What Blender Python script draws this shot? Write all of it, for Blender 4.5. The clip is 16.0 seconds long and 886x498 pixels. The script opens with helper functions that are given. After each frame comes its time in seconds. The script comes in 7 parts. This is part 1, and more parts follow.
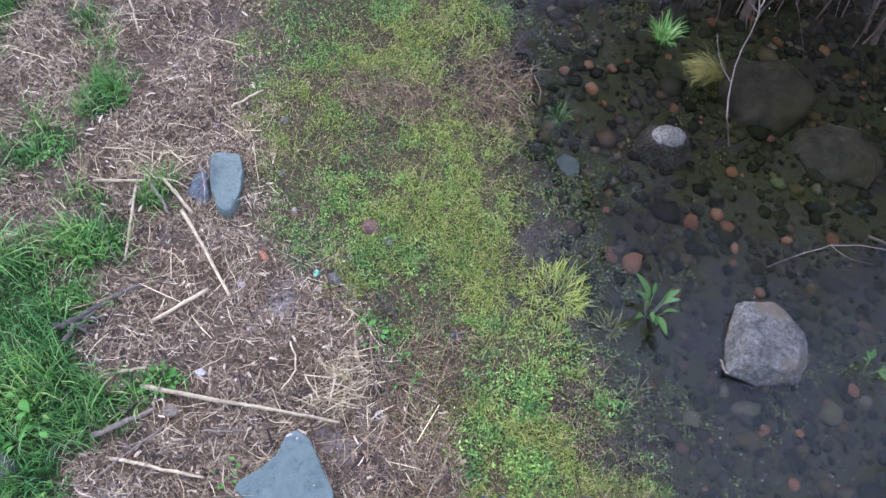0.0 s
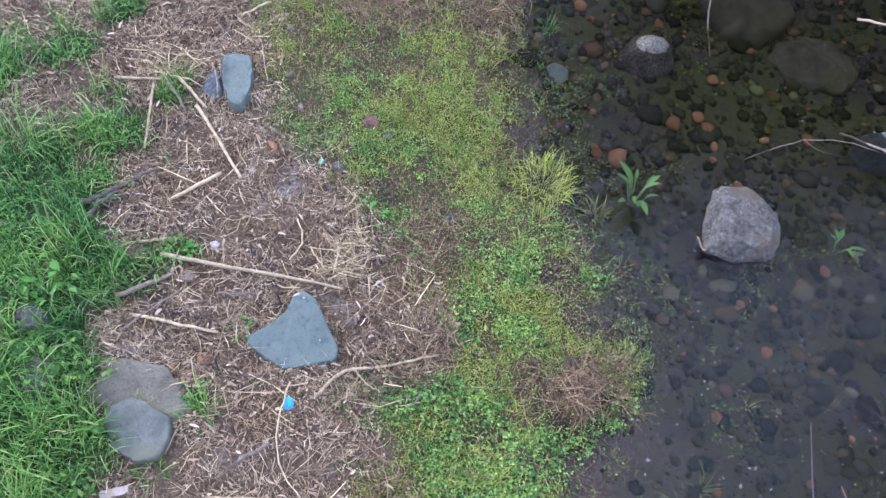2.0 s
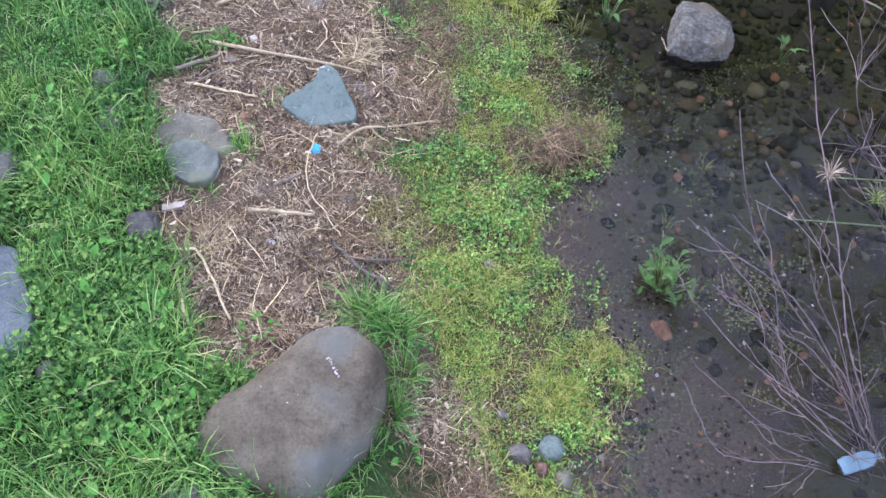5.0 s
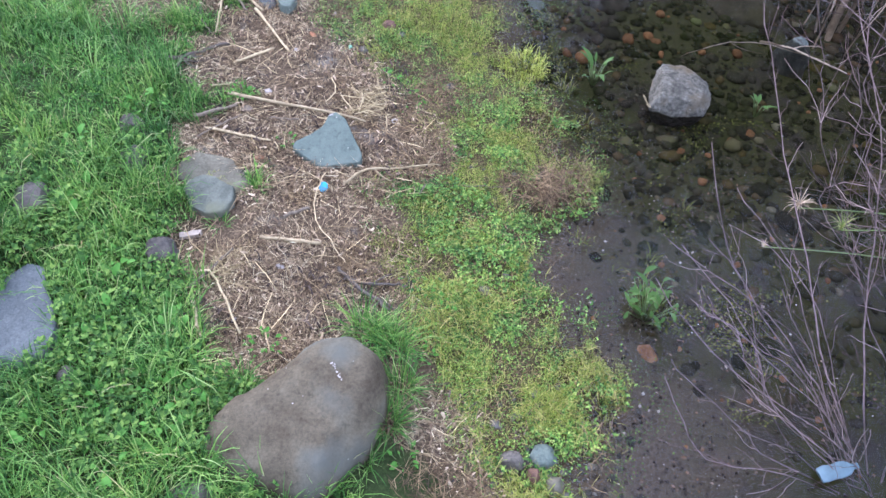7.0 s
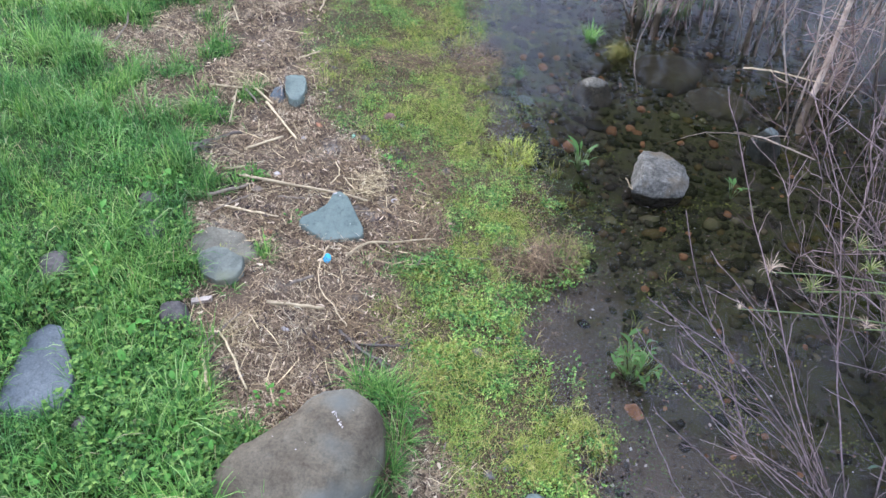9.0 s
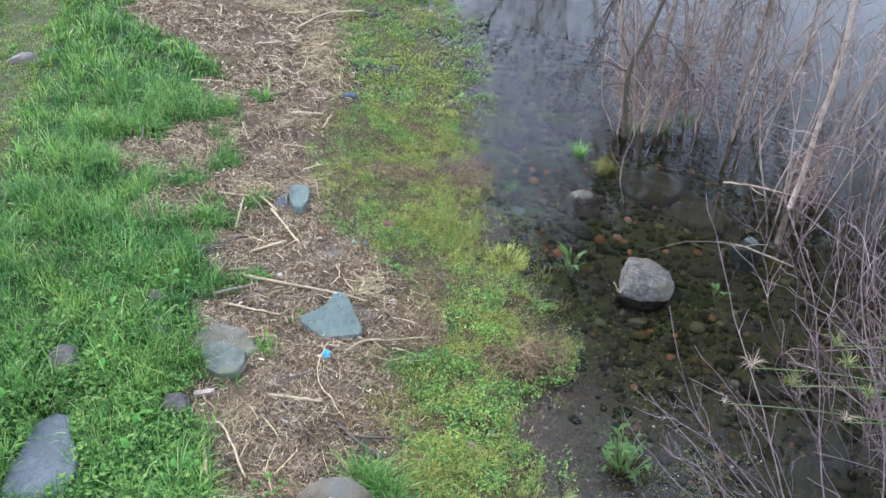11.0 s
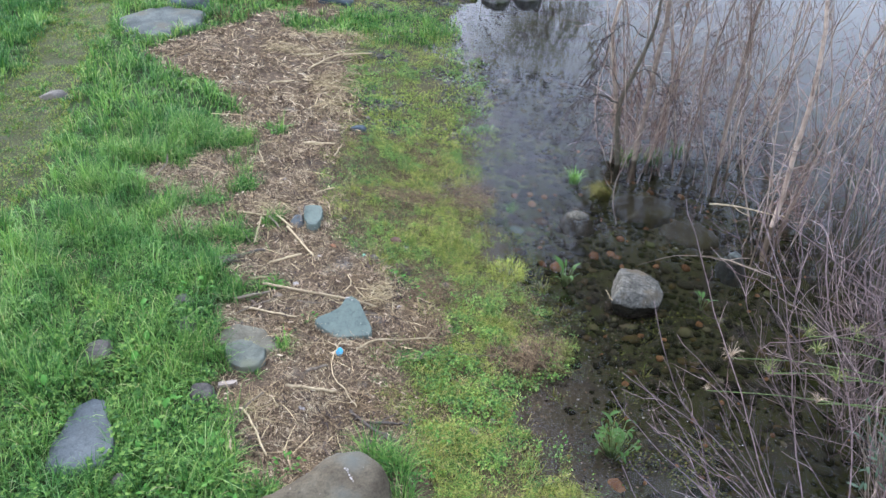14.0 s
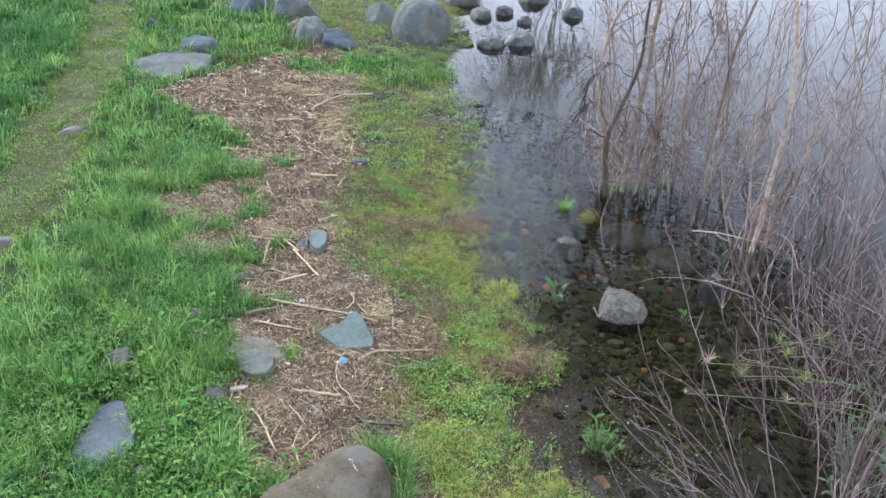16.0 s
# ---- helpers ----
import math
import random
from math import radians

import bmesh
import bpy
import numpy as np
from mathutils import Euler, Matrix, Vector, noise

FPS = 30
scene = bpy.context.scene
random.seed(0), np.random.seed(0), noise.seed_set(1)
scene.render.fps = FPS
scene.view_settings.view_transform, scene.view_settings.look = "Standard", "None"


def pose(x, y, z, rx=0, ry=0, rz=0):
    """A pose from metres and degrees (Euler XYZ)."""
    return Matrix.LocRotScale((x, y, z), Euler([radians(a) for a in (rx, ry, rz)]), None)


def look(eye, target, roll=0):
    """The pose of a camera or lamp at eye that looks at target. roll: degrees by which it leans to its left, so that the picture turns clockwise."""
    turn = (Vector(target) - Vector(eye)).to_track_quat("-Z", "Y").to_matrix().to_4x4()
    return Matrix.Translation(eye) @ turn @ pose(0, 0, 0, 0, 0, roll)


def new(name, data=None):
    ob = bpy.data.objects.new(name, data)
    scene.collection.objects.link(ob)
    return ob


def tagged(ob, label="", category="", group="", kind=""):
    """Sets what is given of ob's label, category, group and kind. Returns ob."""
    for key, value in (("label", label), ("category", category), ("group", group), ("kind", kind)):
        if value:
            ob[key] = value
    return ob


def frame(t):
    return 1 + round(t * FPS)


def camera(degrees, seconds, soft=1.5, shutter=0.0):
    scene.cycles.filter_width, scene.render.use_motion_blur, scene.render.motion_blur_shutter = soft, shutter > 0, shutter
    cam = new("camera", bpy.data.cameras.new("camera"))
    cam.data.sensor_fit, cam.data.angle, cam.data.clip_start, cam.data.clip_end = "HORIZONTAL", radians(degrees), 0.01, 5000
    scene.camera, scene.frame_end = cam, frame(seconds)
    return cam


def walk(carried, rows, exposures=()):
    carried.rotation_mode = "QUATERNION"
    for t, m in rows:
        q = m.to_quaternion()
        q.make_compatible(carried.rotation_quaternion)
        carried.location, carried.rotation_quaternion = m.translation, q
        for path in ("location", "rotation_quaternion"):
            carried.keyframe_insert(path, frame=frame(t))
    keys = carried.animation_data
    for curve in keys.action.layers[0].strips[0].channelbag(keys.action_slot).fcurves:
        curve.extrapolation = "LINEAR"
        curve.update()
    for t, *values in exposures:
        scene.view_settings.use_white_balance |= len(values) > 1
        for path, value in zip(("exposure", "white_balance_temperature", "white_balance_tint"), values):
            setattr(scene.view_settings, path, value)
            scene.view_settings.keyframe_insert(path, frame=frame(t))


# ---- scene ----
cam = camera(54.3, 16.0)
PATH = [
    (0, (0.362, -1.05, 4.745), (0.422, -0.069, 3.003), 6.6),
    (0.5, (0.374, -1.165, 4.75), (0.432, -0.186, 3.007), 6.5),
    (1, (0.403, -1.337, 4.751), (0.455, -0.36, 3.007), 6.1),
    (1.5, (0.442, -1.576, 4.739), (0.487, -0.595, 2.997), 5.5),
    (2, (0.478, -1.86, 4.74), (0.516, -0.879, 2.997), 5.1),
    (2.5, (0.521, -2.188, 4.731), (0.552, -1.205, 2.99), 4.6),
    (3, (0.577, -2.553, 4.725), (0.593, -1.562, 2.989), 3.8),
    (3.5, (0.611, -2.899, 4.726), (0.62, -1.906, 2.99), 3.3),
    (4, (0.653, -3.243, 4.709), (0.648, -2.243, 2.977), 2.6),
    (4.5, (0.649, -3.529, 4.688), (0.645, -2.519, 2.961), 2.6),
    (4.7, (0.644, -3.656, 4.674), (0.642, -2.629, 2.957), 2.7),
    (6.8, (0.697, -4.416, 4.671), (0.678, -3.176, 3.101), 2.4),
    (7, (0.692, -4.469, 4.674), (0.675, -3.208, 3.122), 2.5),
    (7.5, (0.719, -4.615, 4.671), (0.696, -3.299, 3.165), 2.3),
    (8, (0.736, -4.747, 4.674), (0.71, -3.378, 3.215), 2.3),
    (8.2, (0.745, -4.798, 4.69), (0.712, -3.412, 3.248), 2.0),
    (10.3, (0.728, -5.227, 4.727), (0.703, -3.644, 3.505), 2.4),
    (10.5, (0.761, -5.254, 4.729), (0.729, -3.654, 3.53), 2.3),
    (11, (0.746, -5.345, 4.759), (0.714, -3.706, 3.615), 2.5),
    (11.5, (0.734, -5.452, 4.753), (0.698, -3.77, 3.671), 2.4),
    (12, (0.716, -5.57, 4.739), (0.678, -3.856, 3.709), 2.4),
    (12.5, (0.707, -5.674, 4.738), (0.667, -3.961, 3.707), 2.3),
    (13, (0.714, -5.794, 4.741), (0.672, -4.082, 3.707), 2.2),
    (13.5, (0.737, -5.924, 4.743), (0.693, -4.214, 3.707), 2.1),
    (14, (0.779, -6.069, 4.75), (0.731, -4.36, 3.711), 2.0),
    (14.5, (0.803, -6.221, 4.76), (0.756, -4.512, 3.722), 2.0),
    (15, (0.827, -6.374, 4.773), (0.777, -4.654, 3.754), 1.9),
    (15.5, (0.834, -6.529, 4.775), (0.784, -4.787, 3.795), 1.9),
    (16, (0.811, -6.692, 4.777), (0.763, -4.927, 3.837), 2.0),
]
walk(cam, [(t, look(eye, target, roll)) for t, eye, target, roll in PATH],
     exposures=((0, 2.0, 5170, 27), (3.5, 2.11, 5330, 26), (7, 2.24, 5460, 22), (12, 2.14, 5640, 13), (16, 2.07, 5790, 14)))

from mathutils.bvhtree import BVHTree

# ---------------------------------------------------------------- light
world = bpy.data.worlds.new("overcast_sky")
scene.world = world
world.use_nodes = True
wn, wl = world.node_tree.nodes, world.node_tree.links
sky = wn.new("ShaderNodeTexSky")
sky.sky_type, sky.sun_disc = "NISHITA", False
sky.sun_elevation, sky.sun_rotation = radians(36), radians(308)
sky.air_density, sky.dust_density, sky.ozone_density = 1.2, 5.0, 1.0
pale = wn.new("ShaderNodeHueSaturation")
pale.inputs["Saturation"].default_value = 0.75
wl.new(sky.outputs[0], pale.inputs["Color"])
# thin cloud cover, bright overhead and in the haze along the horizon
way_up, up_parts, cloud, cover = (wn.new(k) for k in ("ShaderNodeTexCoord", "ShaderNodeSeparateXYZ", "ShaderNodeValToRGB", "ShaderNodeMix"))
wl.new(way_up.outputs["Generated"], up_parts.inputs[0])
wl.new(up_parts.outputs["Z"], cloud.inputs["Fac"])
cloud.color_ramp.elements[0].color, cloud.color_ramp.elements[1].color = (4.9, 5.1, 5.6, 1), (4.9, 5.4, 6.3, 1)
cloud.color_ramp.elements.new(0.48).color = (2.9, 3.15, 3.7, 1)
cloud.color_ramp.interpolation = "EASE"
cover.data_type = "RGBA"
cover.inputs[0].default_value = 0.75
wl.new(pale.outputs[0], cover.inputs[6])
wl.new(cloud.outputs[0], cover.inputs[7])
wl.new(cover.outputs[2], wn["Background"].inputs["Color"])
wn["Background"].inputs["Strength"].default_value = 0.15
sun_data = bpy.data.lights.new("sun", "SUN")
sun_data.energy, sun_data.angle, sun_data.color = 0.5, radians(30), (1.0, 0.97, 0.93)
sun = new("sun", sun_data)
sun.matrix_world = look((-5.9, 4.6, 5.5), (0, 0, 0))

# ---------------------------------------------------------------- small tools


def vnoise(x, y, scale, seed=0):
    """Smooth value noise in -1..1 for arrays of places."""
    x, y = np.asarray(x, float) / scale + seed * 17.13, np.asarray(y, float) / scale - seed * 9.71
    i, j = np.floor(x), np.floor(y)
    u, v = x - i, y - j
    u, v = u * u * (3 - 2 * u), v * v * (3 - 2 * v)

    def h(a, b):
        s = np.sin(a * 127.1 + b * 311.7 + seed * 74.7) * 43758.5453
        return 2 * (s - np.floor(s)) - 1
    return (h(i, j) * (1 - u) + h(i + 1, j) * u) * (1 - v) + (h(i, j + 1) * (1 - u) + h(i + 1, j + 1) * u) * v


def step(a, b, x):
    s = np.clip((x - a) / (b - a), 0, 1)
    return s * s * (3 - 2 * s)


# The bank runs along y: the water's edge, the drift line and the turf as x for each y.
SHORE_Y = [-6, -2.5, -1.9, -0.9, 0, 0.9, 1.3, 2, 2.7, 3.1, 3.5, 4.3, 5.7, 6.8, 8.7, 10, 12, 15, 20, 60]
SHORE_X = [1.5, 1.4, 1.5, 1.25, 1.45, 1.25, 0.95, 0.95, 0.75, 0.5, 0.7, 0.75, 0.8, 0.7, 0.4, 0.2, 0.7, 0.3, -1, -8]
DRIFT_Y = [-6, -2.5, -2.1, -1.5, -1.2, -0.8, -0.3, 0.2, 0.5, 0.8, 1.1, 1.4, 1.6, 2, 3, 3.6, 5.3, 6.8, 8.6, 10.5, 13]
DRIFT_X = [1.3, 0.95, 0.76, 0.6, 0.43, 0.28, 0.2, 0.55, 0.32, 0.3, 0.0, -0.15, -0.4, -0.6, -0.8, -0.85, -0.9, -1.15, -1.2, -2.2, -3.5]
TURF_Y = [-6, -2.2, -1.9, -1.4, -0.9, -0.3, 0.1, 0.45, 0.6, 0.95, 1.3, 1.45, 2.0, 2.5, 3.2, 4, 5.4, 6.0, 6.4, 7.6, 9.0, 10, 13]
TURF_X = [0.9, 0.7, -0.5, -0.85, -1.0, -1.2, -1.2, -1.0, -1.5, -1.65, -1.95, -2.1, -2.2, -2.55, -2.3, -2.25, -2.7, -4.0, -4.2, -3.7, -2.9, -2.5, -3.6]




def height(x, y):
    x, y = np.asarray(x, float), np.asarray(y, float)
    d = np.interp(y, SHORE_Y, SHORE_X) - x
    z = np.interp(d, [-300, -30, -12, -6, -3, -1, -0.3, 0, 0.5, 1.3, 2.4, 3.6, 6, 20, 300],
                  [-6, -2.2, -1.3, -0.7, -0.36, -0.17, -0.07, -0.005, 0.03, 0.13, 0.24, 0.39, 0.48, 1.0, 9])
    z = np.where(d > 0, z * np.interp(y, [2.5, 5.5], [1, 0.78]), z)
    wet = step(-0.1, 0.6, d)
    z = z + vnoise(x, y, 0.55, 1) * (0.012 + 0.018 * wet) + vnoise(x, y, 0.17, 2) * (0.006 + 0.008 * wet)
    return z


def zone_turf(x, y):
    edge = np.interp(y, TURF_Y, TURF_X) + 0.22 * vnoise(x, y, 0.4, 5) + 0.10 * vnoise(x, y, 0.13, 6)
    m = step(-0.10, 0.12, edge - x)
    for cx, cy, r in ((-1.72, 2.5, 0.22), (-1.95, 1.95, 0.2), (-1.55, 1.42, 0.3), (-1.0, 0.55, 0.12), (-2.1, 3.6, 0.35), (-1.95, 3.05, 0.16),
                      (-1.72, 4.15, 0.17), (-0.72, -0.35, 0.06), (-1.3, 1.75, 0.08), (-0.5, 9.2, 1.2), (-1.3, 9.0, 0.8), (-1.95, 8.75, 0.75)):
        m = np.maximum(m, step(r, r * 0.5, np.hypot(x - cx, y - cy) + 0.12 * vnoise(x, y, 0.12, 7)))
    for cx, cy, r in ((-2.1, 1.35, 0.28), (-2.7, 2.45, 0.3), (-2.4, 2.2, 0.4), (-2.1, 2.8, 0.3)):
        m = m * (1 - 0.9 * step(r, r * 0.5, np.hypot(x - cx, y - cy) + 0.12 * vnoise(x, y, 0.15, 8)))
    return m


def zone_moss(x, y):
    left = np.interp(y, DRIFT_Y, DRIFT_X) + 0.14 * vnoise(x, y, 0.3, 9) + 0.08 * vnoise(x, y, 0.1, 10)
    right = np.interp(y, SHORE_Y, SHORE_X) + 0.12 + 0.24 * vnoise(x, y, 0.38, 11) + 0.15 * vnoise(x, y, 0.12, 12)
    return step(-0.12, 0.12, x - left) * step(-0.10, 0.12, right - x)


def weed_cover(x, y):
    """Where creeping weeds stand: thick in the middle of the wet shore, fraying into the litter and out into the water."""
    left = np.interp(y, DRIFT_Y, DRIFT_X) + 0.16 * vnoise(x, y, 0.3, 9) + 0.10 * vnoise(x, y, 0.1, 10)
    right = np.interp(y, SHORE_Y, SHORE_X) + 0.10 + 0.30 * vnoise(x, y, 0.38, 11) + 0.20 * vnoise(x, y, 0.12, 12) + 0.12 * vnoise(x, y, 0.05, 57)
    return step(-0.22, 0.22, x - left) * step(-0.22, 0.26, right - x)


def zone_path(x, y):
    mid = np.interp(y, [-4, 0, 2.4, 5.5, 8.8, 11, 16], [-4.3, -4.3, -4.35, -5.2, -5.95, -6.6, -9])
    return step(0.62, 0.3, np.abs(x - mid) + 0.15 * vnoise(x, y, 0.5, 13))


STONES = []      # outlines that nothing grows through


def inside(px, py, poly):
    n, hit = len(poly), np.zeros(len(px), bool)
    for k in range(n):
        (x1, y1), (x2, y2) = poly[k], poly[(k + 1) % n]
        if y1 != y2:
            hit ^= ((y1 > py) != (y2 > py)) & (px < (x2 - x1) * (py - y1) / (y2 - y1) + x1)
    return hit


def clear_of_stones(x, y):
    keep = np.ones(len(x), bool)
    for poly in STONES:
        keep &= ~inside(x, y, poly)
    return keep


def scatter(box, per_m2, mask, rng):
    """Random places in a box (x0, x1, y0, y1), kept with the chance that mask gives."""
    n = int((box[1] - box[0]) * (box[3] - box[2]) * per_m2)
    x, y = rng.uniform(box[0], box[1], n), rng.uniform(box[2], box[3], n)
    keep = (rng.random(n) < mask(x, y)) & clear_of_stones(x, y)
    return x[keep], y[keep]


def mesh_from(name, verts, faces, material, smooth=False):
    """A mesh from arrays: verts (n, 3) and a list of face arrays (m, 3) or (m, 4)."""
    me = bpy.data.meshes.new(name)
    me.vertices.add(len(verts))
    me.vertices.foreach_set("co", np.asarray(verts, np.float32).ravel())
    loops = np.concatenate([f.ravel() for f in faces]).astype(np.int32)
    sizes = np.concatenate([np.full(len(f), f.shape[1], np.int32) for f in faces])
    me.loops.add(len(loops))
    me.loops.foreach_set("vertex_index", loops)
    me.polygons.add(len(sizes))
    me.polygons.foreach_set("loop_start", np.concatenate(([0], np.cumsum(sizes)[:-1])).astype(np.int32))
    me.polygons.foreach_set("use_smooth", np.full(len(sizes), smooth))
    me.update(calc_edges=True)
    me.materials.append(material)
    return me


def thing(name, mesh, label, category, group="", kind="", at=None):
    ob = new(name, mesh)
    if at is not None:
        ob.location = at
    return tagged(ob, label, category, group, kind)


def part(name, mesh, parent, label=""):
    ob = new(name, mesh)
    ob.parent = parent
    return tagged(ob, label)


def holder(name, at, label, category, group=""):
    ob = new(name)
    ob.location, ob.empty_display_size = at, 0.1
    return tagged(ob, label, category, group)


# ---------------------------------------------------------------- materials


def material(name, rough=0.8, bump=0.0, bump_scale=40.0, spec=0.3):
    """A node material. Returns it with a function that adds nodes and the Principled node."""
    m = bpy.data.materials.new(name)
    m.use_nodes = True
    nt = m.node_tree
    p = nt.nodes["Principled BSDF"]
    p.inputs["Roughness"].default_value = rough
    p.inputs["Specular IOR Level"].default_value = spec

    def add(kind, links=(), **values):
        n = nt.nodes.new(kind)
        for k, v in values.items():
            key = k.replace("_", " ")
            if key in n.inputs:
                n.inputs[key].default_value = v
        for src, dst in links:
            nt.links.new(src, n.inputs[dst])
        return n
    if bump:
        tc = add("ShaderNodeTexCoord")
        nz = add("ShaderNodeTexNoise", [(tc.outputs["Object"], "Vector")], Scale=bump_scale, Detail=8.0, Roughness=0.65)
        b = add("ShaderNodeBump", [(nz.outputs["Fac"], "Height")], Strength=bump, Distance=0.02)
        nt.links.new(b.outputs[0], p.inputs["Normal"])
    return m, add, p, nt


def ramp(add, fac, stops):
    n = add("ShaderNodeValToRGB", [(fac, "Fac")])
    e = n.color_ramp.elements
    while len(e) < len(stops):
        e.new(0.5)
    for k, (pos, col) in enumerate(stops):
        e[k].position, e[k].color = pos, (*col, 1)
    return n


def mix(add, nt, fac, a, b, mode="MIX"):
    n = add("ShaderNodeMix")
    n.data_type, n.blend_type = "RGBA", mode
    for sock, v in ((n.inputs[0], fac), (n.inputs[6], a), (n.inputs[7], b)):
        if isinstance(v, (int, float)):
            sock.default_value = v
        elif isinstance(v, tuple):
            sock.default_value = (*v, 1)
        else:
            nt.links.new(v, sock)
    return n.outputs[2]


def island_material(name, stops, rough=0.7, translucent=0.0, patch=None, spec=0.25):
    """Scattered pieces: each takes a colour of its own; patch shifts it over larger areas."""
    m, add, p, nt = material(name, rough, spec=spec)
    geo = add("ShaderNodeNewGeometry")
    col = ramp(add, geo.outputs["Random Per Island"], stops).outputs[0]
    if patch:
        tc = add("ShaderNodeTexCoord")
        nz = add("ShaderNodeTexNoise", [(tc.outputs["Object"], "Vector")], Scale=patch[0], Detail=3.0)
        f = ramp(add, nz.outputs["Fac"], [(0.35, (0, 0, 0)), (0.68, (1, 1, 1))])
        col = mix(add, nt, f.outputs[0], col, mix(add, nt, 1.0, col, patch[1], "MULTIPLY"))
    nt.links.new(col, p.inputs["Base Color"])
    if translucent:
        t = add("ShaderNodeBsdfTranslucent", [(col, "Color")])
        s = add("ShaderNodeMixShader", [(p.outputs[0], 1), (t.outputs[0], 2)])
        s.inputs[0].default_value = translucent
        nt.links.new(s.outputs[0], nt.nodes["Material Output"].inputs[0])
    return m


def stone_material(name, dark, mid, light, scale=3.0, grain=60.0, bump=0.35, speck=None, rough=0.75, vary=0.25, tint=None, gloss=0.35, pit=0.78):
    """Stone: broad stains, fine grain, pale specks, and a tone of its own for each stone."""
    m, add, p, nt = material(name, rough, bump, grain, spec=gloss)
    tc = add("ShaderNodeTexCoord")
    n1 = add("ShaderNodeTexNoise", [(tc.outputs["Object"], "Vector")], Scale=scale, Detail=6.0, Roughness=0.6, Distortion=0.4)
    c = ramp(add, n1.outputs["Fac"], [(0.28, dark), (0.5, mid), (0.74, light)]).outputs[0]
    n2 = add("ShaderNodeTexNoise", [(tc.outputs["Object"], "Vector")], Scale=grain * 1.5, Detail=5.0, Roughness=0.7)
    g = ramp(add, n2.outputs["Fac"], [(0.36, (pit, pit, pit)), (0.5, (1.0, 1.0, 1.0)), (0.64, (2 - pit, 2 - pit, 2 - pit))]).outputs[0]
    c = mix(add, nt, 0.9, c, g, "MULTIPLY")
    n4 = add("ShaderNodeTexNoise", [(tc.outputs["Object"], "Vector")], Scale=scale * 6, Detail=7.0, Roughness=0.7)
    g = ramp(add, n4.outputs["Fac"], [(0.34, (0.62, 0.62, 0.62)), (0.46, (1.0, 1.0, 1.0)), (0.7, (1.16, 1.16, 1.16))]).outputs[0]
    c = mix(add, nt, 0.75, c, g, "MULTIPLY")
    if tint:
        n3 = add("ShaderNodeTexNoise", [(tc.outputs["Object"], "Vector")], Scale=scale * 0.6, Detail=4.0)
        f = ramp(add, n3.outputs["Fac"], [(0.52, (0, 0, 0)), (0.66, (1, 1, 1))])
        c = mix(add, nt, f.outputs[0], c, tint)
    if speck:
        v = add("ShaderNodeTexVoronoi", [(tc.outputs["Object"], "Vector")], Scale=7.0)
        f = ramp(add, v.outputs["Distance"], [(0.018, (1, 1, 1)), (0.032, (0, 0, 0))])
        c = mix(add, nt, f.outputs[0], c, speck)
    oi = add("ShaderNodeObjectInfo")
    b = add("ShaderNodeMapRange", [(oi.outputs["Random"], "Value")])
    b.inputs["To Min"].default_value, b.inputs["To Max"].default_value = 1 - vary, 1 + vary
    hsv = add("ShaderNodeHueSaturation", [(c, "Color"), (b.outputs[0], "Value")])
    nt.links.new(hsv.outputs[0], p.inputs["Base Color"])
    return m


def wood_material(name, dark, light, bands=30.0, vary=0.3, rough=0.75):
    m, add, p, nt = material(name, rough, 0.5, 120.0)
    tc = add("ShaderNodeTexCoord")
    n1 = add("ShaderNodeTexNoise", [(tc.outputs["Object"], "Vector")], Scale=bands, Detail=6.0, Roughness=0.7)
    c = ramp(add, n1.outputs["Fac"], [(0.3, dark), (0.7, light)]).outputs[0]
    oi = add("ShaderNodeObjectInfo")
    b = add("ShaderNodeMapRange", [(oi.outputs["Random"], "Value")])
    b.inputs["To Min"].default_value, b.inputs["To Max"].default_value = 1 - vary, 1 + vary
    hsv = add("ShaderNodeHueSaturation", [(c, "Color"), (b.outputs[0], "Value")])
    nt.links.new(hsv.outputs[0], p.inputs["Base Color"])
    return m


def plain_material(name, color, rough=0.5, bump=0.15, spec=0.4):
    m, add, p, nt = material(name, rough, bump, 50.0, spec)
    tc = add("ShaderNodeTexCoord")
    n1 = add("ShaderNodeTexNoise", [(tc.outputs["Object"], "Vector")], Scale=25.0, Detail=4.0)
    g = ramp(add, n1.outputs["Fac"], [(0.3, tuple(c * 0.7 for c in color)), (0.7, color)])
    nt.links.new(g.outputs[0], p.inputs["Base Color"])
    return m


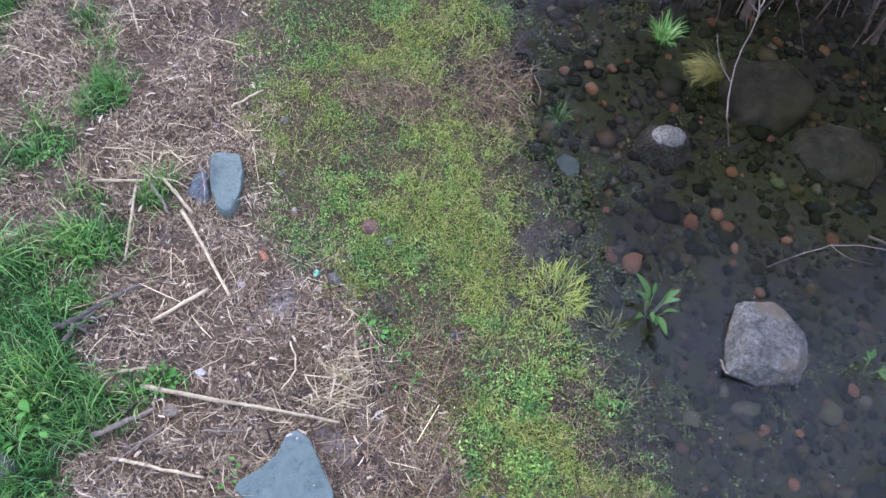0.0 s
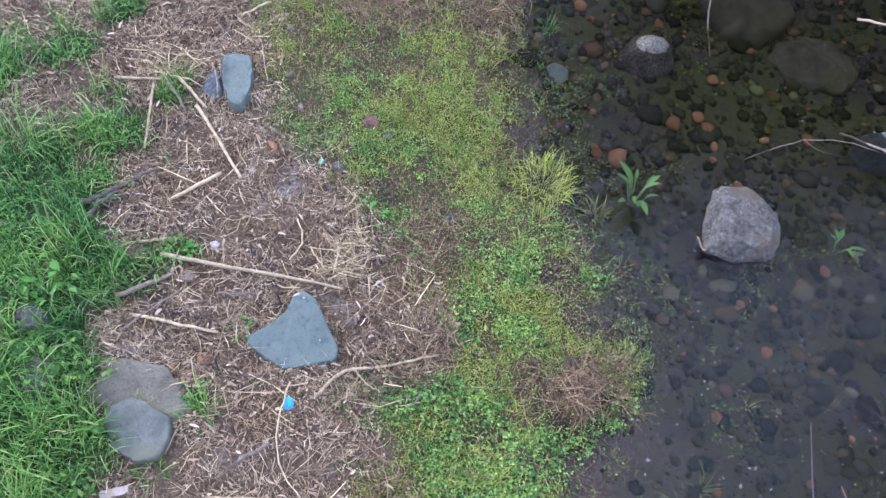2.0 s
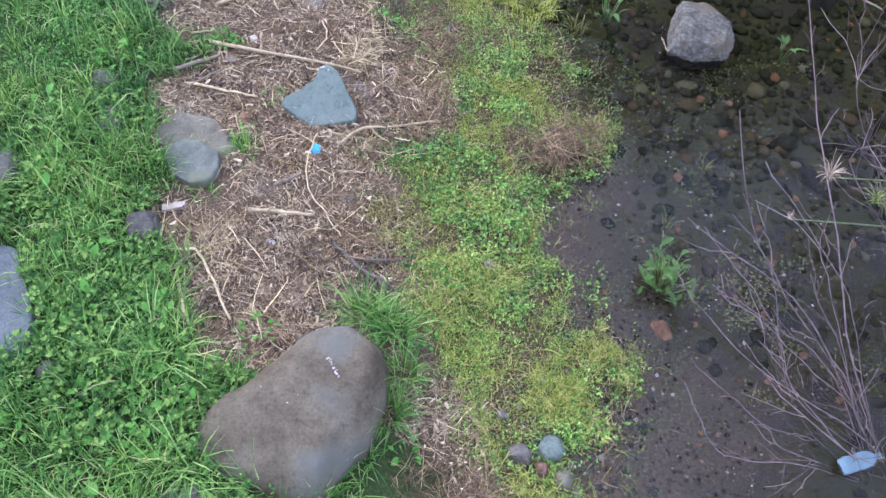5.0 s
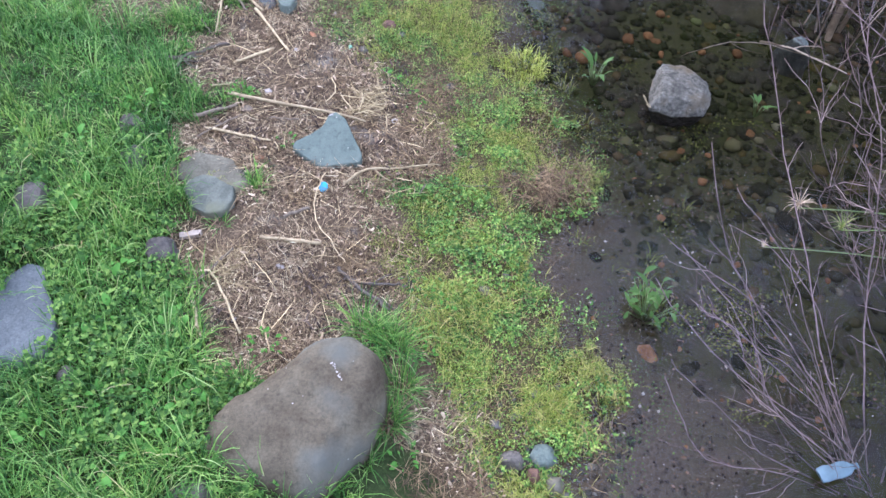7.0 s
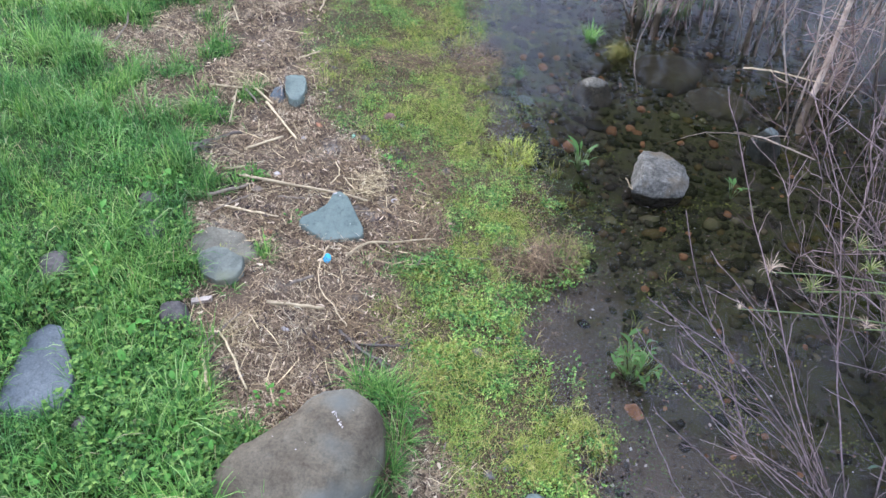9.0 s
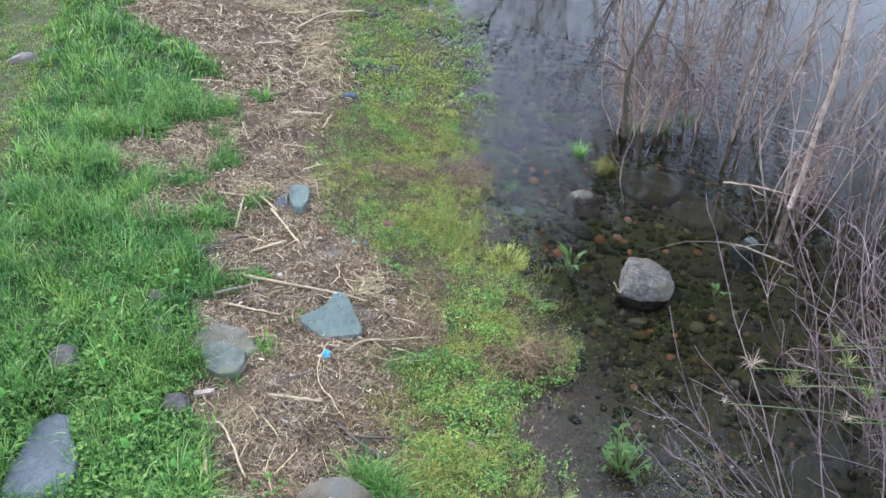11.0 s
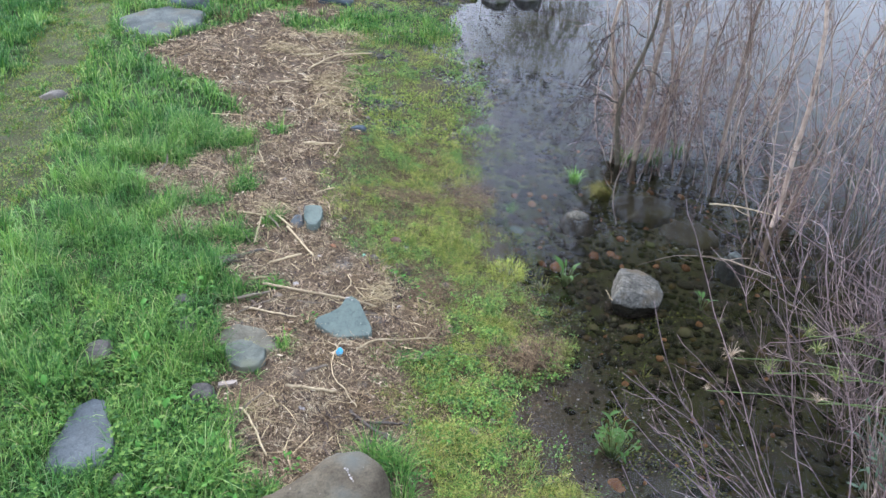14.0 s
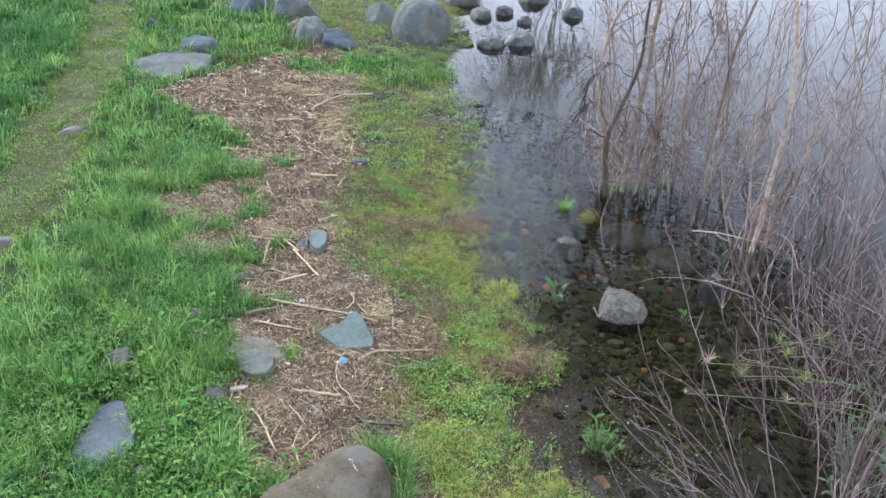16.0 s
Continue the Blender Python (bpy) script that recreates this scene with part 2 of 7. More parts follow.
def ground_material():
    m, add, p, nt = material("bank_soil", 0.9, 0.7, 30.0, 0.2)
    zone = add("ShaderNodeVertexColor")
    zone.layer_name = "zone"
    sep = add("ShaderNodeSeparateColor", [(zone.outputs["Color"], "Color")])
    tc = add("ShaderNodeTexCoord")
    big = add("ShaderNodeTexNoise", [(tc.outputs["Object"], "Vector")], Scale=2.5, Detail=6.0, Roughness=0.65)
    fine = add("ShaderNodeTexNoise", [(tc.outputs["Object"], "Vector")], Scale=55.0, Detail=6.0, Roughness=0.75)
    drift = ramp(add, fine.outputs["Fac"], [(0.3, (0.022, 0.015, 0.009)), (0.5, (0.08, 0.056, 0.034)), (0.72, (0.21, 0.155, 0.098))]).outputs[0]
    grit = ramp(add, fine.outputs["Fac"], [(0.3, (0.07, 0.06, 0.05)), (0.7, (0.25, 0.225, 0.19))]).outputs[0]
    patch = ramp(add, big.outputs["Fac"], [(0.55, (0, 0, 0)), (0.66, (1, 1, 1))])
    drift = mix(add, nt, patch.outputs[0], drift, grit)
    turf = ramp(add, fine.outputs["Fac"], [(0.3, (0.014, 0.018, 0.007)), (0.55, (0.032, 0.05, 0.013)), (0.75, (0.07, 0.095, 0.028))]).outputs[0]
    tiny = add("ShaderNodeTexNoise", [(tc.outputs["Object"], "Vector")], Scale=170.0, Detail=4.0, Roughness=0.8)
    moss = ramp(add, tiny.outputs["Fac"], [(0.36, (0.016, 0.014, 0.007)), (0.5, (0.052, 0.046, 0.020)), (0.66, (0.13, 0.112, 0.05))]).outputs[0]
    bed = ramp(add, fine.outputs["Fac"], [(0.3, (0.020, 0.018, 0.014)), (0.55, (0.040, 0.036, 0.028)), (0.75, (0.075, 0.067, 0.053))]).outputs[0]
    algae = ramp(add, big.outputs["Fac"], [(0.38, (0, 0, 0)), (0.52, (1, 1, 1))])
    weedy = ramp(add, fine.outputs["Fac"], [(0.3, (0.020, 0.022, 0.008)), (0.55, (0.046, 0.049, 0.015)), (0.75, (0.09, 0.092, 0.028))]).outputs[0]
    bed = mix(add, nt, algae.outputs[0], bed, weedy)
    mud = ramp(add, fine.outputs["Fac"], [(0.3, (0.048, 0.037, 0.026)), (0.55, (0.113, 0.088, 0.064)), (0.75, (0.225, 0.182, 0.138))]).outputs[0]
    bed = mix(add, nt, zone.outputs["Alpha"], bed, mud)
    c = mix(add, nt, sep.outputs["Green"], bed, drift)
    c = mix(add, nt, sep.outputs["Blue"], c, moss)
    c = mix(add, nt, sep.outputs["Red"], c, turf)
    nt.links.new(c, p.inputs["Base Color"])
    return m


def water_material():
    m, add, p, nt = material("shallow_water", 0.02)
    tc = add("ShaderNodeTexCoord")
    nz = add("ShaderNodeTexNoise", [(tc.outputs["Object"], "Vector")], Scale=5.0, Detail=3.0)
    b = add("ShaderNodeBump", [(nz.outputs["Fac"], "Height")], Strength=0.004, Distance=0.05)
    fr = add("ShaderNodeFresnel", [(b.outputs[0], "Normal")], IOR=1.33)
    gl = add("ShaderNodeBsdfGlossy", [(b.outputs[0], "Normal")], Roughness=0.015)
    tr = add("ShaderNodeBsdfTransparent")
    tr.inputs["Color"].default_value = (0.77, 0.75, 0.69, 1)
    mx = add("ShaderNodeMixShader", [(fr.outputs[0], 0), (tr.outputs[0], 1), (gl.outputs[0], 2)])
    nt.links.new(mx.outputs[0], nt.nodes["Material Output"].inputs[0])
    return m


M_GROUND, M_WATER = ground_material(), water_material()
M_GRASS = island_material("green_grass", [(0.0, (0.033, 0.10, 0.019)), (0.4, (0.10, 0.225, 0.040)), (0.8, (0.235, 0.385, 0.070)), (0.95, (0.362, 0.47, 0.143)), (1.0, (0.520, 0.40, 0.208))],
                          0.6, 0.3, (1.9, (0.42, 0.62, 0.70)), 0.22)
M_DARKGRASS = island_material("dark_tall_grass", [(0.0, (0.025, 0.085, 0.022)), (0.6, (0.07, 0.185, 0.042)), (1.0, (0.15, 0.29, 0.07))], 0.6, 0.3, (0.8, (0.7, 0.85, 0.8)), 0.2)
M_LIME = island_material("long_light_grass", [(0.0, (0.11, 0.25, 0.046)), (0.6, (0.22, 0.39, 0.078)), (1.0, (0.38, 0.48, 0.169))], 0.55, 0.35, (1.4, (0.7, 0.85, 0.9)), 0.25)
M_PATH = island_material("trodden_grass", [(0.0, (0.13, 0.20, 0.03)), (0.6, (0.25, 0.32, 0.055)), (1.0, (0.38, 0.33, 0.12))], 0.6, 0.3, (1.5, (0.85, 0.9, 0.8)))
M_WEED = island_material("broad_weed_leaf", [(0.0, (0.040, 0.13, 0.025)), (0.6, (0.092, 0.25, 0.035)), (1.0, (0.196, 0.36, 0.06))], 0.6, 0.3, None, 0.25)
M_MOSS = island_material("creeping_weed_leaf", [(0.0, (0.032, 0.075, 0.016)), (0.35, (0.105, 0.215, 0.036)), (0.75, (0.235, 0.40, 0.064)), (1.0, (0.45, 0.54, 0.13))],
                         0.55, 0.25, (4.5, (0.36, 0.52, 0.58)), 0.3)
M_MOSSY = island_material("yellow_creeping_leaf", [(0.0, (0.05, 0.08, 0.016)), (0.4, (0.165, 0.25, 0.030)), (0.8, (0.33, 0.43, 0.057)), (1.0, (0.46, 0.43, 0.14))],
                          0.6, 0.25, (3.2, (0.58, 0.64, 0.62)))
M_WISP = island_material("yellow_wet_grass", [(0.0, (0.10, 0.14, 0.022)), (0.5, (0.25, 0.30, 0.046)), (1.0, (0.43, 0.38, 0.13))], 0.6, 0.25)
M_SUNKEN = island_material("sunken_weed", [(0.0, (0.03, 0.045, 0.009)), (0.6, (0.095, 0.115, 0.02)), (1.0, (0.24, 0.24, 0.05))], 0.6, 0.2)
M_TANSTRAW = island_material("tan_straw", [(0.0, (0.12, 0.085, 0.040)), (0.6, (0.33, 0.255, 0.132)), (1.0, (0.56, 0.46, 0.264))], 0.75)
M_DARKBIT = island_material("dark_wet_debris", [(0.0, (0.018, 0.013, 0.011)), (0.6, (0.055, 0.04, 0.032)), (1.0, (0.14, 0.105, 0.085))], 0.8)
M_DROWNED = island_material("drowned_grass", [(0.0, (0.08, 0.085, 0.016)), (0.6, (0.19, 0.18, 0.035)), (1.0, (0.30, 0.25, 0.08))], 0.6, 0.2)
M_YELLOW = island_material("yellow_green_tuft", [(0.0, (0.22, 0.30, 0.04)), (0.6, (0.40, 0.47, 0.07)), (1.0, (0.56, 0.54, 0.14))], 0.6, 0.35)
M_STRAW = island_material("drift_straw", [(0.0, (0.034, 0.022, 0.013)), (0.4, (0.157, 0.110, 0.067)), (0.75, (0.370, 0.280, 0.172)), (0.94, (0.650, 0.521, 0.329)), (1.0, (0.850, 0.784, 0.548))],
                          0.8, 0.0, (3.6, (0.52, 0.46, 0.372)))
M_DRYSTEM = island_material("pale_dry_stems", [(0.0, (0.076, 0.050, 0.027)), (0.6, (0.270, 0.194, 0.102)), (1.0, (0.648, 0.518, 0.285))], 0.75)
M_SPECK = island_material("floating_specks", [(0.0, (0.16, 0.14, 0.11)), (0.7, (0.28, 0.26, 0.22)), (1.0, (0.52, 0.50, 0.46))], 0.7)
M_BARKBIT = island_material("bark_bits", [(0.0, (0.029, 0.018, 0.012)), (0.5, (0.127, 0.083, 0.050)), (0.85, (0.310, 0.224, 0.143)), (1.0, (0.575, 0.460, 0.317))], 0.85)
M_DEADGRASS = island_material("dead_rush", [(0.0, (0.03, 0.02, 0.012)), (0.6, (0.125, 0.082, 0.042)), (1.0, (0.30, 0.215, 0.115))], 0.75)
M_PEBBLE = island_material("bed_pebble", [(0.0, (0.022, 0.020, 0.017)), (0.5, (0.046, 0.041, 0.033)), (0.82, (0.068, 0.058, 0.044)), (0.95, (0.11, 0.072, 0.042)), (1.0, (0.17, 0.15, 0.12))], 0.9, 0.0, (1.3, (0.6, 0.82, 0.36)), 0.02)
M_BEDGRIT = island_material("bed_grit", [(0.0, (0.025, 0.021, 0.016)), (0.55, (0.075, 0.06, 0.047)), (0.88, (0.16, 0.127, 0.10)), (0.96, (0.24, 0.13, 0.07)), (1.0, (0.5, 0.47, 0.43))], 0.9, 0.0, None, 0.02)
M_WATERWEED = island_material("water_edge_weed", [(0.0, (0.025, 0.06, 0.014)), (0.6, (0.07, 0.15, 0.025)), (1.0, (0.16, 0.25, 0.05))], 0.5, 0.3)
M_CRANE = island_material("lobed_weed_leaf", [(0.0, (0.024, 0.07, 0.016)), (0.6, (0.09, 0.195, 0.036)), (1.0, (0.23, 0.35, 0.075))], 0.65, 0.3, None, 0.2)
M_GRIT = island_material("shore_gravel", [(0.0, (0.04, 0.038, 0.036)), (0.6, (0.085, 0.079, 0.070)), (0.9, (0.13, 0.12, 0.104)), (1.0, (0.23, 0.21, 0.18))], 0.85, 0.0, None, 0.1)
M_SLATE = stone_material("blue_grey_slate", (0.082, 0.103, 0.089), (0.108, 0.132, 0.112), (0.14, 0.163, 0.135), 3.5, 60, 0.25, (0.5, 0.5, 0.422), 0.75, 0.06, None, 0.12, 0.9)
M_DARKSLATE = stone_material("dark_blue_slate", (0.058, 0.066, 0.068), (0.084, 0.095, 0.098), (0.115, 0.128, 0.128), 4.0, 50, 0.3, (0.3, 0.31, 0.264), 0.8, 0.04, None, 0.1)
M_BOULDER = stone_material("brown_grey_basalt", (0.058, 0.050, 0.040), (0.098, 0.087, 0.071), (0.145, 0.132, 0.113), 2.8, 45, 0.3, None, 0.7, 0.12, (0.10, 0.082, 0.05))
M_BIGSTONE = stone_material("blotched_basalt", (0.05, 0.039, 0.025), (0.092, 0.078, 0.053), (0.135, 0.122, 0.086), 3.4, 38, 0.5, (0.36, 0.36, 0.317), 0.8, 0.02, (0.098, 0.10, 0.084), 0.1, 0.8)
M_PURPLE = stone_material("purple_grey_stone", (0.045, 0.04, 0.035), (0.078, 0.07, 0.062), (0.12, 0.11, 0.095), 5.0, 45, 0.5, None, 0.8, 0.15, (0.07, 0.075, 0.031), 0.2)
M_FLATROCK = stone_material("pale_blue_grey_rock", (0.055, 0.064, 0.059), (0.092, 0.104, 0.094), (0.145, 0.157, 0.136), 3.5, 25, 0.6, (0.3, 0.31, 0.264), 0.8, 0.12, (0.10, 0.095, 0.070), 0.15)
M_PALETOP = stone_material("pale_dusty_stone", (0.06, 0.055, 0.044), (0.10, 0.092, 0.072), (0.155, 0.143, 0.112), 8, 35, 0.9, None, 0.9, 0.03, None, 0.05, 0.5)
M_MOSSROCK = stone_material("mossy_wet_rock", (0.05, 0.055, 0.018), (0.09, 0.10, 0.03), (0.15, 0.155, 0.05), 5, 40, 0.6, None, 0.85, 0.1)
M_ROUGH = stone_material("pitted_grey_rock", (0.045, 0.042, 0.035), (0.10, 0.095, 0.079), (0.155, 0.148, 0.123), 7.0, 24, 1.6, (0.4, 0.39, 0.342), 0.9, 0.04, (0.10, 0.082, 0.055), 0.1, 0.52)
M_DARKSTONE = stone_material("dark_wet_basalt", (0.045, 0.045, 0.042), (0.085, 0.084, 0.078), (0.14, 0.138, 0.128), 4.0, 40, 0.5, None, 0.6, 0.15, (0.05, 0.055, 0.025))
M_WETROCK = stone_material("wet_submerged_rock", (0.033, 0.031, 0.021), (0.06, 0.056, 0.037), (0.09, 0.084, 0.054), 4.0, 40, 0.4, None, 0.5, 0.15, (0.06, 0.058, 0.028), 0.03, 0.7)
M_BLUEROCK = stone_material("blue_grey_boulder_stone", (0.038, 0.05, 0.058), (0.068, 0.086, 0.096), (0.115, 0.136, 0.146), 4.5, 30, 0.7, (0.3, 0.31, 0.3), 0.8, 0.15, (0.065, 0.072, 0.066), 0.12)
M_ORANGE = stone_material("orange_brick_stone", (0.10, 0.052, 0.025), (0.20, 0.104, 0.046), (0.32, 0.19, 0.095), 14, 80, 0.4, None, 0.9, 0.35, None, 0.04)
M_TANROCK = stone_material("tan_grey_rock", (0.075, 0.068, 0.046), (0.12, 0.11, 0.077), (0.17, 0.158, 0.114), 4, 50, 0.35, None, 0.8, 0.1, (0.11, 0.115, 0.040))
M_PALEROCK = stone_material("pale_grey_rock", (0.062, 0.068, 0.055), (0.098, 0.106, 0.086), (0.145, 0.153, 0.123), 5, 50, 0.35, None, 0.8, 0.03, (0.11, 0.115, 0.075), 0.2, 0.88)
M_REDSTONE = stone_material("red_brown_stone", (0.06, 0.032, 0.02), (0.11, 0.06, 0.04), (0.17, 0.10, 0.065), 10, 60, 0.4, None, 0.75, 0.2)
M_REED = wood_material("dry_reed", (0.23, 0.17, 0.092), (0.54, 0.44, 0.264), 25, 0.2)
M_TWIG = wood_material("weathered_stick", (0.09, 0.07, 0.051), (0.25, 0.20, 0.145), 30, 0.3)
M_DARKWOOD = wood_material("dark_driftwood", (0.045, 0.037, 0.03), (0.155, 0.128, 0.102), 25, 0.2)
M_BARK = wood_material("willow_bark", (0.125, 0.092, 0.068), (0.40, 0.315, 0.235), 9, 0.2)
M_STEM = wood_material("purple_grey_bark", (0.05, 0.035, 0.033), (0.225, 0.163, 0.155), 18, 0.25)
M_TWIGS = island_material("red_brown_twigs", [(0.0, (0.028, 0.016, 0.013)), (0.5, (0.105, 0.056, 0.042)), (0.82, (0.255, 0.165, 0.122)), (1.0, (0.54, 0.43, 0.36))], 0.7)
M_ROOTLET = island_material("red_brown_rootlets", [(0.0, (0.045, 0.025, 0.018)), (0.5, (0.19, 0.116, 0.080)), (0.88, (0.36, 0.255, 0.19)), (1.0, (0.56, 0.46, 0.36))], 0.75)
M_WETBARK = wood_material("dark_mossy_bark", (0.022, 0.02, 0.012), (0.085, 0.07, 0.045), 9, 0.25)
M_DARKTWIG = island_material("dark_wet_twigs", [(0.0, (0.018, 0.013, 0.013)), (0.7, (0.055, 0.04, 0.036)), (1.0, (0.14, 0.105, 0.09))], 0.7)
M_LILAC = island_material("purple_grey_twigs", [(0.0, (0.03, 0.023, 0.021)), (0.4, (0.075, 0.05, 0.047)), (0.75, (0.18, 0.122, 0.112)), (1.0, (0.36, 0.28, 0.25))], 0.7)
M_PLANT = island_material("dock_leaf", [(0.0, (0.022, 0.055, 0.012)), (0.6, (0.062, 0.13, 0.024)), (1.0, (0.155, 0.24, 0.05))], 0.5, 0.3, spec=0.3)
M_GREYLEAF = island_material("grey_green_leaf", [(0.0, (0.035, 0.06, 0.035)), (0.6, (0.07, 0.11, 0.065)), (1.0, (0.14, 0.19, 0.12))], 0.55, 0.2)
M_CYPERUS = island_material("sedge_ray", [(0.0, (0.09, 0.14, 0.03)), (0.6, (0.18, 0.22, 0.055)), (1.0, (0.36, 0.31, 0.15))], 0.5, 0.2)
M_CYPDRY = island_material("dry_sedge_ray", [(0.0, (0.22, 0.16, 0.10)), (1.0, (0.42, 0.34, 0.24))], 0.7)
M_STALK = wood_material("green_stalk", (0.06, 0.10, 0.025), (0.14, 0.19, 0.06), 20, 0.2, 0.5)
M_BLUE = plain_material("blue_plastic", (0.05, 0.36, 0.56), 0.35)
M_WHITE = plain_material("white_litter", (0.42, 0.38, 0.35), 0.7)
M_OFFCUT = plain_material("pale_weathered_offcut", (0.36, 0.30, 0.24), 0.8)
M_PALEBLUE = plain_material("pale_blue_plastic", (0.10, 0.155, 0.185), 0.45)
M_LEAF = plain_material("fallen_leaf", (0.30, 0.13, 0.06), 0.7)
M_LILY = plain_material("green_scrap", (0.25, 0.5, 0.33), 0.6)

# ---------------------------------------------------------------- ground and water


def spaced(lo, hi, cell, far, growth=1.35):
    mid = list(np.arange(lo, hi + cell / 2, cell))
    left, right, s = [], [], cell
    while (lo - (left[-1] if left else lo)) < far:
        s *= growth
        left.append((left[-1] if left else lo) - s)
    s = cell
    while ((right[-1] if right else hi) - hi) < far:
        s *= growth
        right.append((right[-1] if right else hi) + s)
    return np.array(left[::-1] + mid + right)


def build_ground():
    gx, gy = spaced(-7.0, 5.0, 0.065, 400), spaced(-3.3, 13, 0.075, 400)
    X, Y = np.meshgrid(gx, gy)
    x, y = X.ravel(), Y.ravel()
    verts = np.stack([x, y, height(x, y)], 1)
    w, h = len(gx), len(gy)
    i = (np.arange(h - 1)[:, None] * w + np.arange(w - 1)[None]).ravel()
    me = mesh_from("ground", verts, [np.stack([i, i + 1, i + 1 + w, i + w], 1)], M_GROUND, True)
    turf, moss = zone_turf(x, y) * (1 - 0.3 * zone_path(x, y)), zone_moss(x, y)
    dry = step(-0.05, 0.25, np.interp(y, SHORE_Y, SHORE_X) - x)
    out = x - np.interp(y, SHORE_Y, SHORE_X)
    reach = np.interp(y, [-3, -1.5, -0.6, 0.2, 1.0, 6], [1.9, 1.4, 0.8, 0.5, 0.35, 0.5])
    shallow = np.clip(1.15 - out / reach + 0.35 * vnoise(x, y, 0.4, 36) + 0.25 * vnoise(x, y, 0.15, 37), 0, 1) * step(6.0, 2.5, out)
    col = np.stack([turf, dry, moss, shallow], 1)
    layer = me.color_attributes.new("zone", "FLOAT_COLOR", "POINT")
    layer.data.foreach_set("color", col.astype(np.float32).ravel())
    thing("ground", me, "sloping lake bank of soil, drift litter and turf", "ground", kind="structure")


build_ground()


def build_water():
    gx, gy = np.array([-1.2, 0.5, 1.5, 3, 6, 12, 30, 100, 400]), np.array([-400, -100, -30, -8, -3, 0, 3, 7, 12, 20, 40, 100, 400])
    X, Y = np.meshgrid(gx, gy)
    x = X.ravel() - np.interp(Y.ravel(), [15, 20, 60, 400], [0, 1.5, 12, 60]) * (X.ravel() < 0)
    verts = np.stack([x, Y.ravel(), 0 * x], 1)
    w, h = len(gx), len(gy)
    i = (np.arange(h - 1)[:, None] * w + np.arange(w - 1)[None]).ravel()
    me = mesh_from("water", verts, [np.stack([i, i + 1, i + 1 + w, i + w], 1)], M_WATER, True)
    thing("water", me, "still shallow clear lake water over a pebble bed", "water", kind="structure")


build_water()

# ---------------------------------------------------------------- stones


def stone_mesh(name, outline, low, high, mat, flat=3.0, slope=(0, 0), rough=0.02, seed=0, rings=13, sides=72, cuts=0, round_off=1, bite=(0.76, 0.93), rise=(0.1, 0.75)):
    """A stone whose plan is a rounded polygon about its own origin; it goes from low to high. flat: how square its shoulder is."""
    P = np.array(outline, float)
    c = P.mean(0)
    Q = P - c
    ang = np.linspace(0, 2 * np.pi, sides, endpoint=False)
    # radius of the polygon in each direction, then softened
    rad = np.zeros(sides)
    for k, a in enumerate(ang):
        d = np.array([np.cos(a), np.sin(a)])
        best = 0
        for j in range(len(Q)):
            p, q = Q[j], Q[(j + 1) % len(Q)]
            e = q - p
            den = d[0] * e[1] - d[1] * e[0]
            if abs(den) > 1e-9:
                t = (p[0] * e[1] - p[1] * e[0]) / den
                s = (p[0] * d[1] - p[1] * d[0]) / den
                if t > 0 and -1e-6 <= s <= 1 + 1e-6:
                    best = max(best, t)
        rad[k] = best
    for _ in range(round_off):
        rad = 0.25 * np.roll(rad, 1) + 0.5 * rad + 0.25 * np.roll(rad, -1)
    verts, size = [], rad.mean()
    for r in range(rings):
        f = r / (rings - 1)                       # 0 at the foot, 1 near the middle of the top
        a = f * np.pi / 2
        k = np.cos(a) ** (2 / flat) if r < rings - 1 else 0.06
        z = low + (high - low) * np.sin(a) ** (2 / flat)
        if flat >= 6:                             # a slab: steep sides, a narrow worn edge and a level top
            k = (1.03, 1.01, 1.0, 0.992, 0.975, 0.94, 0.86, 0.74, 0.60, 0.45, 0.30, 0.16, 0.06)[r]
            z = (low, low * 0.4, high - 0.022, high - 0.008, high - 0.002, high, high, high, high, high, high, high, high)[r]
        for i in range(sides):
            x, y = c[0] + rad[i] * k * np.cos(ang[i]), c[1] + rad[i] * k * np.sin(ang[i])
            n = noise.noise_vector(Vector((x / size * 1.3 + seed * 7.7, y / size * 1.3, z / size * 1.3)))
            n2 = noise.noise_vector(Vector((x / size * 4 + seed * 3.1, y / size * 4, z / size * 4)))
            n3 = noise.noise_vector(Vector((x / size * 10 + seed * 1.9, y / size * 10, z / size * 10)))
            n2 = n2 + n3 * 0.55
            top = np.clip((z - low) / max(high - low, 1e-6), 0, 1)
            verts.append((x + (n.x + 0.4 * n2.x) * rough, y + (n.y + 0.4 * n2.y) * rough,
                          z + (n.z + 0.4 * n2.z) * rough + top * ((x - c[0]) * slope[0] + (y - c[1]) * slope[1])))
    verts.append(tuple(np.mean(verts[-sides:], 0)))
    if cuts:
        # flat broken faces: what stands out past a plane is pushed back onto it
        V, rr = np.array(verts), np.random.default_rng(seed + 77)
        for k in range(cuts):
            a, e = 2 * np.pi * (k + rr.uniform(-0.35, 0.35)) / cuts, rr.uniform(*rise)
            nrm = np.array([np.cos(a) * np.cos(e), np.sin(a) * np.cos(e), np.sin(e)])
            s = V @ nrm
            far = s.max() * rr.uniform(*bite)
            V -= np.maximum(s - far, 0)[:, None] * nrm * 0.92
        verts = [tuple(v) for v in V]
    quads, tris = [], []
    for r in range(rings - 1):
        for i in range(sides):
            j = (i + 1) % sides
            quads.append((r * sides + i, r * sides + j, (r + 1) * sides + j, (r + 1) * sides + i))
    b, t = (rings - 1) * sides, len(verts) - 1
    for i in range(sides):
        tris.append((b + i, b + (i + 1) % sides, t))
    return mesh_from(name, np.array(verts), [np.array(quads), np.array(tris)], mat, True)


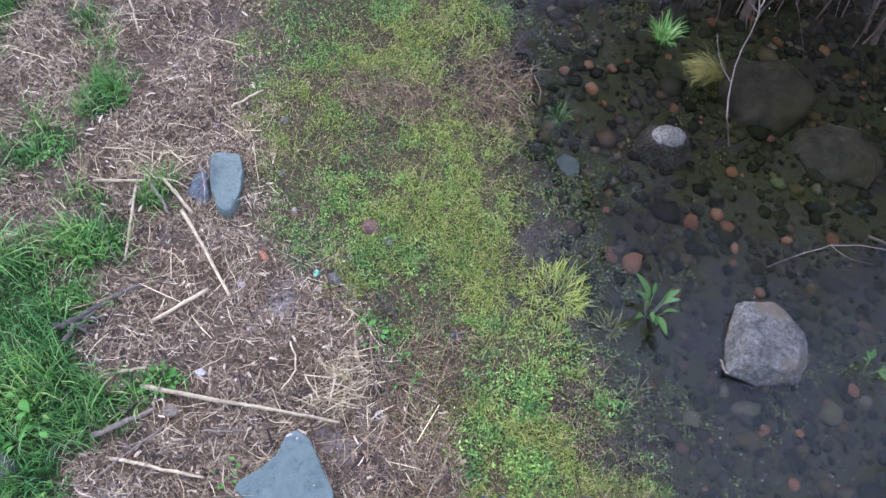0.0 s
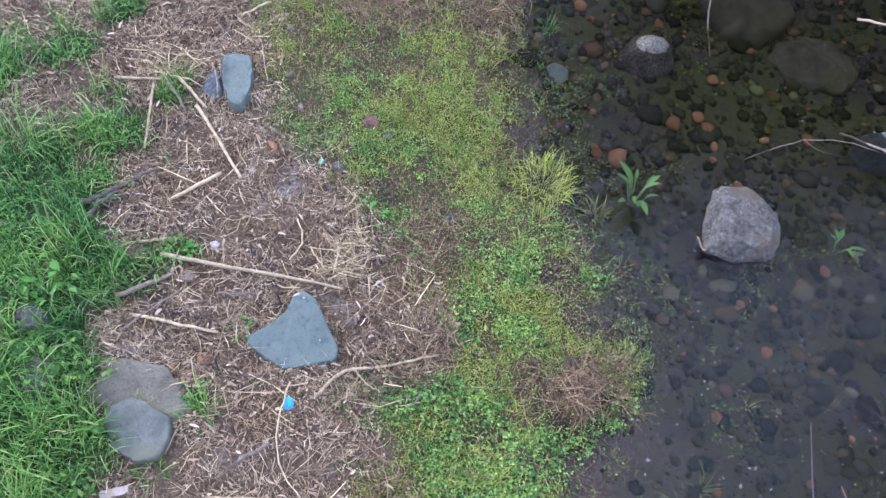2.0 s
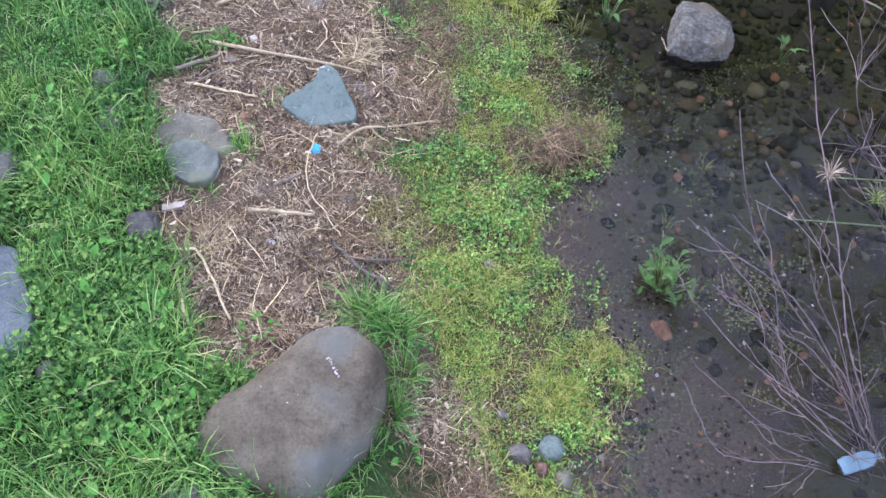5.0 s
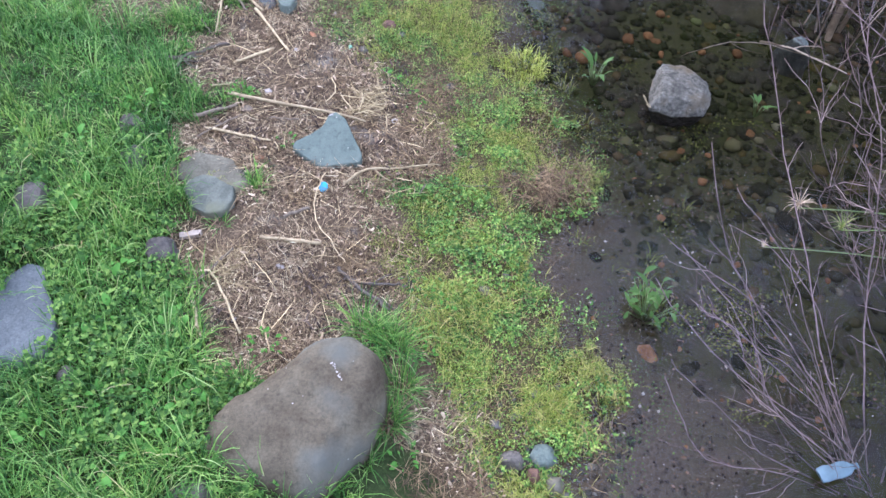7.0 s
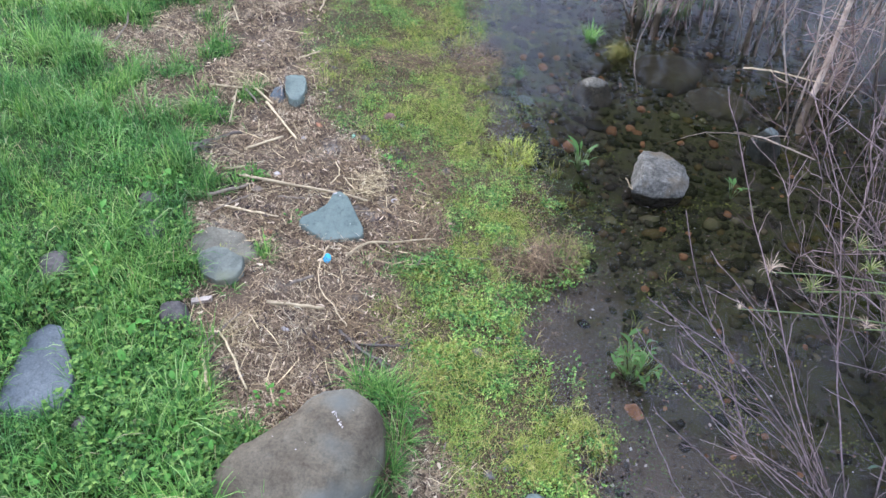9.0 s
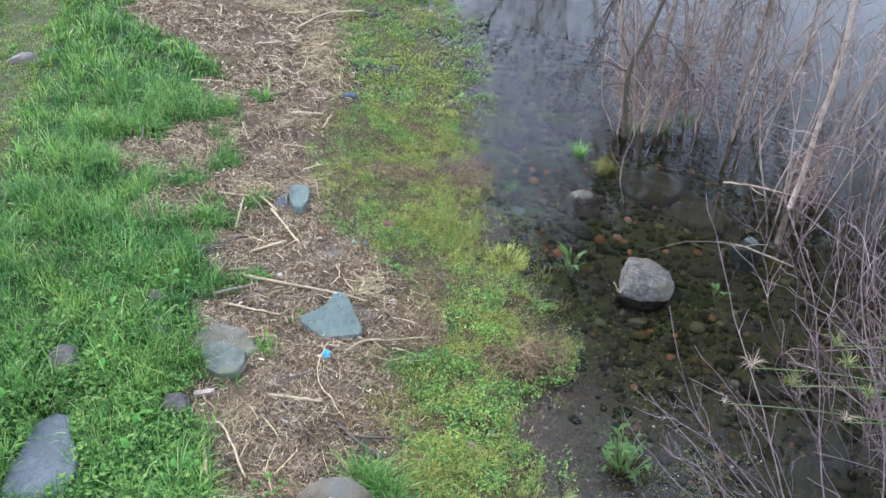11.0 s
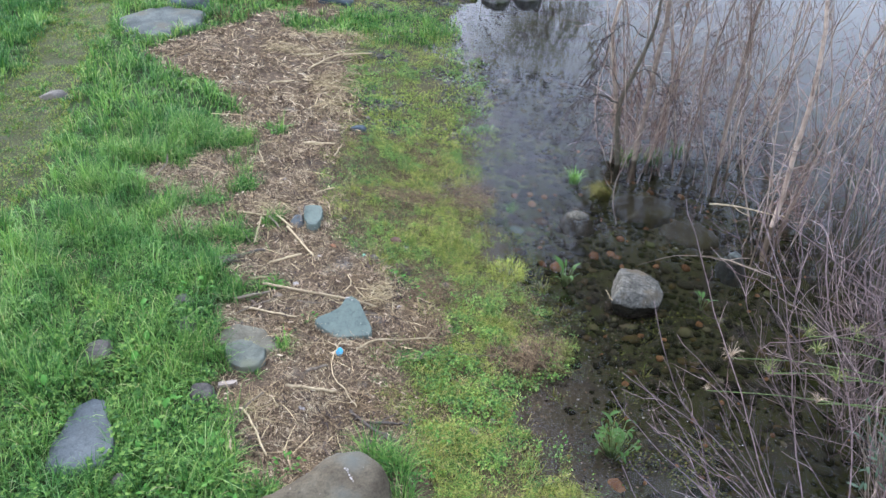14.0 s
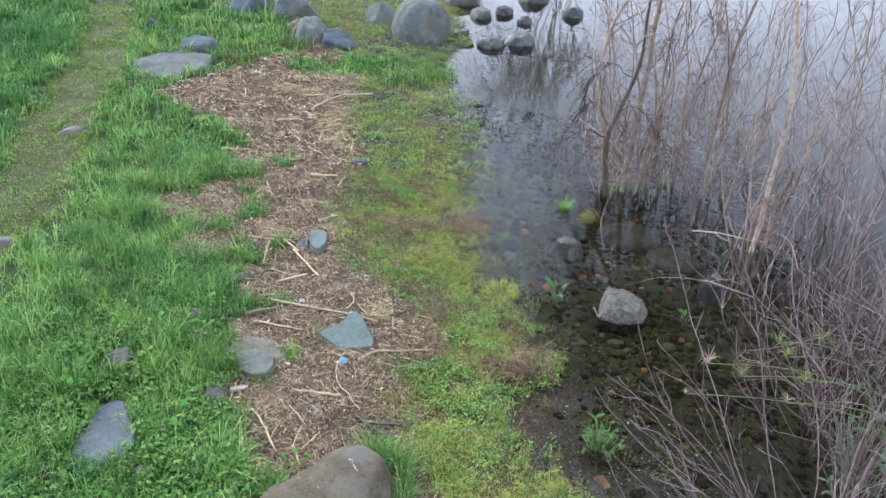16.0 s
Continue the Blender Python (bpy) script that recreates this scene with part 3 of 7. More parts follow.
def stone(name, outline, top, mat, label, flat=3.0, slope=(0, 0), rough=0.02, seed=0, sink=0.10, group="", grow=True, category="stone", cuts=0, round_off=1, bare=0.86):
    """A stone half sunk in the bank; outline in the world's plan, top in metres above the ground there."""
    cx, cy = np.mean(outline, 0)
    g = float(height(cx, cy))
    plan = [(x - cx, y - cy) for x, y in outline]
    me = stone_mesh(name, plan, -sink, top, mat, flat, slope, rough, seed, cuts=cuts, round_off=round_off)
    if not grow:
        STONES.append([(cx + bare * x, cy + bare * y) for x, y in plan])
    return thing(name, me, label, category, group, at=(cx, cy, g))


def oval(cx, cy, a, b, turn=0, n=9, seed=0, jag=0.12):
    r = np.random.default_rng(seed)
    out = []
    for k in range(n):
        t = 2 * math.pi * k / n
        s = 1 + r.uniform(-jag, jag)
        x, y = a * s * math.cos(t), b * s * math.sin(t)
        q = math.radians(turn)
        out.append((cx + x * math.cos(q) - y * math.sin(q), cy + x * math.sin(q) + y * math.cos(q)))
    return out


stone("slate_slab", [(-0.26, 0.27), (-0.21, 0.31), (-0.14, 0.27), (-0.07, 0.16), (0.01, 0.03), (0.0, -0.04), (-0.13, -0.08), (-0.29, -0.12), (-0.42, -0.05), (-0.50, 0.0), (-0.47, 0.045), (-0.38, 0.10), (-0.30, 0.175)], 0.10, M_SLATE,
      "smooth blue-grey three-cornered slate slab leaning up out of drift litter", 8, (-0.16, 0.40), 0.006, 1, grow=False, round_off=0)
stone("slate_slab", [(-0.96, 2.04), (-0.88, 2.06), (-0.78, 2.06), (-0.735, 1.92), (-0.735, 1.74), (-0.77, 1.63), (-0.85, 1.65), (-0.91, 1.78)], 0.09, M_SLATE,
      "upright blue-grey slate block with twigs lying beside it", 6, (0.02, 0.02), 0.012, 2, grow=False)
stone("slate_slab", [(-1.06, 1.93), (-0.97, 1.96), (-0.93, 1.86), (-0.91, 1.74), (-0.98, 1.69), (-1.07, 1.78)], 0.06, M_DARKSLATE,
      "low dark slate piece under twigs beside a taller one", 5, (0.1, 0.05), 0.018, 27, grow=False, cuts=5)
stone("boulder", [(-0.70, -2.28), (-0.58, -2.52), (-0.22, -2.64), (0.06, -2.61), (0.29, -2.32), (0.38, -2.02), (0.34, -1.78), (0.14, -1.64), (-0.10, -1.73), (-0.38, -1.99)], 0.30, M_BIGSTONE,
      "large smooth brown-grey boulder half buried in grass", 3.7, (0.06, 0.22), 0.034, 3, 0.15, grow=False, category="boulder", round_off=3)


def droppings(ob, spots, size=0.004):
    """White droppings lying on a stone's skin, at places in its own plan."""
    skin = BVHTree.FromPolygons([v.co[:] for v in ob.data.vertices], [p.vertices[:] for p in ob.data.polygons])
    fall = np.random.default_rng(5)
    for k, (x, y) in enumerate(spots):
        hit, nrm, _, _ = skin.ray_cast(Vector((x, y, 2.0)), Vector((0, 0, -1)))
        if hit:
            w = size * fall.uniform(0.7, 2.0)
            blob = part("dropping", stone_mesh("dropping", oval(0, 0, w, w * 0.7, 0, 7, k, 0.25), -0.003, 0.0025, M_WHITE, 3, (0, 0), 0.0005, k, 5, 12), ob, "white dropping")
            blob.location, blob.rotation_euler = hit, nrm.to_track_quat("Z", "Y").to_euler()


# a white dropping that has run down the boulder, and specks on it and on the slab's tip
run = np.random.default_rng(5)
droppings(bpy.data.objects["boulder"], [(0.14 + 0.07 * k / 17 + run.normal(0, 0.006), 0.22 - 0.10 * k / 17 + run.normal(0, 0.006)) for k in range(18)] + [(-0.05, -0.02), (0.0, 0.02), (-0.2, 0.06), (-0.12, 0.2)])
droppings(bpy.data.objects["slate_slab"], [(0.0, 0.19), (0.012, 0.195), (0.045, 0.18), (-0.01, 0.185)], 0.006)
stone("slate_slab", [(-1.94, -2.02), (-2.04, -1.84), (-2.01, -1.60), (-2.02, -1.30), (-1.95, -1.21), (-1.85, -1.22), (-1.76, -1.42), (-1.66, -1.58), (-1.56, -1.78), (-1.60, -1.96), (-1.72, -2.04)], 0.06, M_DARKSLATE,
      "flat blue-grey stone slab sunk in the grass", 6, (0.03, 0.0), 0.012, 4, grow=False, cuts=5)
stone("mossy_stone", [(-1.32, -0.25), (-1.25, -0.17), (-1.12, -0.13), (-0.92, -0.18), (-0.75, -0.27), (-0.69, -0.36), (-0.72, -0.46), (-0.85, -0.50), (-1.0, -0.43), (-1.16, -0.46), (-1.29, -0.36)], 0.042, M_TANROCK,
      "flat brown stone with moss, half covered by drift litter", 6, (-0.01, 0.05), 0.024, 5, grow=False, bare=0.7, cuts=6)
stone("mossy_stone", [(-1.17, -0.43), (-1.05, -0.37), (-0.93, -0.40), (-0.82, -0.45), (-0.80, -0.58), (-0.86, -0.67), (-0.95, -0.71), (-1.07, -0.64), (-1.15, -0.53)], 0.07, M_PALEROCK,
      "grey-blue stone leaning against a flat mossy one", 8, (0.02, 0.14), 0.016, 6, grow=False)
stone("dark_stone", [(-2.21, -0.68), (-2.10, -0.62), (-1.99, -0.63), (-1.92, -0.86), (-2.03, -0.95), (-2.18, -0.90)], 0.09, M_PURPLE, "dark purple-grey angular stone in long grass", 5, (0.1, 0.15), 0.025, 7, grow=False, bare=0.75, cuts=6)
stone("dark_stone", [(-1.31, -1.0), (-1.24, -0.90), (-1.14, -0.92), (-1.06, -1.03), (-1.07, -1.16), (-1.22, -1.18)], 0.10, M_PURPLE, "dark purple-grey broken stone at the edge of the drift litter", 4, (-0.1, 0.1), 0.025, 8, grow=False, bare=0.75, cuts=6)
stone("dark_stone", oval(-1.55, -0.30, 0.15, 0.13, -40, 8, 3), 0.07, M_PURPLE, "dark stone nearly hidden in grass", 4, (0.1, 0.1), 0.025, 9, grow=False, bare=0.5, cuts=6)
stone("dark_stone", oval(-1.64, 0.02, 0.13, 0.09, -35, 8, 4), 0.07, M_PURPLE, "dark stone nearly hidden in grass", 4, (0.1, 0.1), 0.025, 10, grow=False, bare=0.5, cuts=6)
stone("dark_stone", oval(-1.45, -2.02, 0.08, 0.09, 0, 7, 5), 0.07, M_BOULDER, "small brown stone in weeds", 3, (0, 0), 0.02, 11, grow=False, bare=0.62, cuts=6)
stone("dark_stone", oval(-0.62, -2.62, 0.15, 0.1, 0, 8, 6), 0.07, M_BOULDER, "small brown stone beside the large boulder", 3, (0, 0), 0.02, 12, grow=False, bare=0.62, cuts=6)
stone("dark_stone", oval(-3.95, 1.05, 0.16, 0.13, 0, 8, 6), 0.07, M_BOULDER, "small grey stone in short grass", 3, (0, 0), 0.02, 13, grow=False, bare=0.62, cuts=6)
stone("dark_stone", oval(-4.75, 4.5, 0.22, 0.14, 40, 8, 7), 0.05, M_BOULDER, "small grey stone in the trodden path", 3, (0, 0), 0.02, 14, grow=False, bare=0.62, cuts=6)
stone("dark_stone", oval(-0.69, 4.45, 0.13, 0.09, 10, 7, 8), 0.07, M_BLUEROCK, "small blue-grey stone among creeping weeds", 4, (0, 0), 0.015, 15, grow=False, bare=0.62)
stone("flat_rock", [(-5.16, 8.30), (-5.10, 7.60), (-4.88, 7.25), (-4.50, 7.10), (-4.15, 7.15), (-3.85, 7.75), (-3.76, 8.05), (-3.85, 8.60), (-4.20, 8.74), (-4.60, 8.77)], 0.05, M_FLATROCK,
      "broad flat pale grey rock bedded in turf", 5, (0.02, 0.05), 0.05, 16, grow=False, category="rock")
stone("flat_rock", [(-4.62, 8.85), (-4.75, 9.40), (-4.45, 9.60), (-4.14, 9.53), (-3.90, 9.05), (-3.92, 8.85)], 0.17, M_BLUEROCK, "blue-grey rock behind a broad flat one", 4, (0, 0.05), 0.04, 17, grow=False, cuts=5, category="rock")
stone("flat_rock", [(-2.70, 10.15), (-2.82, 11.0), (-2.50, 11.25), (-2.20, 10.95), (-2.22, 10.15)], 0.34, M_FLATROCK, "brown-grey rock at the head of the bank", 4, (-0.1, 0.08), 0.06, 18, grow=False, cuts=7, category="rock")
stone("flat_rock", [(-2.18, 10.02), (-2.30, 10.75), (-1.90, 11.0), (-1.55, 10.55), (-1.62, 10.2)], 0.20, M_BLUEROCK, "pale blue-grey slab leaning beside a brown rock", 5, (-0.25, 0.15), 0.04, 28, grow=False, cuts=5, category="rock")
stone("shore_boulder", oval(-0.33, 11.85, 0.66, 0.85, 10, 9, 9, 0.05), 0.80, M_FLATROCK, "large rounded blue-grey boulder at the water's edge", 2.7, (0.03, 0.05), 0.07, 19, 0.3, grow=False, category="boulder")
stone("shore_boulder", oval(-1.28, 12.7, 0.42, 0.45, 0, 8, 10, 0.08), 0.36, M_FLATROCK, "grey boulder leaning on a larger one", 2.4, (0, 0), 0.05, 20, 0.2, grow=False, cuts=5, category="boulder")
stone("shore_boulder", oval(-3.15, 12.3, 0.62, 0.45, 0, 8, 11, 0.1), 0.40, M_FLATROCK, "low purple-grey boulder beyond the grass", 3, (0, 0), 0.06, 21, 0.2, grow=False, cuts=7, category="boulder")
stone("shore_boulder", oval(-4.2, 12.4, 0.55, 0.45, 0, 8, 12, 0.1), 0.36, M_BLUEROCK, "low grey boulder beyond the grass", 3, (0, 0), 0.06, 22, 0.2, grow=False, cuts=7, category="boulder")
stone("stone_chip", oval(-5.7, 10.6, 0.12, 0.1, 0, 7, 13, 0.1), 0.12, M_BLUEROCK, "small grey stone in short grass", 3, (0, 0), 0.02, 23, grow=False)


def wet_stone(name, outline, top, mat, label, flat=2.6, rough=0.02, seed=0, slope=(0, 0), sides_sink=0.08, category="stone", group="", cuts=0, round_off=1, bite=(0.76, 0.93), rise=(0.1, 0.75)):
    """A stone standing on the lake bed, its top so many metres above or below the water."""
    cx, cy = np.mean(outline, 0)
    g = float(height(cx, cy))
    plan = [(x - cx, y - cy) for x, y in outline]
    me = stone_mesh(name, plan, -sides_sink, top - g, mat, flat, slope, rough, seed, cuts=cuts, round_off=round_off, bite=bite, rise=rise)
    return thing(name, me, label, category, group, at=(cx, cy, g))


def wedge_rock(name, at, corners, mat, label, seed=0, rough=0.024):
    """A broken rock: the hull of a few corners, finely divided, with chipped edges and an uneven skin."""
    bm = bmesh.new()
    for c in corners:
        bm.verts.new(c)
    bmesh.ops.convex_hull(bm, input=bm.verts)
    bmesh.ops.subdivide_edges(bm, edges=bm.edges, cuts=9, use_grid_fill=True)
    bmesh.ops.triangulate(bm, faces=bm.faces)
    bmesh.ops.smooth_vert(bm, verts=bm.verts, factor=0.3, use_axis_x=True, use_axis_y=True, use_axis_z=True)
    for v in bm.verts:
        o = Vector((seed * 3.7, 0, 0))
        v.co += noise.noise_vector(v.co * 5 + o) * rough + noise.noise_vector(v.co * 16 + o) * rough * 0.45 + noise.noise_vector(v.co * 45 + o) * rough * 0.35
    me = bpy.data.meshes.new(name)
    bm.to_mesh(me)
    bm.free()
    me.polygons.foreach_set("use_smooth", np.full(len(me.polygons), True))
    me.materials.append(mat)
    return thing(name, me, label, "rock", at=at)


wedge_rock("lake_rock", (2.5, 1.08, 0.0), [(-0.20, -0.12, -0.2), (-0.18, 0.14, -0.2), (-0.08, 0.24, -0.2), (0.12, 0.22, -0.2), (0.22, -0.02, -0.2), (0.13, -0.14, -0.2), (-0.15, -0.15, -0.2),
                                           (-0.265, -0.10, 0.0), (-0.275, -0.20, 0.03), (-0.215, 0.10, 0.03), (-0.16, 0.245, 0.06), (0.13, 0.27, 0.01), (0.27, 0.05, 0.0), (0.25, -0.10, 0.03), (0.17, -0.235, 0.0), (-0.07, -0.265, 0.0),
                                           (-0.13, 0.235, 0.15), (0.03, 0.25, 0.13), (-0.15, 0.02, 0.185), (-0.19, -0.15, 0.145), (0.20, 0.05, 0.12), (0.16, -0.16, 0.10), (0.02, -0.19, 0.125)],
           M_ROUGH, "rough pitted grey rock standing out of shallow water", 2, 0.017)
wet_stone("lake_stone", oval(2.05, 2.64, 0.22, 0.18, 0, 9, 14, 0.05), 0.045, M_PALETOP, "pale rounded stone whose dry top clears the water", 2.1, 0.015, 32)
wet_stone("lake_rock", oval(3.66, 1.92, 0.17, 0.10, -40, 8, 15, 0.12), 0.05, M_FLATROCK, "dark blue-grey rock just clearing the water", 3, 0.03, 33, category="rock", cuts=6)
wet_stone("sunken_boulder", oval(2.92, 3.30, 0.42, 0.36, 0, 9, 16, 0.06), -0.15, M_WETROCK, "large round brown boulder under water", 3.0, 0.05, 34, category="boulder")
wet_stone("sunken_boulder", oval(3.40, 2.80, 0.36, 0.30, -20, 9, 17, 0.08), -0.18, M_WETROCK, "round dark boulder under water", 3.0, 0.05, 35, category="boulder")
for k, (x, y, a, b, top, lab) in enumerate([(1.80, 11.85, 0.34, 0.32, 0.32, "flat-topped grey boulder in the water"), (1.17, 11.55, 0.28, 0.28, 0.26, "rounded grey boulder in the water"),
                                            (0.98, 14.2, 0.28, 0.3, 0.26, "dark boulder in the water"), (1.53, 14.6, 0.22, 0.25, 0.26, "dark boulder in the water"),
                                            (1.99, 13.75, 0.20, 0.2, 0.18, "small dark boulder in the water"), (3.2, 14.7, 0.26, 0.28, 0.30, "dark pointed boulder in the water"),
                                            (0.53, 12.4, 0.22, 0.2, 0.14, "dark boulder at the water's edge"), (0.64, 11.6, 0.20, 0.17, 0.14, "green mossy stone at the water's edge"),
                                            (0.24, 10.9, 0.17, 0.12, 0.06, "flat grey stone at the water's edge"), (2.3, 16.2, 0.5, 0.4, 0.4, "dark boulder in the water"), (0.5, 15.6, 0.5, 0.4, 0.4, "dark boulder in the water")]):
    wet_stone("lake_boulder", oval(x, y, a, b, 20 * k, 9, 40 + k, 0.14), top * 0.68, M_MOSSROCK if "mossy" in lab else M_DARKSTONE, lab, 4.4, 0.06, 40 + k, category="boulder", group="boulders in the far shallows", cuts=6, bite=(0.80, 0.94))
# stones by the near water's edge
for k, (x, y, a, top, mat, lab) in enumerate([(1.12, -2.25, 0.085, 0.085, M_BOULDER, "rounded brown pebble at the water's edge"), (1.29, -2.20, 0.10, 0.06, M_SLATE, "blue-grey stone chip at the water's edge"),
                                              (1.36, -2.38, 0.065, 0.08, M_TANROCK, "pale rounded pebble at the water's edge"), (1.24, -2.33, 0.06, 0.06, M_REDSTONE, "small brown pebble at the water's edge"),
                                              (2.02, -1.36, 0.09, 0.03, M_ORANGE, "rounded tan stone in shallow water"), (0.06, 1.68, 0.085, 0.05, M_REDSTONE, "round brown stone among creeping weeds"),
                                              (1.37, 0.08, 0.06, 0.05, M_ROUGH, "small grey stone among dead rushes"), (0.93, -1.05, 0.06, 0.05, M_BOULDER, "small brown stone in creeping weeds"),
                                              (0.62, 1.02, 0.05, 0.04, M_ROUGH, "small grey stone in creeping weeds"), (1.35, 2.4, 0.13, 0.02, M_SLATE, "dark slate stone in shallow water"),
                                              (-0.12, 1.3, 0.06, 0.05, M_BOULDER, "small brown stone in drift litter")]):
    stone("pebble", oval(x, y, a, a * 0.85, 30 * k, 7, 60 + k, 0.12), top, mat, lab, 2.8, (0, 0), 0.012, 60 + k, 0.05, grow=False, cuts=5 if mat is M_SLATE else 3)

# ---------------------------------------------------------------- tubes: sticks, stems and twigs


class Tubes:
    """Gathers tapered tubes along lines of points into one mesh."""

    def __init__(self):
        self.v, self.q, self.t = [], [], []
        self.n = 0

    def add(self, pts, r0, r1, sides=5, swell=0.0, rng=None):
        pts = np.asarray(pts, float)
        m = len(pts)
        tan = np.gradient(pts, axis=0)
        tan /= np.linalg.norm(tan, axis=1)[:, None] + 1e-9
        ref = np.array([0.31, 0.2, 0.93]) if abs(tan[0][2]) < 0.8 else np.array([1.0, 0.13, 0.0])
        u = np.cross(tan, ref)
        u /= np.linalg.norm(u, axis=1)[:, None] + 1e-9
        w = np.cross(tan, u)
        r = np.linspace(r0, r1, m)
        if swell and rng is not None:
            r = r * (1 + rng.uniform(-swell, swell, m))
        a = np.linspace(0, 2 * np.pi, sides, endpoint=False)
        ring = pts[:, None] + r[:, None, None] * (np.cos(a)[None, :, None] * u[:, None] + np.sin(a)[None, :, None] * w[:, None])
        self.v.append(ring.reshape(-1, 3))
        i = (np.arange(m - 1)[:, None] * sides + np.arange(sides)[None]).ravel()
        j = (np.arange(m - 1)[:, None] * sides + (np.arange(sides)[None] + 1) % sides).ravel()
        self.q.append(np.stack([i, j, j + sides, i + sides], 1) + self.n)
        for base in (0, (m - 1) * sides):
            k = np.arange(1, sides - 1)
            self.t.append(np.stack([np.full(sides - 2, base), base + k, base + k + 1], 1) + self.n)
        self.n += m * sides

    def mesh(self, name, mat):
        return mesh_from(name, np.concatenate(self.v), [np.concatenate(self.q), np.concatenate(self.t)], mat, True)


def smooth_line(pts, n):
    """n points on a smooth curve through pts."""
    pts = np.asarray(pts, float)
    if len(pts) == 2:
        return pts[0] + (pts[1] - pts[0]) * np.linspace(0, 1, n)[:, None]
    t = np.linspace(0, len(pts) - 1, n)
    out = []
    for s in t:
        k = min(int(s), len(pts) - 2)
        f = s - k
        p0, p1, p2, p3 = pts[max(k - 1, 0)], pts[k], pts[k + 1], pts[min(k + 2, len(pts) - 1)]
        out.append(0.5 * (2 * p1 + (p2 - p0) * f + (2 * p0 - 5 * p1 + 4 * p2 - p3) * f * f + (3 * p1 - p0 - 3 * p2 + p3) * f ** 3))
    return np.array(out)


def lying_stick(name, plan, r0, r1, mat, label, category="stick", lift=0.02, seed=0, kinks=0.006, forks=0, group="sticks in the drift litter"):
    """A stick lying on the bank along plan points, touching the litter."""
    rng = np.random.default_rng(seed + 500)
    n = max(8, int(4 * len(plan)))
    flat = smooth_line([(x, y, 0) for x, y in plan], n)
    z = np.maximum(height(flat[:, 0], flat[:, 1]), -0.02)
    t = np.linspace(0, 1, n)
    line = np.polyfit(t, z, 2 if len(plan) > 2 else 1)
    zz = np.polyval(line, t)
    flat[:, 2] = zz + r0 * 0.7 + lift
    flat += rng.normal(0, kinks, flat.shape)
    at = flat[0].copy()
    tb = Tubes()
    tb.add(flat - at, r0, r1, 7, 0.12, rng)
    for _ in range(forks):
        k = rng.integers(2, n - 2)
        d = flat[k + 1] - flat[k]
        side = np.array([-d[1], d[0], 0.0]) * rng.choice([-1, 1]) * rng.uniform(0.6, 1.6)
        tb.add(smooth_line([flat[k] - at, flat[k] - at + (d + side) * 1.2, flat[k] - at + (d * 2.4 + side * 1.8)], 5), r0 * 0.5, r1 * 0.4, 5)
    return thing(name, tb.mesh(name, mat), label, category, group, at=at)


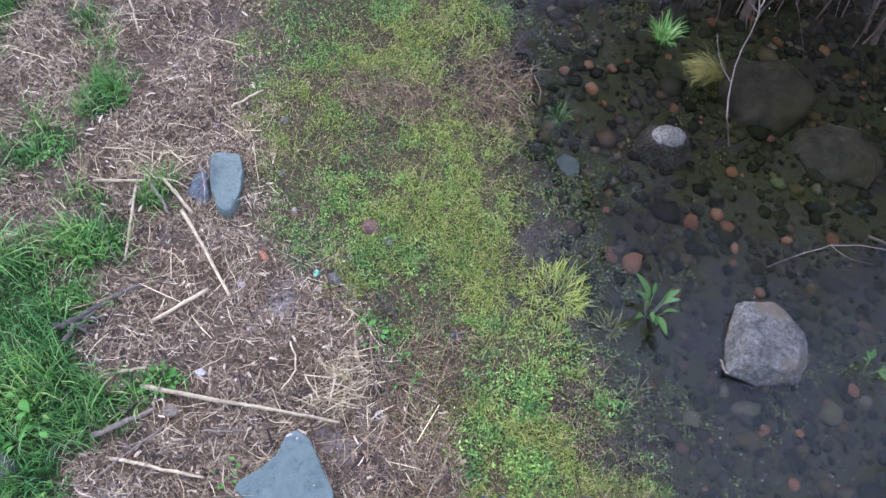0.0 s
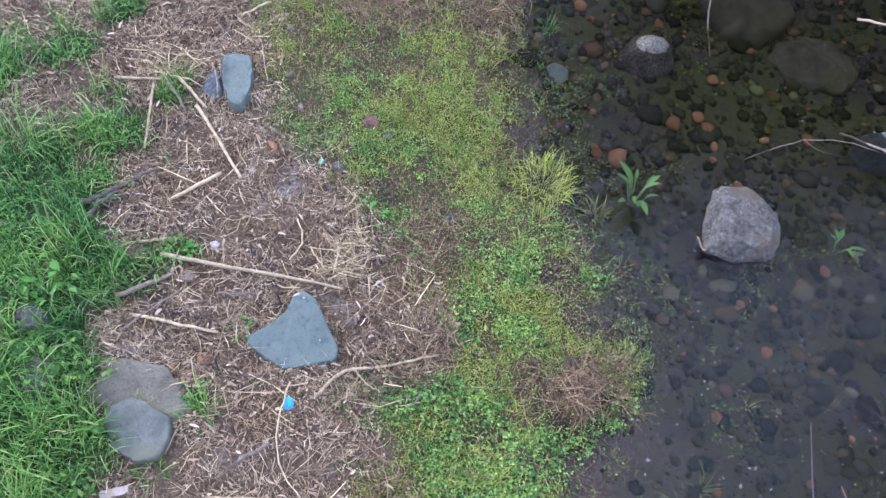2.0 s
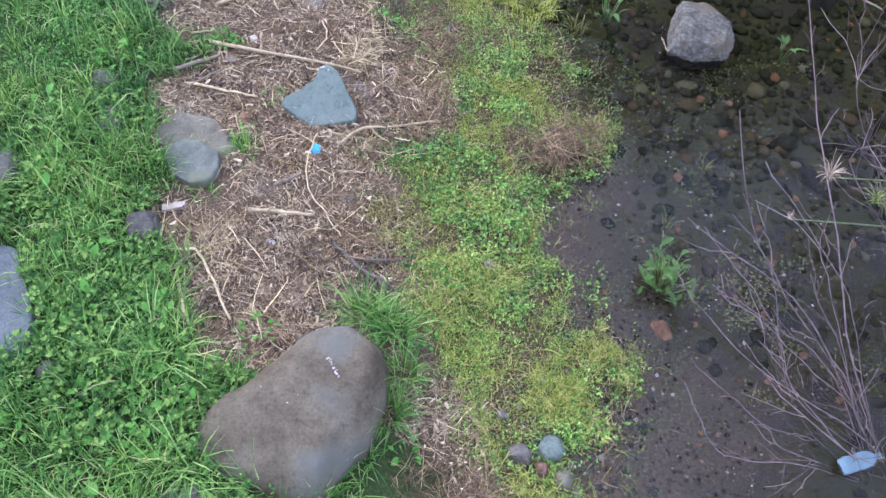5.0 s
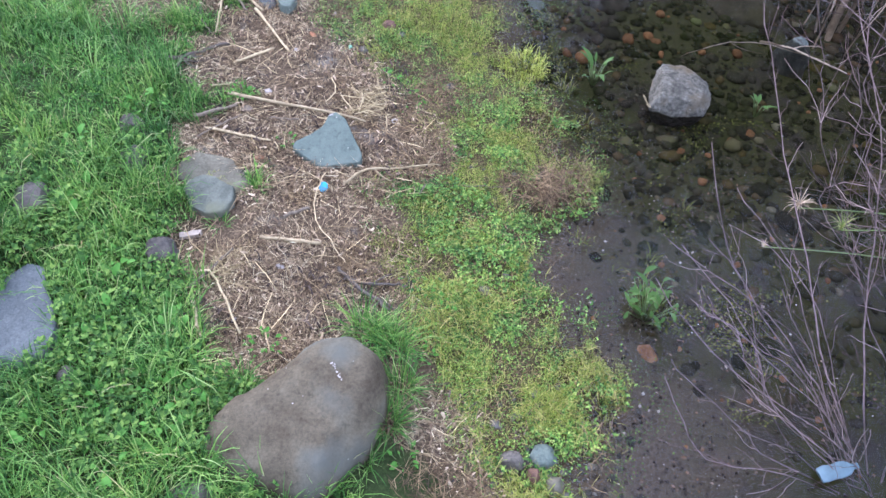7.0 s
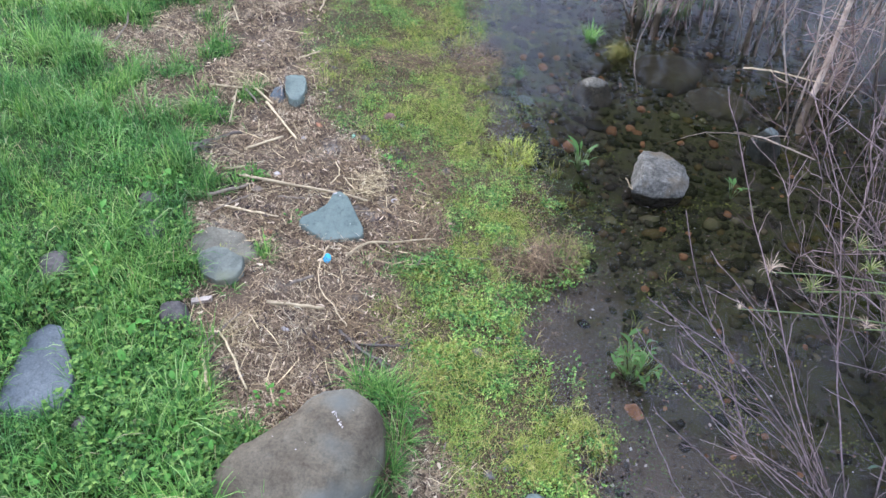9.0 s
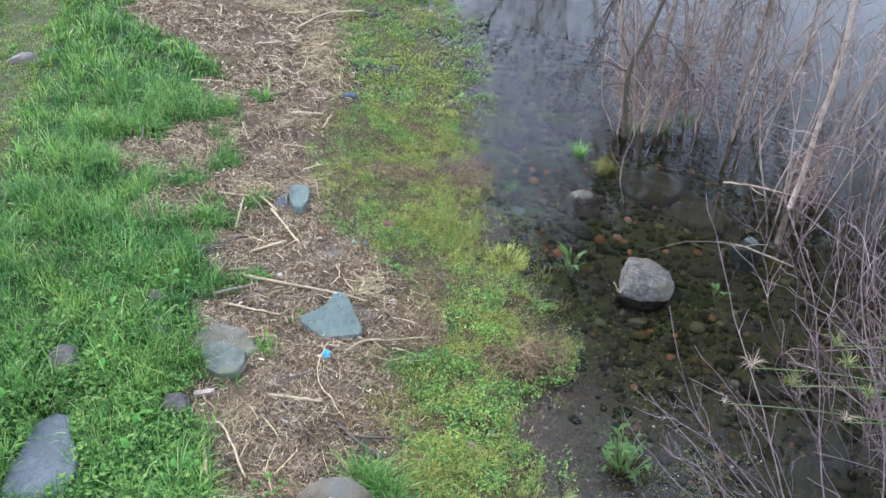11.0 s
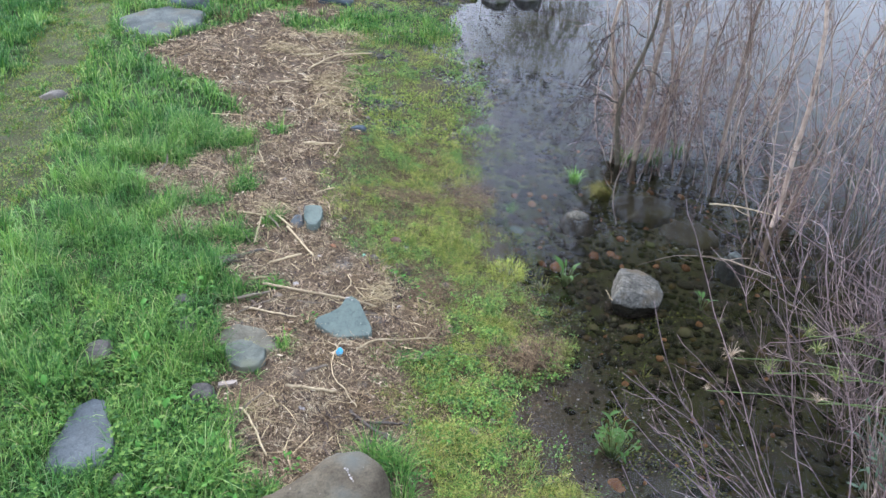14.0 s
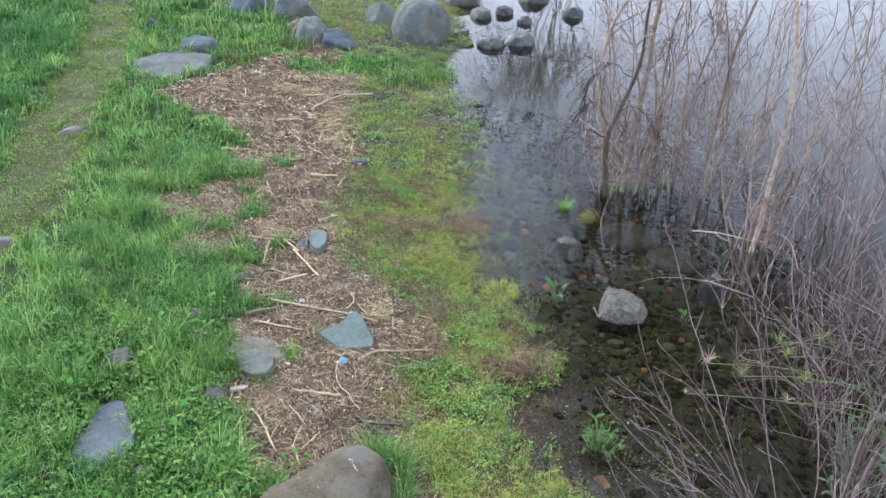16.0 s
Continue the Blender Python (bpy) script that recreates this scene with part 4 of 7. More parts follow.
STICKS = [
    ("reed_stem", [(-1.06, 0.51), (-0.68, 0.47), (-0.25, 0.43), (0.0, 0.41)], 0.015, 0.008, M_REED, "long pale dry reed stem lying on drift litter", 0.035),
    ("reed_stem", [(-1.06, 1.63), (-0.90, 1.41), (-0.69, 1.09)], 0.013, 0.009, M_REED, "pale dry reed stem lying on drift litter", 0.035),
    ("reed_stem", [(-1.09, 0.89), (-0.82, 1.13)], 0.012, 0.011, M_REED, "short pale reed stem lying on drift litter", 0.03),
    ("reed_stem", [(-1.23, 1.87), (-1.0, 1.63)], 0.013, 0.010, M_REED, "pale split reed stem beside a slate block", 0.03),
    ("stick", [(-1.28, 1.81), (-1.13, 1.61)], 0.014, 0.008, M_TWIG, "weathered brown stick in drift litter", 0.03),
    ("reed_stem", [(-1.60, 1.76), (-1.32, 1.82)], 0.010, 0.008, M_REED, "thin pale reed stem in drift litter", 0.03),
    ("reed_stem", [(-1.36, 1.78), (-1.34, 1.5), (-1.32, 1.27)], 0.010, 0.007, M_REED, "thin pale reed stem in drift litter", 0.03),
    ("driftwood", [(-1.57, 0.78), (-1.38, 0.96), (-1.17, 1.12)], 0.020, 0.012, M_DARKWOOD, "dark grey gnarled driftwood branch", 0.02),
    ("driftwood", [(-1.52, 0.72), (-1.40, 0.90)], 0.016, 0.010, M_DARKWOOD, "dark split driftwood branch", 0.02),
    ("stick", [(-1.25, 0.22), (-0.97, 0.39)], 0.016, 0.011, M_TWIG, "weathered brown stick at the grass edge", 0.03),
    ("stick", [(-1.14, 0.12), (-0.66, 0.05)], 0.011, 0.008, M_REED, "pale stick lying in drift litter", 0.03),
    ("twig", [(-1.51, 1.59), (-1.45, 1.38), (-1.34, 1.23)], 0.006, 0.004, M_TWIG, "thin grey twig lying in grass", 0.04),
    ("branch", [(-0.09, -0.26), (0.06, -0.11), (0.34, -0.04), (0.57, 0.05)], 0.012, 0.006, M_REED, "long curved pale branch reaching onto the weeds", 0.035),
    ("twig", [(-0.23, -0.20), (-0.26, -0.40), (-0.24, -0.63), (-0.10, -0.83), (0.0, -0.96)], 0.005, 0.004, M_REED, "long thin curved dry stem", 0.04),
    ("stick", [(-0.57, -0.86), (-0.17, -0.84)], 0.014, 0.012, M_REED, "weathered pale brown stick in drift litter", 0.03),
    ("stick", [(-0.44, -0.67), (-0.29, -0.56)], 0.014, 0.012, M_TWIG, "short brown stick in drift litter", 0.03),
    ("stick", [(-0.90, -1.18), (-0.80, -1.22), (-0.55, -1.61)], 0.011, 0.008, M_REED, "thin pale stick in drift litter", 0.03),
    ("stick", [(-0.88, -1.42), (-0.78, -1.68)], 0.013, 0.010, M_REED, "pale brown stick at the edge of the drift litter", 0.03),
    ("stick", [(-0.92, -1.32), (-0.72, -0.98)], 0.010, 0.008, M_TWIG, "brown stick at the edge of the drift litter", 0.03),
    ("driftwood", [(-0.04, -1.01), (0.15, -1.18), (0.33, -1.32)], 0.014, 0.010, M_DARKWOOD, "dark wet stick beside dead rushes", 0.03),
    ("driftwood", [(0.01, -1.10), (0.22, -1.12), (0.42, -1.12)], 0.012, 0.008, M_DARKWOOD, "dark wet stick beside dead rushes", 0.03),
    ("stick", [(-1.18, 0.02), (-0.91, 0.29)], 0.008, 0.006, M_TWIG, "thin brown stick in drift litter", 0.03),
    ("branch", [(-1.70, 6.35), (-1.48, 6.95), (-1.30, 7.22), (-0.86, 7.42)], 0.018, 0.012, M_REED, "pale bent branch lying across drift litter", 0.04),
    ("stick", [(-2.11, 5.63), (-1.80, 5.84)], 0.014, 0.012, M_REED, "pale stick lying in drift litter", 0.04),
    ("stick", [(-1.9, 6.9), (-1.65, 7.1)], 0.02, 0.017, M_REED, "short pale piece of wood in drift litter", 0.04),
    ("stick", [(-1.27, 3.75), (-0.90, 3.78)], 0.016, 0.012, M_REED, "pale stick lying in drift litter", 0.04),
    ("twig", [(-2.71, 2.93), (-2.62, 2.6), (-2.62, 2.25)], 0.012, 0.007, M_TWIG, "thin grey twig at the grass edge", 0.05),
    ("twig", [(-0.85, 3.46), (-0.81, 3.77)], 0.012, 0.007, M_REED, "thin pale twig in drift litter", 0.03),
    ("twig", [(0.68, -0.15), (0.9, -0.13), (1.10, -0.10)], 0.004, 0.003, M_TWIG, "thin grey twig on creeping weeds", 0.03),
    ("twig", [(-0.50, 0.31), (-0.71, 0.29)], 0.007, 0.006, M_TWIG, "short grey twig in drift litter", 0.03),
    ("twig", [(-0.22, 0.67), (-0.12, 0.53)], 0.006, 0.005, M_REED, "short pale twig in drift litter", 0.03),
    ("twig", [(-0.08, 1.16), (0.10, 1.38)], 0.005, 0.004, M_STALK, "thin green stem lying at the edge of the weeds", 0.03),
    ("twig", [(-0.32, 0.85), (-0.27, 0.70), (-0.33, 0.58)], 0.006, 0.005, M_REED, "bent pale stem in drift litter", 0.03),
    ("twig", [(-1.2, 0.58), (-1.05, 0.62)], 0.009, 0.008, M_REED, "short pale stick in drift litter", 0.03),
    ("twig", [(-0.95, 2.0), (-0.93, 1.86), (-0.98, 1.72)], 0.007, 0.005, M_DARKWOOD, "dark bent twig lying over a slate piece", 0.10),
    ("twig", [(-1.0, 1.95), (-0.95, 1.80), (-0.92, 1.66)], 0.006, 0.004, M_TWIG, "brown twig lying over a slate piece", 0.10),
    ("twig", [(-0.9, 2.45), (-0.72, 2.62)], 0.009, 0.008, M_REED, "short pale stick in drift litter", 0.03),
    ("twig", [(-1.75, 3.35), (-1.6, 3.0)], 0.009, 0.006, M_REED, "thin pale stick in drift litter", 0.03),
]
for k, (nm, plan, r0, r1, mat, lab, lift) in enumerate(STICKS):
    lying_stick(nm, plan, r0 * 0.95, r1 * 0.95, mat, lab, "branch" if nm == "branch" else "driftwood" if nm == "driftwood" else "stick", lift + 0.014, k, 0.0015 if "reed" in nm else 0.010 if nm == "driftwood" else 0.004,
                2 if nm in ("branch", "driftwood") else 0)


def water_twig(pts, r0, r1, mat, label, seed=0, forks=1):
    """A dead branch lying in the shallows, partly out of the water."""
    rng = np.random.default_rng(seed + 900)
    line = smooth_line(pts, 12)
    at = line[0].copy()
    tb = Tubes()
    tb.add(line - at + rng.normal(0, 0.004, line.shape), r0, r1, 6, 0.1, rng)
    for _ in range(forks):
        k = rng.integers(4, 9)
        d = line[k + 1] - line[k]
        s = np.array([-d[1], d[0], 0.02]) * rng.choice([-1, 1])
        tb.add(smooth_line([line[k] - at, line[k] - at + d + s, line[k] - at + 2.5 * d + 1.6 * s], 6), r0 * 0.6, r1 * 0.5, 5)
    return thing("drowned_branch", tb.mesh("drowned_branch", mat), label, "branch", "dead branches in the shallows", at=at)


water_twig([(2.61, 1.65, -0.02), (2.93, 1.78, 0.012), (3.28, 1.83, 0.018), (3.9, 1.7, -0.04)], 0.0032, 0.0024, M_TWIG, "thin bent dead branch lying in shallow water", 1)
water_twig([(2.52, 2.66, -0.12), (2.49, 2.92, 0.05), (2.55, 3.22, 0.18), (2.69, 3.55, 0.35), (2.62, 4.0, 0.55)], 0.007, 0.005, M_TWIG, "forked pale dead branch rising from the water", 2, 2)
water_twig([(2.69, 3.55, 0.35), (2.85, 3.8, 0.5), (3.03, 4.02, 0.6)], 0.006, 0.004, M_TWIG, "pale fork of a dead branch over the water", 3, 1)
water_twig([(2.30, 0.90, -0.03), (2.22, 0.88, 0.06), (2.17, 0.93, 0.12)], 0.004, 0.003, M_REED, "thin pale twigs caught on the lake rock", 6, 3)
water_twig([(3.35, 1.95, -0.05), (3.6, 1.75, 0.02), (3.95, 1.45, 0.04)], 0.010, 0.007, M_TWIG, "thin dead branch lying in shallow water", 4)
water_twig([(3.62, 2.95, 0.06), (3.9, 2.85, 0.10), (4.4, 2.68, 0.08)], 0.010, 0.007, M_REED, "pale broken branch lying against a stem", 5)

# ---------------------------------------------------------------- bare shrubs


def grow(tb_twig, line, r, rng, density, length, droop, level=0, spread=0.8, fine=7.0, low=0.2, stout=1.0):
    """Side twigs along a line; each has smaller ones."""
    n = len(line)
    seg = np.linalg.norm(np.diff(line, axis=0), axis=1).sum()
    count = max(1, int(density * seg))
    for _ in range(count):
        f = low + (0.98 - low) * rng.random() ** 1.25
        k = min(int(f * (n - 1)), n - 2)
        p = line[k] + (line[k + 1] - line[k]) * (f * (n - 1) - k)
        d = line[k + 1] - line[k]
        d /= np.linalg.norm(d) + 1e-9
        side = rng.normal(0, 1, 3)
        side -= d * side.dot(d)
        side /= np.linalg.norm(side) + 1e-9
        L = length * rng.uniform(0.35, 1.0) * (1.1 - 0.6 * f)
        a = d + side * rng.uniform(0.45, 1.0) * spread
        a /= np.linalg.norm(a)
        b = a + np.array([0, 0, droop + rng.normal(0, 0.3)]) + rng.normal(0, 0.22, 3)
        pts = smooth_line([p, p + a * L * 0.5, p + a * L * 0.5 + b * L * 0.5], 5 if level == 0 else 4)
        pts[1:] += rng.normal(0, 0.022 * L, pts[1:].shape)
        rr = stout * max(min(r * (1 - 0.7 * f) * 0.34, 0.0055), 0.0027 - 0.0008 * level)
        tb_twig.add(pts, rr, max(rr * 0.4, 0.0014 * stout), 4 if level == 0 else 3)
        if level < 1:
            grow(tb_twig, pts, rr, rng, fine, L * 0.55, droop, level + 1, stout=stout)


def shrub(name, base, stems, label, bark, twigs, seed, density=9.0, length=0.7, droop=0.1, group="bare shrubs in the shallows", bend=0.12, spread=0.8, fine=7.0, crook=1.0, low=0.15, rootlets=0, stout=1.0):
    """A many-stemmed leafless shrub. stems: (offset of the foot, offset of the tip, radius)."""
    rng = np.random.default_rng(seed)
    top = holder(name, base, label, "shrub", group)
    for (fx, fy), (tx, ty, tz), r in stems:
        g = float(height(base[0] + fx, base[1] + fy)) - base[2] - 0.05
        a, b = np.array([fx, fy, g]), np.array([tx, ty, tz])
        mid1 = a + (b - a) * 0.33 + rng.normal(0, bend * 0.35, 3) + np.array([0, 0, 0.06 * tz])
        mid2 = a + (b - a) * 0.68 + rng.normal(0, bend * 0.45, 3) + np.array([0, 0, 0.05 * tz])
        line = smooth_line([a, mid1, mid2, b], 18)
        walk_off = np.cumsum(rng.normal(0, 0.012 * crook, line.shape), axis=0)
        line += walk_off - walk_off[0] - (walk_off[-1] - walk_off[0]) * np.linspace(0, 1, len(line))[:, None] * 0.5
        tb = Tubes()
        tb.add(line, r if r > 0.01 else r * 0.85, max(r * 0.18, 0.0028), 7, 0.06, rng)
        st = part("stem", tb.mesh("stem", bark), top)
        tw = Tubes()
        grow(tw, line, r, rng, density, length, droop, spread=spread, fine=fine, low=low, stout=stout)
        if tw.n:
            t = part("brushwood", tw.mesh("brushwood", twigs), st)
            t["kind"] = "stuff"
        if rootlets and tz > 3.0 and r > 0.0112:
            hang_rootlets(st, line, rootlets, rng)
    return top


def hang_rootlets(stem, line, n, rng):
    """Tufts of fine red-brown rootlets that high water has left on a stem, hanging down it."""
    tb = Tubes()
    for _ in range(3):
        f0, thick = rng.uniform(0.10, 0.46), rng.uniform(0.4, 1.5)
        for _ in range(int(n * thick)):
            s = np.clip(f0 + rng.normal(0, 0.045), 0.03, 0.6) * (len(line) - 1)
            k = int(s)
            p = line[k] + (line[k + 1] - line[k]) * (s - k)
            out = rng.normal(0, 1, 3) * np.array([1, 1, 0.5])
            out /= np.linalg.norm(out)
            L = rng.uniform(0.12, 0.5)
            q = p + out * L * rng.uniform(0.3, 0.9)
            e = q + out * L * 0.2 + np.array([rng.normal(0, 0.09), rng.normal(0, 0.09), -L * rng.uniform(0.1, 0.75)])
            tb.add(smooth_line([p, q, e], 4), 0.0024, 0.0014, 3)
    t = part("root_fringe", tb.mesh("root_fringe", M_ROOTLET), stem, "red-brown hanging rootlets")
    t["kind"] = "stuff"


def crown(willow, centre, size, n, mat, seed):
    """Unseen upper twigs added to a willow, high over the water, to darken its reflections."""
    rng = np.random.default_rng(seed)
    tb = Tubes()
    for _ in range(n):
        d = rng.normal(0, 0.6, 3)
        p = np.array(centre) + d * np.array(size)
        if p[2] < 3.2 + 0.12 * max(0.0, willow.location.y + p[1] - 6):
            continue
        a = d * np.array([0.8, 0.8, 0.3]) + rng.normal(0, 0.6, 3)
        a /= np.linalg.norm(a)
        L = rng.uniform(0.4, 1.1)
        tb.add(smooth_line([p, p + a * L * 0.5, p + a * L * 0.8 - np.array([0, 0, L * 0.35])], 4), 0.017, 0.006, 3)
    part("crown", tb.mesh("crown", mat), willow, "unseen twigs added to darken reflections in the water")["kind"] = "stuff"


def fan(n, seed, reach, tall, r, lean=(0, 0), foot=0.25):
    """n stems that spread from one stool."""
    rng = np.random.default_rng(seed)
    out = []
    for k in range(n):
        a = 2 * math.pi * (k + rng.uniform(-0.3, 0.3)) / n
        q = rng.uniform(0.4, 1.0)
        out.append(((foot * math.cos(a) * rng.uniform(0.3, 1), foot * math.sin(a) * rng.uniform(0.3, 1)),
                    (lean[0] + reach * q * math.cos(a), lean[1] + reach * q * math.sin(a), tall * rng.uniform(0.7, 1.05)), r * rng.uniform(0.6, 1.1)))
    return out


# the near shrub, whose stems fan out over the water
NEAR = [((0.02, -0.28), (0.5, 0.3, 0.95), 0.030), ((-0.05, 0.05), (-1.35, 1.10, 0.75), 0.0055), ((-0.08, 0.0), (-1.38, 0.25, 0.70), 0.0055), ((0, 0.05), (-1.05, 1.65, 1.05), 0.006), ((0, 0.06), (-0.75, 2.35, 1.55), 0.0065),
        ((0.05, 0.08), (-0.30, 2.3, 1.75), 0.0065), ((0.1, 0.05), (0.15, 1.9, 2.1), 0.0075), ((0.12, 0), (0.25, 0.9, 2.2), 0.0105), ((0.2, 0.0), (1.0, 0.8, 2.0), 0.008)]
fanned = np.random.default_rng(710)
for k in range(12):
    a, q = math.radians(fanned.uniform(118, 184)), fanned.uniform(0.9, 1.6)
    NEAR.append(((fanned.uniform(-0.1, 0.12), fanned.uniform(-0.06, 0.08)), (q * math.cos(a), q * math.sin(a) + 0.1, fanned.uniform(0.2, 0.62) * q + 0.12), fanned.uniform(0.0026, 0.0040)))
shrub("bare_shrub", (3.3, -2.2, 0.0), NEAR, "bare shrub with purple-grey twigs fanning over the shallows", M_STEM, M_LILAC, 71, 5.0, 0.5, 0.05, bend=0.3, spread=0.85, fine=4.0, crook=0.8, low=0.2, stout=0.8)
shrub("bare_shrub", (4.0, -0.7, 0.0), fan(22, 72, 1.1, 1.9, 0.0052, (-0.3, 0.5)), "dense bare shrub with reddish twigs standing in the water", M_STEM, M_LILAC, 72, 5.5, 0.8, bend=0.6, fine=3.2, crook=1.6, spread=1.0)
shrub("bare_shrub", (4.9, 0.9, 0.0), fan(14, 73, 1.2, 2.3, 0.0052, (-0.1, 0.4)), "dense bare shrub with reddish twigs standing in the water", M_STEM, M_LILAC, 73, 5.5, 0.8, bend=0.6, fine=3.2, crook=1.6, spread=1.0)
shrub("bare_shrub", (4.4, -1.9, 0.0), fan(24, 70, 1.2, 1.8, 0.0052, (-0.35, 0.5)), "dense bare shrub with reddish twigs standing in the water", M_STEM, M_LILAC, 70, 5.5, 0.8, bend=0.6, fine=3.2, crook=1.6, spread=1.0)
# the tall stems further out
WILD = dict(fine=3.2, bend=0.45, crook=2.0, low=0.1, spread=1.25)
shrub("bare_willow", (2.87, 4.08, 0.0), [((0, 0), (0.75, 1.6, 5.2), 0.040), ((-0.12, 0.27), (0.6, 1.9, 4.8), 0.034), ((0.1, 0.15), (-0.2, 1.3, 4.2), 0.015), ((0.25, 0.2), (0.9, 1.0, 4.4), 0.016),
      ((-0.1, 0.2), (-0.9, 0.7, 2.6), 0.012), ((0.0, 0.3), (-0.3, 1.8, 4.4), 0.013), ((0.1, 0.0), (1.0, 0.4, 3.2), 0.012)] + fan(5, 174, 1.0, 4.4, 0.010, (0.2, 1.3), 0.3),
      "bare willow with leaning stems and drooping twigs", M_BARK, M_TWIGS, 74, 8.5, 0.9, -0.3, rootlets=44, **WILD)
shrub("bare_willow", (3.5, 4.35, 0.0), [((0, 0), (0.3, 1.2, 4.8), 0.014), ((-0.15, 0.05), (-0.6, 0.9, 4.0), 0.012), ((0.1, 0.1), (0.9, 1.3, 4.6), 0.014), ((0.05, -0.1), (0.3, 0.4, 3.0), 0.010)] + fan(5, 175, 1.1, 4.4, 0.010, (0.3, 1.0), 0.3),
      "bare willow with thin red-brown stems", M_BARK, M_TWIGS, 75, 8.5, 0.75, -0.1, rootlets=44, **WILD)
shrub("bare_willow", (3.98, 4.0, 0.0), [((0, 0), (1.2, 1.6, 5.2), 0.032), ((0.1, 0.0), (0.3, 1.4, 4.6), 0.016), ((-0.05, 0.1), (-0.4, 1.5, 4.6), 0.014), ((0.05, 0.1), (1.3, 1.0, 4.0), 0.013), ((-0.1, 0.0), (0.1, 0.4, 3.0), 0.010)] + fan(5, 176, 1.3, 4.4, 0.010, (0.6, 1.0), 0.35),
      "bare willow with red-brown stems standing in the water", M_BARK, M_TWIGS, 76, 6.0, 0.75, -0.1, rootlets=44, **WILD)
shrub("bare_willow", (4.2, 2.5, 0.0), [((0, 0), (1.0, 2.2, 5.0), 0.033), ((0.12, 0.1), (2.1, 1.2, 4.2), 0.016), ((-0.1, 0.05), (-0.1, 1.2, 3.2), 0.011), ((0.1, 0.1), (1.2, 0.5, 3.4), 0.012), ((0, 0.1), (-0.6, 1.0, 2.8), 0.010)] + fan(5, 177, 1.2, 4.0, 0.010, (0.8, 1.2), 0.35),
      "bare willow with a thick pale leaning stem", M_BARK, M_TWIGS, 77, 4.5, 0.75, 0.0, rootlets=44, **WILD)
shrub("bare_willow", (5.5, 3.1, 0.0), fan(9, 78, 1.5, 4.3, 0.012, (0.3, 0.8)), "bare willow with many thin upright stems", M_BARK, M_TWIGS, 78, 6.0, 0.8, 0.0, **WILD)
shrub("bare_willow", (5.9, 5.2, 0.0), fan(9, 79, 1.5, 4.0, 0.012, (0.3, 0.5)), "bare willow with many thin upright stems", M_BARK, M_TWIGS, 79, 6.0, 0.8, 0.0, **WILD)
shrub("bare_willow", (4.7, 5.4, 0.0), fan(9, 80, 1.5, 4.2, 0.012, (0.3, 0.5)), "bare willow with many thin upright stems", M_BARK, M_TWIGS, 80, 6.0, 0.8, 0.0, **WILD)
shrub("bare_willow", (6.6, 1.8, 0.0), fan(9, 81, 1.5, 4.0, 0.012, (0.3, 0.5)), "bare willow with many thin upright stems", M_BARK, M_TWIGS, 81, 6.0, 0.8, 0.0, **WILD)
shrub("bare_willow", (3.0, 16.5, 0.0), fan(20, 82, 2.6, 5.0, 0.012, (-0.9, -1.6)), "bare willow drooping over the far shallows", M_BARK, M_DARKTWIG, 82, 5.0, 1.9, -2.0, fine=2.2, bend=0.7, crook=3, low=0.25, spread=0.9, stout=2.0)

def dead_stem():
    """A dark, mossy dead stem among the willows, with low limbs that droop to the water."""
    rng = np.random.default_rng(91)
    top = holder("dead_willow_stem", (2.69, 4.06, 0.0), "dark mossy dead willow stem with limbs drooping to the water", "tree stem", "bare shrubs in the shallows")
    tb = Tubes()
    tb.add(smooth_line([(0.01, -0.05, -0.33), (-0.01, 0.0, 0.05), (-0.05, 0.15, 0.73), (0.11, 0.30, 1.14), (0.34, 0.60, 1.67), (0.40, 0.85, 2.3), (0.52, 1.2, 3.3)], 24), 0.038, 0.014, 9, 0.09, rng)
    trunk = part("stem", tb.mesh("stem", M_WETBARK), top)
    limbs = [((-0.05, 0.15, 0.74), (-0.36, 0.10, 0.87), (-0.66, 0.0, 0.72), (-1.0, -0.12, 0.38), 0.013), ((-0.05, 0.12, 0.62), (-0.30, 0.02, 0.62), (-0.52, -0.08, 0.36), (-0.66, -0.12, 0.04), 0.008),
             ((-0.01, 0.2, 0.86), (-0.25, 0.25, 1.2), (-0.45, 0.2, 1.05), (-0.6, 0.15, 0.7), 0.008), ((-0.04, 0.1, 0.5), (-0.2, -0.05, 0.42), (-0.33, -0.1, 0.2), (-0.4, -0.12, -0.05), 0.006),
             ((0.25, 0.5, 1.5), (-0.05, 0.5, 1.65), (-0.3, 0.45, 1.4), (-0.45, 0.4, 0.95), 0.008), ((0.1, 0.3, 1.1), (0.35, 0.2, 1.15), (0.55, 0.1, 0.9), (0.62, 0.0, 0.5), 0.008)]
    for *pts, r in limbs:
        line = smooth_line(pts, 14)
        line[1:] += rng.normal(0, 0.012, line[1:].shape)
        tb = Tubes()
        tb.add(line, r, 0.003, 6, 0.12, rng)
        limb = part("limb", tb.mesh("limb", M_WETBARK), top)
        tw = Tubes()
        grow(tw, line, r, rng, 20, 0.46, -0.9, spread=0.9, fine=6.0, low=0.3, stout=1.4)
        part("brushwood", tw.mesh("brushwood", M_DARKTWIG), limb)["kind"] = "stuff"
    hang_rootlets(trunk, smooth_line([(-0.03, 0.05, 0.3), (-0.05, 0.15, 0.73), (0.11, 0.30, 1.14), (0.34, 0.60, 1.67), (0.52, 1.2, 3.3)], 18), 20, rng)


